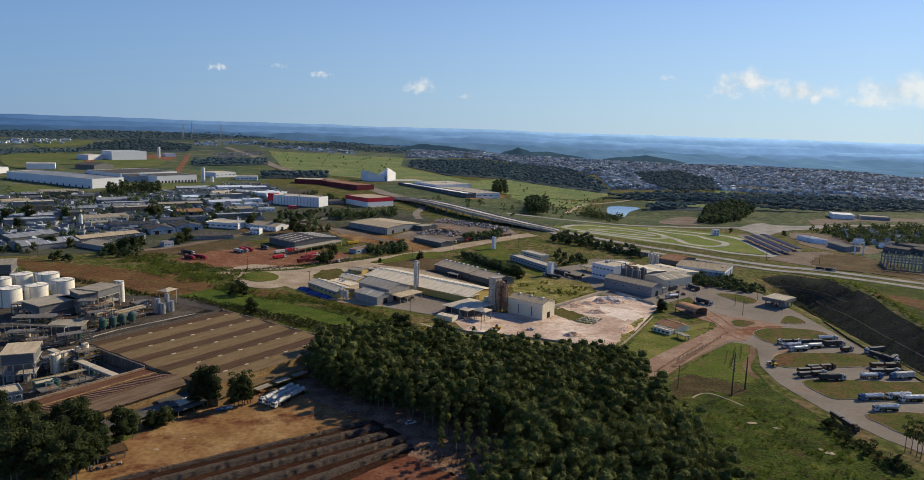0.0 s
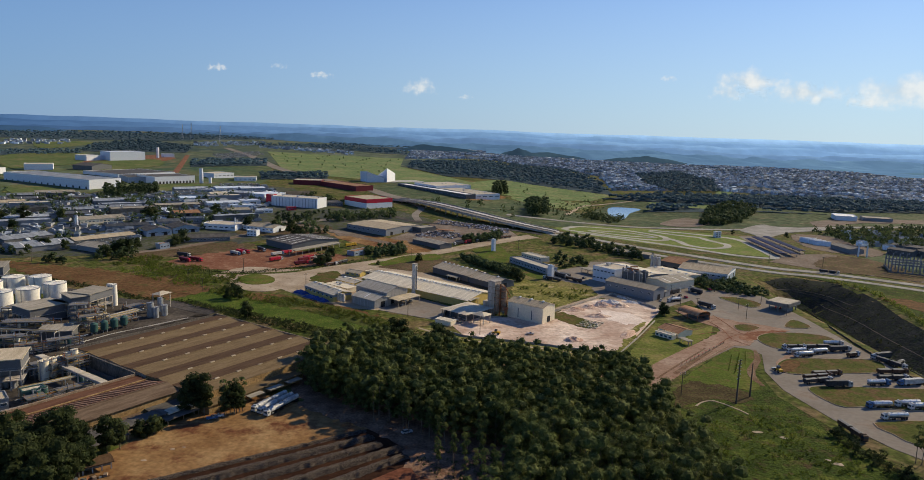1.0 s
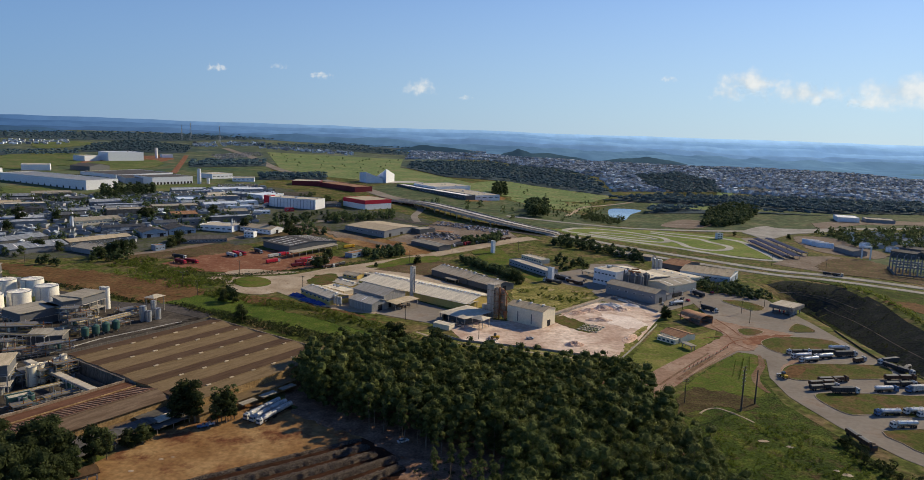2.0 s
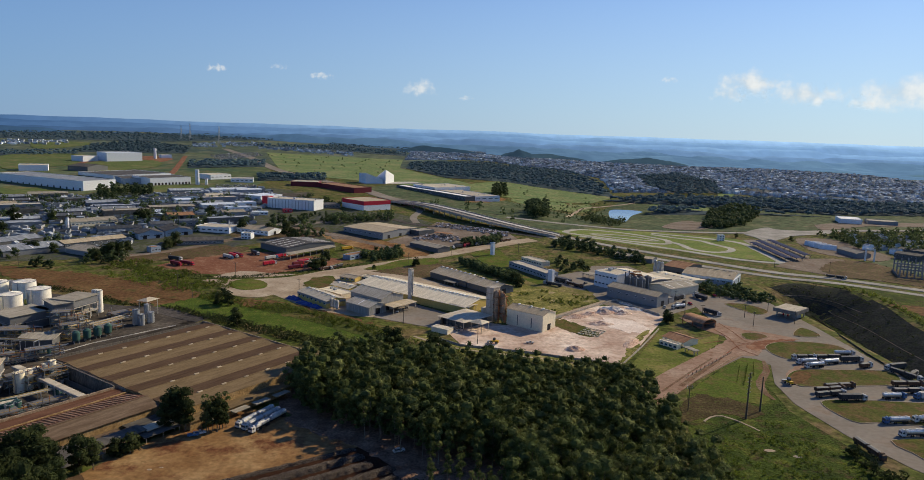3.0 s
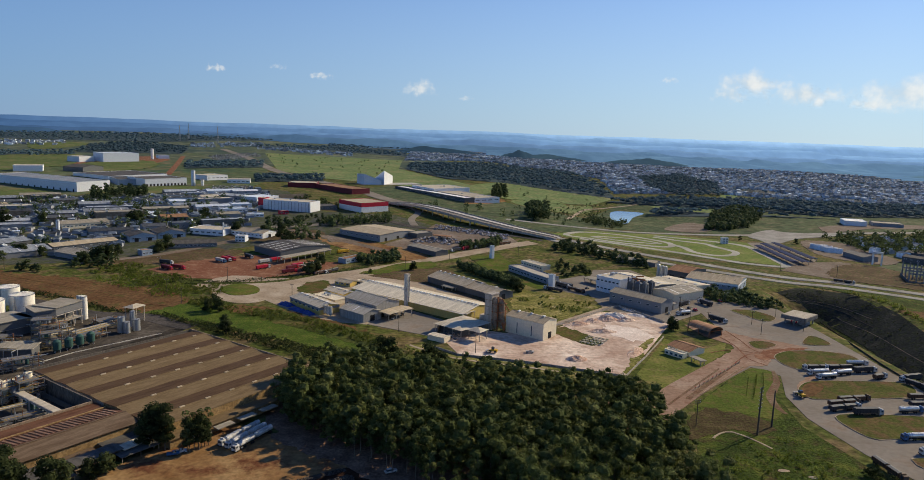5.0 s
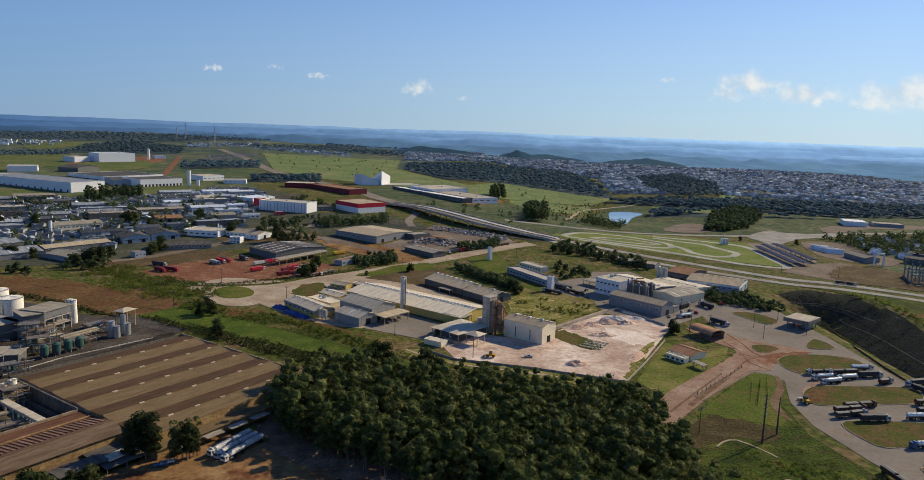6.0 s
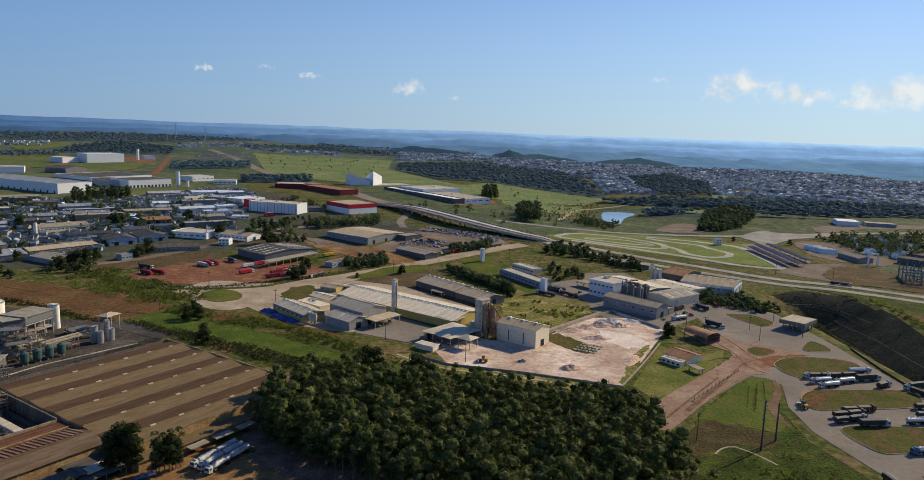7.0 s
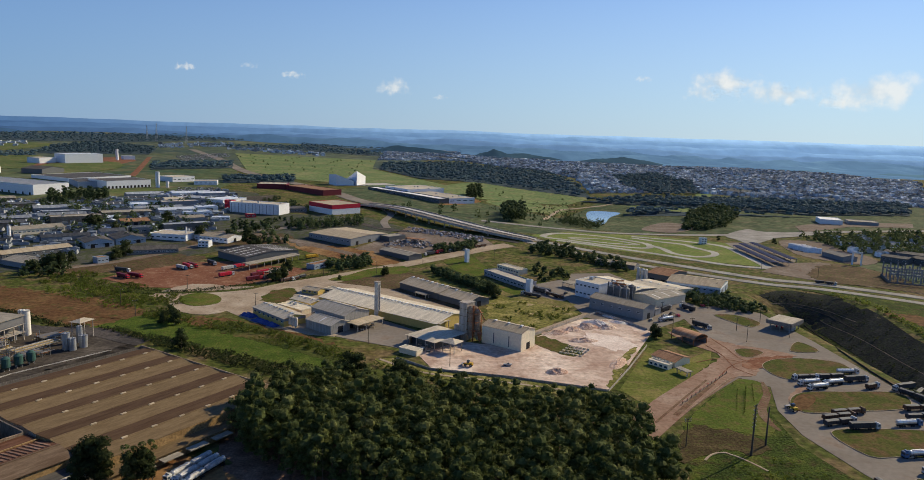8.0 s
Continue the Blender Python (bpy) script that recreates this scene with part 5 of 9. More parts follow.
def heap(A, L, W, H, turn, seed, label, material=HEAPM):
    """A heap of broken chalk: an uneven mound."""
    vs, fs = [], []
    n = 40
    for j in range(n + 1):
        for i in range(n + 1):
            x, y = (i / n - 0.5) * 2, (j / n - 0.5) * 2
            r = min(1.0, math.hypot(x, y))
            z = H * (1 - r) ** 0.8 * (0.82 + 0.4 * noise.noise((x * 2.6 + seed, y * 2.6, seed))) + (0.14 * H * noise.noise((x * 7, y * 7 + seed, 2)) + 0.08 * H * noise.noise((x * 15, y * 15 + seed, 5))) * (1 - r) ** 0.5
            vs.append((x * L / 2, y * W / 2, z - 0.15))
        if j:
            for i in range(n):
                k = (j - 1) * (n + 1) + i
                fs.append((k, k + 1, k + n + 2, k + n + 1))
    ob = mesh("spoil_mound", vs, fs, material, None, "", False)
    ob.matrix_basis = pose(A[0], A[1], land(*A) + 0.2, 0, 0, turn)
    return tagged(ob, label, "mound", "chalk mounds")


PINKHEAP = mat("pink_stone_heap", (0.470, 0.290, 0.210), (0.740, 0.580, 0.450), 0.22, 0.95, 0.35, 7, c=(0.610, 0.440, 0.335), grain=0.3)
heap((111.5, 491.0), 22, 13, 4.4, -20, 1.0, "high heap of white broken chalk")
heap((103.5, 484.5), 18, 10, 3.8, 15, 27.0, "broken heap of reddish stone beside the white one", PINKHEAP)
heap((116.5, 484.0), 14, 8, 2.8, 20, 33.0, "spread of tan stone below the white heap", PINKHEAP)
heap((95.0, 455.5), 20, 8, 2.4, 6, 4.0, "long heap of pinkish chalk", PINKHEAP)
heap((82.0, 470.5), 19, 9, 2.6, 20, 7.0, "long low heap of pink stone", PINKHEAP)
heap((93.0, 478.5), 14, 9, 2.5, 12, 23.0, "ragged heap of pink stone", PINKHEAP)
heap((127.0, 497.5), 14, 7, 1.8, -30, 17.0, "low spread of grey chalk")
heap((126.0, 510.0), 16, 5, 1.6, -49, 19.0, "row of pale grey spoil along the wall")
heap((70.1, 400.5), 13, 9, 3, 20, 11.0, "small heap of pink stone by the fence", PINKHEAP)
heap((106.0, 416.0), 24, 8, 1.8, 62, 13.0, "low bank of white chalk spoil", PINKHEAP)
strip("path", [(64.0, 466.5), (115.1, 523.5)], 2.6, PALEROAD, 0.3, "pale service path along the chalk yard wall", smooth=False)
strip("boundary_wall", [(66.8, 464.0), (119.0, 521.0), (141.0, 481.0)], 0.3, W_CONC, 1.6, "low concrete wall round the chalk yard", smooth=False, thick=2.0)
strip("boundary_wall", [(-13.0, 417.0), (5.5, 400.5), (44.0, 391.0), (90.7, 374.6), (110.2, 408.6), (131.0, 447.5)], 0.25, W_CONC, 1.2, "low weathered fence of the chalk yard", smooth=False, thick=1.6)
rg = random.Random(5)
c0, c1, c2 = Vector((76.3, 432.0)), Vector((88.3, 425.2)), Vector((85.4, 447.3))
for i in range(6):
    for j in range(4):
        p = c0 + (c1 - c0) * ((i + 0.5) / 6) + (c2 - c0) * ((j + 0.3) / 4)
        g = anchor("block_stack", pose(p.x, p.y, land(p.x, p.y) + 0.2, 0, 0, -38 + rg.uniform(-6, 6)), "low stack of pale concrete blocks", "blocks", "block stacks in the chalk yard")
        for q in range(3):
            part("block", box(-0.75 + 0.2 * rg.random(), -0.8 + q * 0.55, 0, 0.75, -0.4 + q * 0.55, 0.4 + 0.35 * rg.random(), 0.04), R_CREAM, g)


def tarp(A, L, W, turn, seed):
    vs, fs = [], []
    n = 14
    for j in range(n + 1):
        for i in range(n + 1):
            x, y = i / n, j / n
            e = min(x, 1 - x, y, 1 - y)
            z = 1.9 * min(1, e * 6) * (0.75 + 0.6 * noise.noise((x * 4 + seed, y * 4, 1))) + 0.05
            vs.append(((x - 0.5) * L, (y - 0.5) * W, z))
        if j:
            fs += [((j - 1) * (n + 1) + i, (j - 1) * (n + 1) + i + 1, j * (n + 1) + i + 1, j * (n + 1) + i) for i in range(n)]
    ob = mesh("tarpaulin", vs, fs, TARP)
    ob.matrix_basis = pose(A[0], A[1], land(*A) + 0.25, 0, 0, turn)
    tagged(ob, "crumpled blue tarpaulin over a pile", "tarpaulin", "blue tarpaulins")


tarp((-111.5, 494.8), 12, 6, -40, 1)
tarp((-101.0, 481.6), 14, 5, -40, 5)
tarp((-92.0, 474.0), 9, 5, -40, 9)

# ---- the food factory and the sheds beyond ----
gable("factory", (116.1, 535.0), (145.1, 503.8), 15, 8, 2.2, W_GREY, R_TAN, "long grey metal factory hall", windows=6, end_doors=1)
flat("factory", (113.2, 572.1), (127.6, 555.9), 22, 12, W_WHITE, R_PALE, "white and blue factory block", windows=6, floors=2, units=2)
gable("factory", (120.0, 594.3), (148.5, 553.9), 34, 7, 1.4, W_GREY, R_CREAM, "wide factory hall with a pale roof", lights=4, vents=6)
gable("factory", (152.6, 554.9), (165.0, 537.4), 34, 6.5, 1.6, W_CREAM, R_GREY, "factory wing with a grey roof", axis="y", lights=3)
gable("factory", (158.9, 594.9), (182.9, 563.6), 30, 5.5, 1.2, W_CREAM, R_CREAM, "low factory wing with a pale roof", vents=5)
flat("factory", (148.6, 525.2), (157.6, 516.6), 8, 4, W_GREY, R_GREY, "low plant room beside the factory", doors=2)


def round_silo(A, r, h, material, label, group="", cat="silo", z=0.0):
    g = anchor("silo", pose(A[0], A[1], land(*A) + z), label, cat, group)
    part("shell", cyl((0, 0, -1), (0, 0, h), r, n=24), material, g)
    part("roof", cyl((0, 0, h), (0, 0, h + r * 0.5), r * 1.03, 0.3, 24), material, g)
    part("ladder", box(-0.25, -r - 0.25, 0, 0.25, -r - 0.05, h), STEEL, g)
    for k in range(4):
        part("hoop", cyl((0, 0, h * (k + 1) / 5 - 0.1), (0, 0, h * (k + 1) / 5 + 0.1), r * 1.02, n=24), material, g)
    return g


for p in ((137.1, 555.0), (141.0, 551.1), (145.5, 549.6), (142.9, 567.1), (152.2, 557.1), (149.0, 567.9)):
    round_silo(p, 2.9, 11.5 - (p[1] > 560) * 1.5, W_DARK, "dark grey steel grain silo", "factory silos")
for k, (p, q) in enumerate((((137.1, 555.0), (145.5, 549.6)), ((142.9, 567.1), (149.0, 567.9)), ((141.0, 551.1), (142.9, 567.1)))):
    g = anchor("conveyor", pose(p[0], p[1], land(*p)), "rusty conveyor bridge over the silos", "conveyor", "silo conveyors")
    dx, dy = q[0] - p[0], q[1] - p[1]
    part("gallery", cyl((0, 0, 14.2 - k), (dx, dy, 14.2 - k), 0.55, n=6), RUST, g)
    part("elevator_leg", box(-3.6, -0.5, 0, -2.8, 0.4, 15.2 - k, 0.05), W_DARK, g)
    part("handrail", cyl((0, -0.6, 15.3 - k), (dx, dy - 0.6, 15.3 - k), 0.06, n=5), STEEL, g)
for p in ((175.2, 619.2), (177.0, 614.1), (179.1, 611.8)):
    round_silo(p, 1.5, 13.5, STEEL, "slim bare steel silo", "slim steel silos")
gable("warehouse", (193.3, 601.0), (228.0, 579.1), 34, 7, 2.6, W_BLUE, R_TAN, "long blue and white warehouse with a tan roof", windows=9, end_doors=2, band=W_WHITE)
gable("store_hall", (157.7, 700.9), (189.3, 679.2), 14, 4, 1.2, W_GREY, R_TAN, "long low hall with a tan roof behind trees", category="hall")
gable("warehouse", (185.5, 629.1), (199.2, 614.8), 32, 8, 2.4, W_DARK, R_BROWN, "dark shed with a brown roof", doors=2)
area("yard", [(103.5, 570.7), (108.5, 508.4), (140.0, 477.1), (172.7, 507.2), (198.7, 544.0), (191.1, 564.7), (161.6, 660.2), (126.2, 654.4)], ASPHALT, 0.13, "grey paved factory yard", category="yard")
area("yard", [(73.8, 571.1), (100.4, 552.1), (116.3, 572.6), (113.4, 629.0), (85.7, 605.5)], ASPHALT, 0.14, "grey paved lorry yard", category="yard")
flat("office_building", (48.6, 638.8), (76.3, 588.6), 12, 4.6, E_WALL, R_SHED, "long low pale office building", windows=12, floors=1, parapet=0.8)
flat("office_building", (62.1, 667.7), (78.5, 643.7), 10, 4, W_CREAM, R_PALE, "low cream office wing", windows=8)
flat("sign_tower", (75.6, 573.8), (78.7, 570.7), 3, 11, W_WHITE, R_WHITE, "white sign tower beside the office", category="sign tower")
flat("sign_tower", (33.6, 692.7), (35.9, 690.1), 3, 12, W_WHITE, R_WHITE, "white slab tower on the lawn", category="sign tower")
area("lawn", [(13.3, 695.3), (44.5, 716.0), (53.3, 666.3), (45.0, 626.6), (74.6, 578.5), (68.2, 565.6), (29.2, 638.6)], LAWN, 0.2, "bright green lawn of the offices", category="lawn")
canopy("shelter", (108.7, 601.1), (117.0, 589.6), 9, 4, R_GREY, "grey shelter in the lorry yard", 0.3, 3)

# ---- filling station and gate houses ----


def vault(A, B, depth, h, rise, label):
    """A barrel-vaulted sheet roof on steel posts, open at the ends."""
    m, L = along(A, B)
    g = anchor("gate_canopy", m, label, "canopy")
    n = 12
    for k, (t0, t1) in enumerate((i / n, (i + 1) / n) for i in range(n)):
        a0, a1 = math.pi * t0, math.pi * t1
        y0, z0 = depth / 2 * (1 - math.cos(a0)), h + rise * math.sin(a0)
        y1, z1 = depth / 2 * (1 - math.cos(a1)), h + rise * math.sin(a1)
        part("roof_sheet", hexa([(-0.6, y0, z0), (L + 0.6, y0, z0), (L + 0.6, y1, z1), (-0.6, y1, z1)], 0.14), R_VAULT, g)
    for x in (0.0, L / 2, L):
        for y in (0.2, depth - 0.2):
            part("post", box(x - 0.18, y - 0.18, -1, x + 0.18, y + 0.18, h + 0.1), RUST, g)
        part("tie_beam", box(x - 0.1, 0, h - 0.15, x + 0.1, depth, h + 0.1), RUST, g)
    part("back_wall", box(0.3, depth - 0.5, -1, L - 0.3, depth - 0.3, h), W_DARK, g)
    part("booth", box(L * 0.3, depth * 0.4, -0.5, L * 0.7, depth * 0.6, 2.6), W_DARK, g)


def hexa(top, t):
    bm = bmesh.new()
    vs = [bm.verts.new(p) for p in top] + [bm.verts.new((x, y, z - t)) for x, y, z in top]
    for f in ((0, 1, 2, 3), (7, 6, 5, 4), (0, 4, 5, 1), (1, 5, 6, 2), (2, 6, 7, 3), (3, 7, 4, 0)):
        bm.faces.new([vs[i] for i in f])
    return bm


R_VAULT = roofing("sunned_tin", (0.330, 0.170, 0.095), (0.460, 0.270, 0.160), rnd=0.05)
vault((151.0, 464.0), (159.4, 449.8), 12, 4.0, 2.6, "vaulted rusty sheet roof over the weighbridge")
gable("gatehouse", (126.1, 422.6), (134.8, 410.7), 14, 3.2, 1.6, W_CREAM, R_BROWN, "low white gatehouse with a tiled roof", windows=4)
flat("gatehouse", (122.4, 415.7), (129.9, 406.6), 4, 2.6, W_CREAM, R_PALE, "white flat lean-to beside the gatehouse", windows=4)
canopy("shelter", (133.2, 403.3), (136.4, 396.5), 3, 2.6, R_GREY, "small grey bus shelter", 0.1, 2)


STATIONGREY = mat("weathered_fascia", (0.150, 0.135, 0.118), (0.240, 0.222, 0.200), 0.4, 0.9, 0.02, 6, local=True)


def station(A, B, depth):
    m, L = along(A, B)
    g = anchor("filling_station", m, "flat concrete filling station canopy on thick posts", "filling station")
    part("roof", box(0, 0, 4.2, L, depth, 6.6), STATIONGREY, g)
    part("deck", box(0.5, 0.5, 6.6, L - 0.5, depth - 0.5, 6.75), R_PALE, g)
    for x in (2.0, L / 2, L - 2.0):
        for y in (2.5, depth - 2.5):
            part("post", box(x - 0.35, y - 0.35, -3, x + 0.35, y + 0.35, 4.2), W_GREY, g)
    part("kiosk", box(L * 0.55, depth * 0.35, -3, L * 0.85, depth * 0.7, 3.2), W_GREY, g)
    for x in (L * 0.2, L * 0.4):
        part("fuel_pump", box(x - 0.4, depth * 0.5 - 0.3, -0.5, x + 0.4, depth * 0.5 + 0.3, 1.9, 0.05), RED, g)


station((221.8, 490.2), (232.6, 478.2), 20)

# bay walls and goods, added to help darken the shaded space under the loading roof
for a, b, d, h in (((-2.6, 453.8), (9.9, 443.2), 1.0, 4.5), ((-6.7, 441.3), (-5.0, 453.5), 0.8, 3.6)):
    flat("store_wall", a, b, d, h, RUSTCONC, R_DARK, "brown concrete bay wall under the loading roof", category="wall", parapet=0.1)
rg = random.Random(91)
for i, p in enumerate(((-2.4, 434.5), (0.7, 432.0), (3.7, 429.6), (-0.9, 440.5), (3.0, 438.0), (6.0, 435.5), (-31.4, 478.1), (-34.3, 473.0), (-36.5, 467.5))):
    g = anchor("pallet_stack", pose(p[0], p[1], land(*p) + 0.2, 0, 0, -38 + rg.uniform(-20, 20)), "stack of dusty sacks on a pallet", "sacks", "sacks in the works yard")
    part("pallet", box(-0.9, -0.9, 0, 0.9, 0.9, 0.18), POLEM, g)
    for k in range(3):
        part("sack_layer", box(-0.85 + 0.05 * rg.random(), -0.85, 0.18 + k * 0.5, 0.85, 0.85 - 0.08 * rg.random(), 0.64 + k * 0.5, 0.12), (CONCRETE, RUSTCONC, W_DARK)[(i + k) % 3], g)


# ---- the great brown warehouse ----
def big_roof():
    g = anchor("warehouse", pose(-143, 408, 0, 0, 0, -34.1), "vast brown warehouse with rows of pitched roofs", "warehouse")
    spans = [(3.25 + 19.5 * i, -82) for i in range(5)]
    for i, (x0, y0) in enumerate(spans):
        bm = prism([(x0, -1), (x0 + 19.5, -1), (x0 + 19.5, 6.7), (x0 + 9.75, 7.3), (x0, 6.7)], y0, 0)
        for v in bm.verts:
            v.co = Vector((v.co.y, v.co.x, v.co.z))
        part("wall", bm, TANWALL if i > 2 else W_CONC, g)
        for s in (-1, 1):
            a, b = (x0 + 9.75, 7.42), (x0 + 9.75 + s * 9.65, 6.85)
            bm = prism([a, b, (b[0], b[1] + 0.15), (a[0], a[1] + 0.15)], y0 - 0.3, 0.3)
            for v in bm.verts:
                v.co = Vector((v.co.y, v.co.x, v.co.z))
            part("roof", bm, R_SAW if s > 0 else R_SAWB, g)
        part("ridge_cap", box(x0 + 9.4, y0, 7.45, x0 + 10.1, 0, 7.68), R_SAW, g)
        n = int(-y0 / 12)
        for k in range(n):
            y = -6 - k * 12.0
            part("roof_vent", box(x0 + 9.5, y - 1.3, 7.5, x0 + 10.3, y + 1.0, 8.0, 0.1), R_TAN, g)
    part("parapet", box(-0.3, 0.4, -1, 101, 0.9, 7.6), RUSTCONC, g)
    part("parapet", box(-0.3, -84, -1, 0.2, 0.4, 7.2), COURTWALL, g)
    part("roof", box(0.2, -84, 5.6, 3.2, 0.4, 6.2), R_DARK, g, "flat dark gutter roof")
    part("parapet", box(-0.3, -84.6, -1, 57, -84, 7.6), COURTWALL, g)
    # older tiled roofs beyond the court, lower than the rest
    part("parapet", box(56.4, -154, -1, 57.2, -84.7, 6.9), RUSTCONC, g)
    part("roof", box(57.3, -154, 5.6, 65.4, -83, 6.0), R_OLD, g, "flat rusty gutter roof")
    for y0, z0, y1, z1, mm, lab in ((65.0, 5.5, 79.0, 7.7, R_OLD, "old rust-red tiled slope"), (79.0, 7.7, 88.6, 6.0, R_OLDB, "old grey-brown tiled slope")):
        bm = prism([(y0, z0), (y1, z1), (y1, z1 + 0.25), (y0, z0 + 0.25)], -154, -82.6)
        for v in bm.verts:
            v.co = Vector((v.co.y, v.co.x, v.co.z))
        part("roof", bm, mm, g, lab)
    part("ridge_cap", box(78.6, -154, 7.7, 79.4, -82.6, 8.15), R_OLDB, g)
    part("eave_band", box(64.6, -154, 5.7, 65.3, -82.6, 6.35), TANWALL, g)
    for k in range(38):
        y = -152.5 + k * 1.82
        bm = prism([(66.2, 5.94), (77.0, 7.64), (77.0, 7.84), (66.2, 6.14)], y, y + 0.62 + 0.3 * ((k * 7) % 3) / 2)
        for v in bm.verts:
            v.co = Vector((v.co.y, v.co.x, v.co.z))
        part("roof_batten", bm, R_OLDC, g)
    part("wall", box(64, -154, -1, 88.0, -82.6, 5.5), TANWALL, g, "sunlit tan wall")
    # low lean-tos in front
    part("annex", box(101, -82, -1, 107, -30, 3.4), TANWALL, g, "low tan annex")
    part("roof", box(100.8, -82.3, 3.5, 107.6, -29.7, 3.8), R_SAW, g)
    for k in range(4):
        y = -38 - k * 11
        part("awning", box(107.6, y - 4, 2.6, 111, y + 4, 2.9), R_GREY, g)
    for k, (y0, y1, x1, z, mm) in enumerate(((-99, -84, 104, 3.6, R_DARK), (-113, -101, 100, 3.1, R_OLDB), (-131, -114, 103, 3.3, R_DARK), (-152, -133, 101, 3.0, R_OLDB))):
        bm = prism([(88.2, z - 0.5), (x1, z - 1.3), (x1, z - 1.1), (88.2, z - 0.3)], y0, y1)
        for v in bm.verts:
            v.co = Vector((v.co.y, v.co.x, v.co.z))
        part("awning", bm, mm, g, "weathered lean-to roof")
        for y in (y0 + 0.5, (y0 + y1) / 2, y1 - 0.5):
            part("post", box(x1 - 0.5, y - 0.12, -1, x1 - 0.25, y + 0.12, z - 1.2), RUSTCONC, g)
    return g


# court wall concrete, with the shade on its face put into the colour
COURTWALL = mat("shade_dark_concrete", (0.085, 0.074, 0.062), (0.160, 0.140, 0.118), 0.3, 0.9, 0.02, 6, stretch=(1, 1, 0.3), local=True)
R_OLD = roofing("old_tiles", (0.098, 0.044, 0.026), (0.160, 0.082, 0.052), rnd=0.05)
R_OLDB = roofing("grey_old_tiles", (0.105, 0.070, 0.046), (0.170, 0.122, 0.084), rnd=0.05)
R_OLDC = roofing("pale_tile_rows", (0.190, 0.105, 0.070), (0.270, 0.165, 0.115), rnd=0.2)
# each span has one tan slope and one darker brown slope
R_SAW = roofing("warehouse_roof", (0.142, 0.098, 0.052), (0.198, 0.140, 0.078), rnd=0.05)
R_SAWB = roofing("dark_warehouse_roof", (0.076, 0.044, 0.024), (0.114, 0.070, 0.040), rnd=0.05)
big_roof()


def walkway():
    """A raised concrete walk on columns beside the court."""
    g = anchor("covered_walkway", pose(-143, 408, 0, 0, 0, -34.1), "pale concrete covered walkway on columns by the court", "walkway")
    part("roof", box(-6, -97.4, 5.1, 56.2, -94.2, 5.6, 0.05), R_PALE, g)
    part("edge_beam", box(-6, -97.6, 4.5, 56.2, -97.3, 5.5), W_CONC, g)
    for k in range(9):
        part("column", box(-5 + 7.4 * k, -96.9, -1, -4.5 + 7.4 * k, -96.4, 5.1), W_CONC, g)
    part("back_wall", box(-6, -86.4, -1, 56.2, -86.1, 2.4), W_DARK, g)


walkway()


# ---- chemical works ----
W_TANK = plain("tank_paint", (0.84, 0.79, 0.69), 0.5)
PIPEY = plain("mustard_pipe", (0.36, 0.26, 0.10), 0.6)


def tank(A, r, h, label="white steel storage tank with a ribbed cone roof", group="storage tanks", material=None):
    g = anchor("storage_tank", pose(A[0], A[1], land(*A)), label, "tank", group)
    part("shell", cyl((0, 0, -1), (0, 0, h), r, n=40), material or W_TANK, g)
    part("roof", cyl((0, 0, h), (0, 0, h + r * 0.16), r * 1.01, 0.3, 40), material or W_TANK, g)
    for k in range(16):
        a = k * math.pi / 8
        bm = bmesh.new()
        b_cyl(bm, (r * math.cos(a), r * math.sin(a), h + 0.08), (0.4 * math.cos(a), 0.4 * math.sin(a), h + r * 0.16 + 0.06), 0.12, n=5)
        part("roof_rib", bm, material or W_TANK, g)
    part("rim", cyl((0, 0, h - 0.15), (0, 0, h + 0.12), r * 1.015, n=40), W_GREY, g)
    part("ladder", box(-0.3, -r - 0.3, 0, 0.3, -r - 0.02, h + 0.6), STEEL, g)
    return g


tank((-267.1, 458.6), 7.0, 11)
tank((-277.3, 445.8), 7.0, 10)
tank((-284.7, 429.4), 7.2, 11.5)
tank((-287.9, 477.0), 7.0, 11)
tank((-305.1, 474.7), 7.0, 10.5)
tank((-311.3, 461.5), 6.5, 10)
tank((-222.0, 446.3), 2.2, 14, "tall slim white tank", "slim tanks")
tank((-225.6, 449.0), 2.0, 13.5, "tall slim white tank", "slim tanks")
tank((-311.1, 498.7), 1.6, 6, "small grey steel tank", "slim tanks", STEEL)
for p, r, h in (((-187.6, 422.0), 2.0, 9), ((-183.9, 421.0), 1.8, 6.5), ((-181.2, 427.0), 2.1, 6.5), ((-187.2, 435.1), 1.5, 9)):
    tank(p, r, h, "grey steel process tank on a slab", "process tanks", STEEL)
canopy("shelter", (-194.4, 440.3), (-188.1, 438.0), 9, 10, R_PALE, "pale hipped roof over process tanks", 1.5, 2, hip=True)


W_PLANT = plain("plant_cladding", (0.15, 0.15, 0.155), 0.7, rnd=0.2)


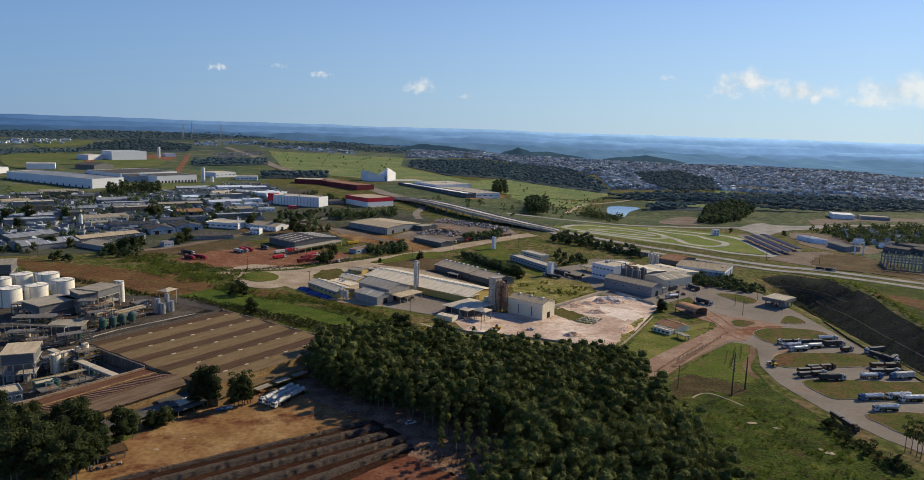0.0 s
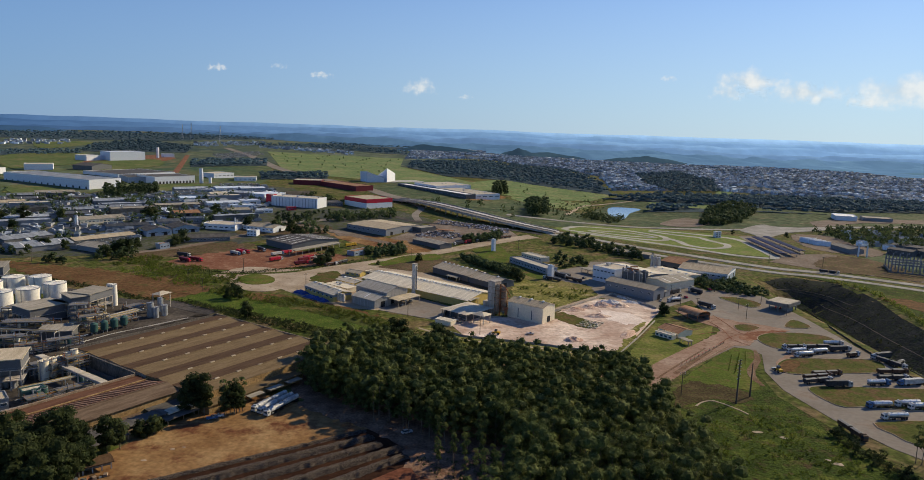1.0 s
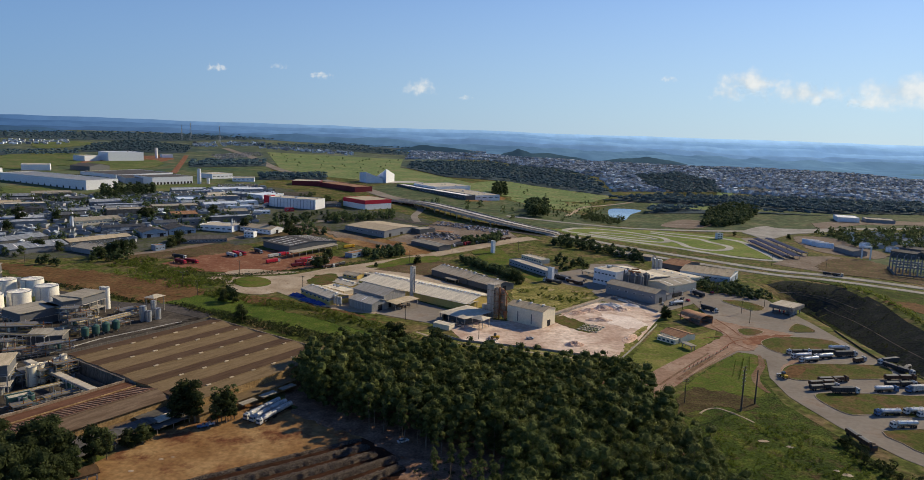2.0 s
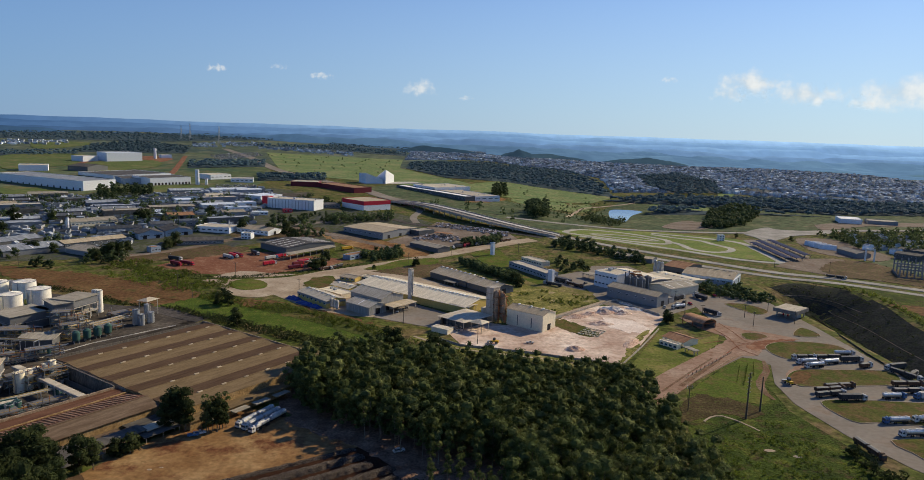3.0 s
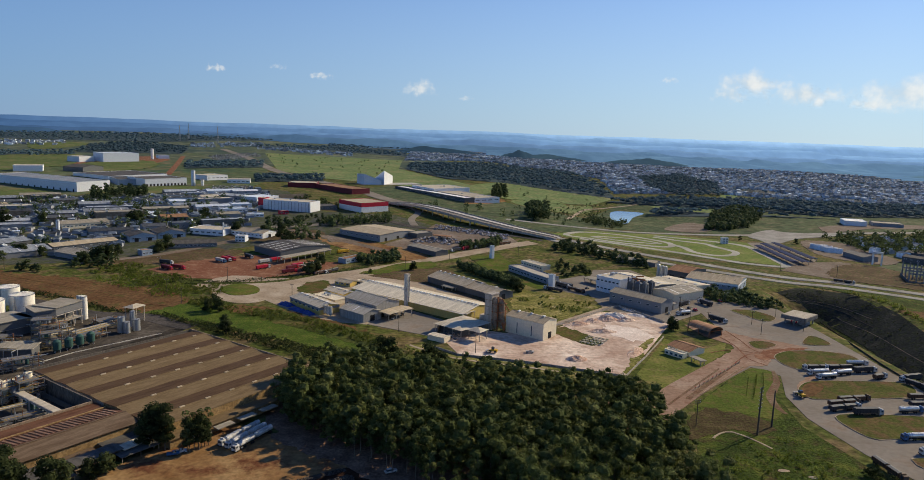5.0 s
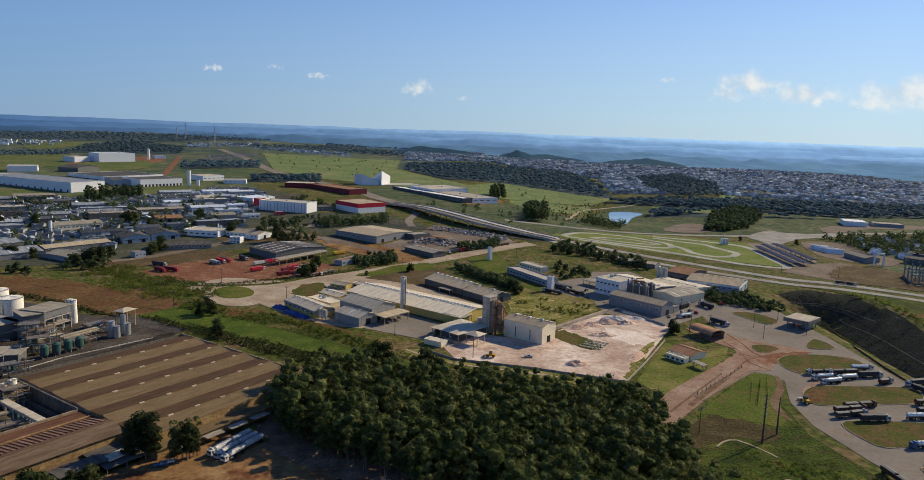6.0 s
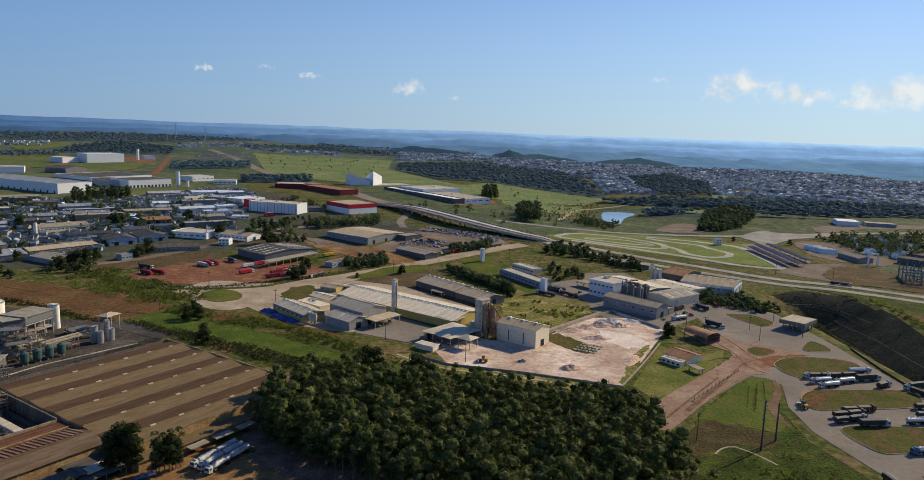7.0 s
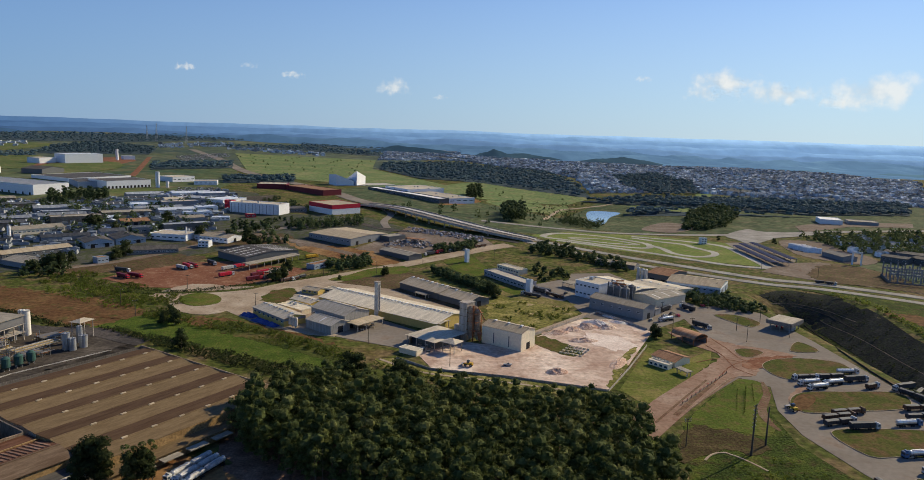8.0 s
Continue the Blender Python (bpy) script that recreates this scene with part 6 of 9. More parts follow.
def rack_block(A, B, depth, floors, fh, label, roof=R_GREY, walls=W_PLANT, clad=True, seed=0):
    """A steel-framed process building: decks, columns, cladding above, open below."""
    m, L = along(A, B)
    g = anchor("process_building", m, label, "process building", "process buildings")
    H = floors * fh
    for i in range(4):
        for y in (0.3, depth - 0.3):
            x = 0.3 + (L - 0.6) * i / 3
            part("column", box(x - 0.25, y - 0.25, -1, x + 0.25, y + 0.25, H), W_CONC, g)
    for f in range(1, floors):
        part("deck", box(-0.4, -0.4, f * fh - 0.15, L + 0.4, depth + 0.4, f * fh + 0.15), W_CONC, g)
        part("handrail", box(-0.4, -0.45, f * fh + 0.95, L + 0.4, -0.38, f * fh + 1.1), W_GREY, g)
    if clad:
        part("cladding", box(0, 0, H - fh, L, depth, H), walls, g)
        part("lower_wall", box(0.8, depth * 0.4, -1, L - 0.8, depth - 0.6, H - fh), W_DARK, g)
    part("roof", box(-0.8, -0.8, H, L + 0.8, depth + 0.8, H + 0.35), roof, g)
    rg = random.Random(seed)
    for k in range(5):
        x, y = rg.uniform(1.5, L - 1.5), rg.uniform(1.5, depth * 0.4)
        part("vessel", cyl((x, y, 0), (x, y, rg.uniform(2.5, fh)), rg.uniform(0.7, 1.3), n=14), STEEL, g)
    return g


rack_block((-229.7, 411.6), (-222.8, 419.3), 17, 3, 4.4, "grey clad process building on open decks", seed=1)
rack_block((-222.8, 419.3), (-218.1, 437.4), 15, 3, 4.6, "second process building with a pale roof", seed=2)
rack_block((-262.5, 406.6), (-245.9, 396.7), 22, 2, 4.6, "pale roofed plant hall beside the tanks", seed=3)
rack_block((-246.0, 419.5), (-231.4, 412.8), 12, 2, 4.6, "plant hall with a pale flat roof", seed=4)
rack_block((-225.6, 369.3), (-208.8, 373.2), 14, 1, 5.0, "low open plant shed with grey sides", seed=5)
rack_block((-201.9, 295.7), (-190.2, 300.3), 17, 3, 4.8, "multi-storey process building with open floors", seed=6, roof=R_TAN)
flat("plant_room", (-190.9, 273.2), (-183.0, 280.1), 10, 4.5, W_GREY, R_TAN, "low grey plant room", windows=3)
rack_block((-352.9, 485.1), (-326.5, 496.6), 24, 2, 6, "large plant hall at the edge of the works", seed=7)
rg = random.Random(11)
for k, p in enumerate(((-201.8, 383.1), (-198.6, 388.2), (-195.6, 393.4), (-192.6, 398.7))):
    g = anchor("reactor", pose(p[0], p[1], land(*p)), "green process reactor on legs", "reactor", "green reactors")
    part("vessel", cyl((0, 0, 2), (0, 0, 6.2), 2.0, n=18), GREENM, g)
    part("dome", cyl((0, 0, 6.2), (0, 0, 7.2), 2.0, 0.6, 18), GREENM, g)
    part("cone", cyl((0, 0, 0.8), (0, 0, 2), 0.5, 2.0, 18), GREENM, g)
    for a in range(4):
        part("leg", box(1.5 * math.cos(a * 1.57) - 0.12, 1.5 * math.sin(a * 1.57) - 0.12, -0.2, 1.5 * math.cos(a * 1.57) + 0.12, 1.5 * math.sin(a * 1.57) + 0.12, 2.5), STEEL, g)


def pipe_rack(A, B, h, width, label, pipes=5):
    m, L = along(A, B)
    g = anchor("pipe_rack", m, label, "pipe rack", "pipe racks")
    n = max(2, int(L / 7))
    for i in range(n + 1):
        x = L * i / n
        for y in (0, width):
            part("post", box(x - 0.15, y - 0.15, -0.8, x + 0.15, y + 0.15, h), STEEL, g)
        part("beam", box(x - 0.15, -0.3, h, x + 0.15, width + 0.3, h + 0.3), STEEL, g)
    for k in range(pipes):
        y = width * (k + 0.5) / pipes
        part("pipe", cyl((0, y, h + 0.5), (L, y, h + 0.5), 0.14 + 0.08 * (k % 3), n=8), (W_GREY, PIPEY, W_CONC)[k % 3], g)


pipe_rack((-203.7, 407.9), (-193.0, 430.0), 2.2, 9, "pipe rack over a concrete slab", 7)
pipe_rack((-212.9, 381.9), (-204.2, 405.2), 6, 4, "tall pipe rack with bare steel pipes")
pipe_rack((-194.6, 307.5), (-181.5, 329.2), 6, 8, "pipe rack crowded with yellow pipes", 8)
pipe_rack((-249.9, 366.8), (-213.4, 365.0), 6, 4, "long pipe rack between halls")
pipe_rack((-184.0, 290.1), (-167.1, 309.8), 4, 4, "low pipe rack beside the court")
for p, r, h in (((-188.9, 314.3), 2.4, 9), ((-187.2, 317.7), 2.2, 9), ((-186.7, 322.7), 2.0, 8), ((-180.4, 325.0), 1.7, 11), ((-182.6, 323.1), 1.7, 10)):
    tank(p, r, h, "beige process tank among pipes", "beige tanks", W_CREAM)
for p in ((-177.3, 289.2), (-175.9, 292.1), (-169.5, 309.6)):
    tank(p, 1.8, 5, "small teal chemical tank", "teal tanks", GREENM)
flat("process_building", (-180.8, 285.6), (-174.5, 291.5), 5, 5, GREENM, R_PALE, "teal machine house beside the tanks", category="process building")
area("yard", [(-198.4, 266.6), (-163.5, 295.2), (-141.9, 311.9), (-198.9, 356.0), (-156.5, 441.8), (-194.8, 469.6), (-223.8, 457.4), (-267.3, 460.3), (-319.2, 437.5)], WORKSGROUND, 0.12, "dark concrete ground of the chemical works", category="yard")
strip("road", [(-351.4, 495.1), (-304.1, 487.9), (-264.9, 478.2), (-223.8, 457.4), (-193.4, 456.3), (-163.9, 440.9), (-152.6, 436.2)], 12, DARKASPH, 0.25, "dark asphalt works road")
strip("kerb", [(-226.6, 331.4), (-218.0, 346.2), (-207.8, 355.1), (-193.8, 383.9), (-164.3, 421.8)], 0.45, CONCRETE, 0.5, "pale concrete kerb along the works", smooth=False)
strip("boundary_wall", [(-185.5, 268.8), (-168.0, 289.3), (-145.9, 318.0)], 0.5, W_CONC, 2.2, "long low concrete wall", smooth=False, thick=2.6)


# ---- compost rows ----
COMPOST = mat("compost", (0.034, 0.024, 0.019), (0.180, 0.150, 0.128), 2.6, 0.95, 0.6, 5, c=(0.104, 0.084, 0.069), grain=0.8)


def windrow(A, B, w, h, seed):
    m, L = along(A, B)
    n, k = int(L / 0.55), 13
    vs, fs = [], []
    for i in range(n + 1):
        for j in range(k + 1):
            y = (j / k - 0.5) * w
            z = h * min(1.0, 1.55 * (1 - abs(j / k * 2 - 1) ** 1.5)) * (1 if 2 < i < n - 2 else 0.5)
            z += (0.24 * noise.noise((i * 1.3, j * 1.4, seed)) + 0.2 * noise.noise((i * 0.31, j * 0.4, seed + 3))) * (1 if 0 < j < k else 0)
            vs.append((L * i / n, y + 0.5 * noise.noise((i * 0.23, seed, 1.0)), z - 0.1))
        if i:
            q = (i - 1) * (k + 1)
            fs += [(q + t, q + t + 1, q + t + k + 2, q + t + k + 1) for t in range(k)]
    ob = mesh("compost_windrow", vs, fs, COMPOST)
    ob.matrix_basis = m @ pose(0, 0, 0.25)
    tagged(ob, "long dark row of compost with a pale crust", "compost row", "compost rows")


for i, (a, b, w, h) in enumerate((((-114.7, 214.6), (-33.6, 269.0), 2.4, 0.9), ((-100.7, 213.8), (-30.0, 263.1), 3.9, 1.7), ((-85.8, 213.1), (-26.3, 257.3), 3.9, 1.7), ((-71.0, 212.5), (-17.9, 254.7), 3.8, 1.7), ((-55.3, 211.8), (-15.8, 248.2), 3.8, 1.7))):
    windrow(a, b, w, h, i * 3.1)


def scaffold(A, L, depth, levels, lh, turn, seed, label):
    """An open steel frame crowded with vessels and pipes."""
    g = anchor("pipe_scaffold", pose(A[0], A[1], land(*A), 0, 0, turn), label, "scaffold", "pipe scaffolds")
    r = random.Random(seed)
    H = levels * lh
    nx_ = max(2, int(L / 4))
    for i in range(nx_ + 1):
        for y in (0, depth):
            x = L * i / nx_
            part("column", box(x - 0.14, y - 0.14, -0.5, x + 0.14, y + 0.14, H), STEELD, g)
    for k in range(1, levels + 1):
        for y in (0, depth):
            part("beam", box(0, y - 0.12, k * lh - 0.15, L, y + 0.12, k * lh + 0.15), STEELD, g)
        part("grating", box(0, 0, k * lh + 0.15, L * r.uniform(0.5, 1), depth, k * lh + 0.22), STEELD, g)
        part("handrail", box(0, -0.06, k * lh + 1.0, L, 0.06, k * lh + 1.1), ORANGEM, g)
    for i in range(nx_):
        x = L * i / nx_
        part("brace", cyl((x, 0, 0), (x + L / nx_, 0, lh), 0.08, n=5), STEELD, g)
    for k in range(5):
        x, y, z = r.uniform(1, L - 1), r.uniform(0.5, depth - 0.5), r.choice(range(levels)) * lh
        part("vessel", cyl((x, y, z + 0.3), (x, y, z + lh * r.uniform(0.5, 1.0)), r.uniform(0.5, 1.1), n=12), r.choice((STEEL, W_CREAM, GREENM, W_GREY)), g)
    for k in range(7):
        z, y = r.uniform(0.8, H + 0.6), r.uniform(-0.4, depth + 0.4)
        part("pipe", cyl((-r.uniform(0, 3), y, z), (L + r.uniform(0, 3), y, z), r.uniform(0.08, 0.2), n=7), r.choice((STEEL, PIPEY, W_CONC, RUST)), g)
    for k in range(3):
        x, y = r.uniform(0, L), r.uniform(0, depth)
        part("riser", cyl((x, y, 0), (x, y, H + r.uniform(0.5, 3)), r.uniform(0.1, 0.22), n=7), r.choice((STEEL, RUST)), g)


STEELD = plain("painted_steel", (0.16, 0.15, 0.14), 0.6)
for i, (p, L, d, n, lh, turn) in enumerate((
    ((-222.6, 395.5), 12, 7, 4, 3.2, 20), ((-210.9, 384.5), 14, 6, 3, 3.0, 40), ((-191.1, 310.9), 16, 8, 2, 3.4, 50), ((-184.1, 313.1), 14, 7, 2, 3.6, 55), ((-179.1, 316.8), 10, 6, 3, 3.0, 55),
    ((-250.6, 378.0), 22, 8, 2, 3.4, 10), ((-240.8, 383.7), 16, 8, 2, 3.2, 0), ((-237.3, 352.3), 18, 7, 2, 3.0, 20), ((-197.3, 402.0), 12, 6, 1, 3.2, 56), ((-212.1, 396.6), 10, 6, 3, 3.2, 56),
    ((-269.3, 407.2), 20, 7, 2, 3.4, 5), ((-175.8, 280.7), 14, 6, 1, 3.6, 50), ((-169.5, 291.9), 14, 5, 1, 3.2, 50), ((-208.1, 350.1), 16, 6, 2, 3.0, 40), ((-204.3, 430.1), 14, 8, 1, 3.0, 56), ((-218.5, 339.4), 12, 6, 2, 3.2, 30))):
    scaffold(p, L, d, n, lh, turn, i + 3, "open steel process frame crowded with pipes")



# shed and scrap beside the near trees
canopy("scrap_shed", (-124.2, 227.1), (-116.8, 232.9), 6, 2.8, R_SAWB, "low rusty open shed beside the trees", 0.6, 4)
flat("store_wall", (-125.3, 230.5), (-118.7, 235.9), 0.5, 2.4, W_DARK, R_DARK, "dark back wall of the rusty shed", category="wall", parapet=0.1)
rg = random.Random(33)
SCRAP = (RUST, R_SAWB, W_DARK, RUSTCONC)
for i in range(26):
    t = rg.random()
    a, b = Vector((-131.0, 219.2)), Vector((-114.5, 228.6))
    p = a + (b - a) * t + Vector((rg.uniform(-2, 2), rg.uniform(-2, 2)))
    ob = part("scrap_piece", box(-rg.uniform(0.3, 1.2), -rg.uniform(0.2, 0.7), 0, rg.uniform(0.3, 1.2), rg.uniform(0.2, 0.7), rg.uniform(0.3, 1.1), 0.06), SCRAP[i % 4])
    ob.matrix_basis = pose(p.x, p.y, land(p.x, p.y) + 0.05, 0, 0, rg.uniform(0, 180))
    tagged(ob, "rusty piece of scrap on red earth", "scrap", "scrap along the trees")
canopy("lean_to", (-123.4, 259.4), (-114.8, 272.7), 6, 3.4, R_DARK, "low dark lean-to roof along the annex", 0.4, 4)
canopy("lean_to", (-113.6, 272.8), (-107.7, 283.3), 4, 3.2, R_PALE, "pale narrow lean-to roof along the annex", 0.2, 3)
# ---- halls and landmarks beyond the works ----
flat("warehouse", (-162.8, 986.9), (-126.4, 947.8), 44, 12.5, W_WHITE, R_TAN, "white block with a broad red band round the top", "warehouse", band=RED, band_h=5, parapet=0.5)
flat("warehouse", (-256.2, 948.8), (-189.6, 928.1), 26, 13, W_WHITE, R_PALE, "long white hall with dark upright strips", "warehouse", strips=14, units=3)
flat("warehouse", (-272.0, 979.3), (-261.7, 975.4), 10, 11, RED, R_PALE, "red and white entrance block", "warehouse")
flat("store_hall", (-301.1, 1259.1), (-252.4, 1262.3), 40, 8.5, DARKRED, R_PALE, "long dark red store hall", "hall")
flat("store_hall", (-252.4, 1262.3), (-176.2, 1183.2), 36, 8.5, DARKRED, R_BROWN, "dark red wing of the long hall", "hall")
flat("hall", (-120.1, 1343.3), (10.4, 1154.2), 20, 7, W_DARK, R_WHITE, "long dark hall with a white roof edge", "hall", windows=26, parapet=1.0)
flat("hall", (-87.0, 1331.0), (-44.0, 1269.0), 78, 9, W_WHITE, R_PALE, "white hall behind the long hall", "hall", units=4, strips=6)
flat("hall", (-43.6, 1268.4), (26.5, 1167.0), 52, 7.6, W_WHITE, R_PALE, "low white hall with a pale roof", "hall", units=4, strips=8, end_windows=4)
area("yard", [(9.3, 1132.9), (20.6, 1246.3), (66.2, 1309.6), (84.8, 1249.8), (49.7, 1172.5)], DIRT, 0.3, "bare sandy ground beside the halls", category="yard")


def theatre(A, B):
    """White building with two slanting wedges."""
    m, L = along(A, B)
    g = anchor("theatre", m, "white building of two slanting wedges", "theatre")
    bm = bmesh.new()
    a = [bm.verts.new(v) for v in ((0, 0, -1), (L * 0.46, -10, -1), (L * 0.46, 28, -1), (0, 34, -1), (0, 0, 22), (L * 0.46, -10, 9), (L * 0.46, 28, 11), (0, 34, 20))]
    for f in ((0, 1, 5, 4), (1, 2, 6, 5), (2, 3, 7, 6), (3, 0, 4, 7), (4, 5, 6, 7)):
        bm.faces.new([a[i] for i in f])
    part("wedge", bm, W_WHITE, g)
    bm = bmesh.new()
    a = [bm.verts.new(v) for v in ((L * 0.52, -14, -1), (L * 1.02, 22, -1), (L, 46, -1), (L * 0.52, 40, -1), (L * 0.52, -14, 29), (L * 1.02, 22, 16), (L, 46, 12), (L * 0.52, 40, 8))]
    for f in ((0, 1, 5, 4), (1, 2, 6, 5), (2, 3, 7, 6), (3, 0, 4, 7), (4, 5, 6, 7)):
        bm.faces.new([a[i] for i in f])
    part("wedge", bm, W_WHITE, g)
    part("foyer", box(L * 0.3, 4, -1, L * 0.7, 30, 6), GLASS, g)
    part("terrace", box(-6, -14, -1, L + 50, 30, 1.2), CONCRETE, g)


theatre((-186.5, 1395.1), (-125.7, 1431.6))
flat("warehouse", (-751.2, 1149.3), (-558.2, 1050.8), 54, 14.3, W_WHITE, E_ROOF, "huge white distribution warehouse with a grey roof", doors=14)
flat("warehouse", (-503.2, 1150.7), (-458.2, 1205.3), 62, 11.7, W_WHITE, R_DARK, "white warehouse with a dark roof", doors=12)
flat("warehouse", (-548.7, 1154.2), (-519.3, 1176.4), 70, 9, W_BLUE, R_DARK, "blue and white warehouse link building")
flat("warehouse", (-605.9, 1237.8), (-546.0, 1335.8), 110, 6, W_WHITE, R_DARK, "low pale warehouse behind the others")
flat("warehouse", (-460.6, 1305.4), (-434.7, 1341.8), 40, 9, W_WHITE, R_PALE, "white hall beside the water tower", windows=5)
flat("warehouse", (-412.6, 1273.3), (-375.5, 1283.1), 30, 7, W_WHITE, R_PALE, "small white flat-roofed hall", windows=5)
flat("warehouse", (-839.0, 1343.2), (-796.6, 1366.2), 40, 11, W_WHITE, R_PALE, "white shed on the meadow")
flat("warehouse", (-826.1, 1156.0), (-813.2, 1250.2), 60, 12, W_WHITE, R_PALE, "white shed at the field's edge")
gable("warehouse", (-776.0, 1398.0), (-728.9, 1382.5), 50, 9, 4, W_DARK, R_DARK, "dark barn with a curved roof")
flat("factory", (-894.3, 1671.8), (-878.0, 1708.9), 40, 13, W_WHITE, R_PALE, "white factory block on red earth")
flat("factory", (-850.7, 1697.7), (-794.5, 1760.9), 60, 21.4, W_WHITE, E_WHITE, "long white factory on red earth", units=3)
flat("factory", (-807.0, 1899.7), (-784.6, 1915.6), 30, 9, W_WHITE, R_PALE, "low white factory wing")
area("yard", [(-835.5, 1524.7), (-731.7, 1639.5), (-762.9, 1870.1), (-835.4, 2007.1), (-986.8, 1845.9)], REDDIRT, 0.5, "red earth round the white factory", category="yard", fine=40)
strip("track", [(-570.8, 1396.9), (-686.4, 1724.7), (-796.0, 2036.5)], 12, REDDIRT, 0.6, "red earth track across the meadow")


def slab_tower(A, w, h, label, cat="water tower"):
    g = anchor("water_tower", pose(A[0], A[1], land(*A), 0, 0, 20), label, cat, "water towers")
    part("shaft", cyl((0, 0, -1), (0, 0, h), w / 2, n=20), W_WHITE, g)
    part("cap", cyl((0, 0, h), (0, 0, h + 0.8), w / 2 + 0.2, w / 4, 20), W_GREY, g)
    part("ladder", box(-0.3, -w / 2 - 0.3, 0, 0.3, -w / 2 - 0.05, h), STEEL, g)


slab_tower((-445.0, 1199.9), 6.5, 25.4, "tall white cylindrical water tower")
slab_tower((-432.2, 1206.8), 5, 10, "short white water tank")
slab_tower((-809.2, 1867.7), 7, 28.2, "white water tower by the factory")
slab_tower((-413.8, 751.9), 3.2, 11.7, "slim white water tower")
slab_tower((-322.5, 733.0), 4.5, 9, "stout grey water tank")
slab_tower((-246.4, 765.3), 1.2, 12, "thin white steel mast")
gable("factory", (-411.9, 755.6), (-379.5, 790.0), 20, 6, 2.5, W_CREAM, R_GREY, "long pale factory with a green-grey roof", windows=12)
gable("factory", (-565.8, 853.0), (-543.3, 873.2), 26, 5, 2, W_CREAM, R_TAN, "low hall with a tan roof", windows=6)
gable("workshop", (-318.3, 707.8), (-299.2, 723.7), 30, 6, 3.2, W_BLUE, R_DARK, "blue fronted workshop with a dark roof", axis="y", doors=2, windows=4)
gable("workshop", (-299.2, 726.9), (-277.8, 743.4), 30, 6, 3.2, W_BLUE, R_DARK, "second blue fronted workshop", axis="y", doors=2, windows=4)
gable("workshop", (-278.4, 682.7), (-231.4, 702.8), 22, 4.5, 2, W_GREY, R_DARK, "long dark roofed workshop", windows=14)
flat("workshop", (-281.2, 759.7), (-242.3, 752.4), 26, 6, W_WHITE, R_PALE, "white workshop with strips of pale roof", windows=6)
gable("workshop", (-237.3, 763.3), (-199.3, 746.0), 22, 5.5, 2.6, W_WHITE, R_TAN, "cream workshop with a yellow roof", windows=8, end_doors=1)
gable("workshop", (-333.8, 817.7), (-310.6, 834.5), 20, 5, 2.5, W_DARK, R_BROWN, "workshop with a rusty brown roof", doors=3)
gable("factory", (-360.9, 652.9), (-325.8, 700.3), 20, 5, 1.8, W_DARK, R_TAN, "long dark factory with a pale roof", windows=8)
gable("factory", (-422.8, 645.1), (-400.0, 684.9), 26, 5, 2, W_DARK, E_ROOF, "low factory with a grey-white roof")
gable("factory", (-387.7, 606.8), (-357.1, 643.8), 34, 5, 2.4, W_GREY, E_ROOF, "factory with a wide pale roof", lights=3)
gable("factory", (-349.8, 635.3), (-322.3, 621.3), 22, 4.5, 2.4, W_GREY, R_GREY, "grey factory with a pitched end")
gable("factory", (-318.8, 628.1), (-301.7, 644.0), 18, 4.5, 2, W_CREAM, R_DARK, "small factory with a dark roof", doors=3)
flat("house", (-279.0, 648.0), (-273.1, 655.4), 8, 5, W_BLUE, R_BROWN, "small blue house beside a tree", category="house", windows=3)
flat("house", (-222.5, 729.4), (-212.0, 727.8), 8, 6, W_WHITE, R_PALE, "small white two-storey house", category="house", windows=3, floors=2)
gable("warehouse", (-190.3, 687.6), (-158.1, 659.1), 56.3, 6.5, 2.6, W_DARK, R_DARK, "broad dark hall with a dark roof", lights=5)
canopy("loading_canopy", (-148.7, 636.0), (-117.3, 686.9), 9, 5, R_GREY, "long grey loading canopy", 0.6, 8)
canopy("loading_canopy", (-121.7, 605.3), (-112.5, 621.1), 10, 4.5, R_GREY, "grey shelter over lorries", 0.6, 4)
flat("house", (-96.2, 644.9), (-83.1, 665.2), 9, 4, W_BLUE, R_BROWN, "small blue-grey house with a tin roof", category="house", windows=4)
gable("depot", (-126.0, 784.7), (-78.3, 748.5), 55.0, 7.5, 1.5, W_GREY, R_TAN, "wide depot with a patchy tan roof", end_doors=3, windows=8)
flat("depot", (-41.7, 774.0), (-25.7, 790.5), 16, 5, W_DARK, R_GREY, "low dark depot annex")
gable("depot", (-47.4, 721.9), (-17.8, 690.3), 16, 5, 1.4, W_DARK, R_GREY, "dark shed at the edge of the car yard")
canopy("shelter", (-24.5, 776.8), (-7.0, 769.6), 8, 4, R_BROWN, "brown shelter in the car yard", 0.4, 4)
area("yard", [(-75.0, 736.3), (-40.6, 802.5), (-25.5, 864.4), (57.4, 824.3), (67.9, 777.8), (13.8, 731.7), (-47.8, 709.7)], DUSTY, 0.2, "bare earth of the car yard", category="yard")
flat("workshop", (-205.0, 948.0), (-162.0, 968.0), 30, 5, W_DARK, R_DARK, "low dark workshop beside the white block", windows=8)
flat("workshop", (-352.0, 1040.0), (-302.0, 1022.0), 32, 6, W_GREY, E_ROOF, "long grey hall behind the white block", windows=8, units=3)
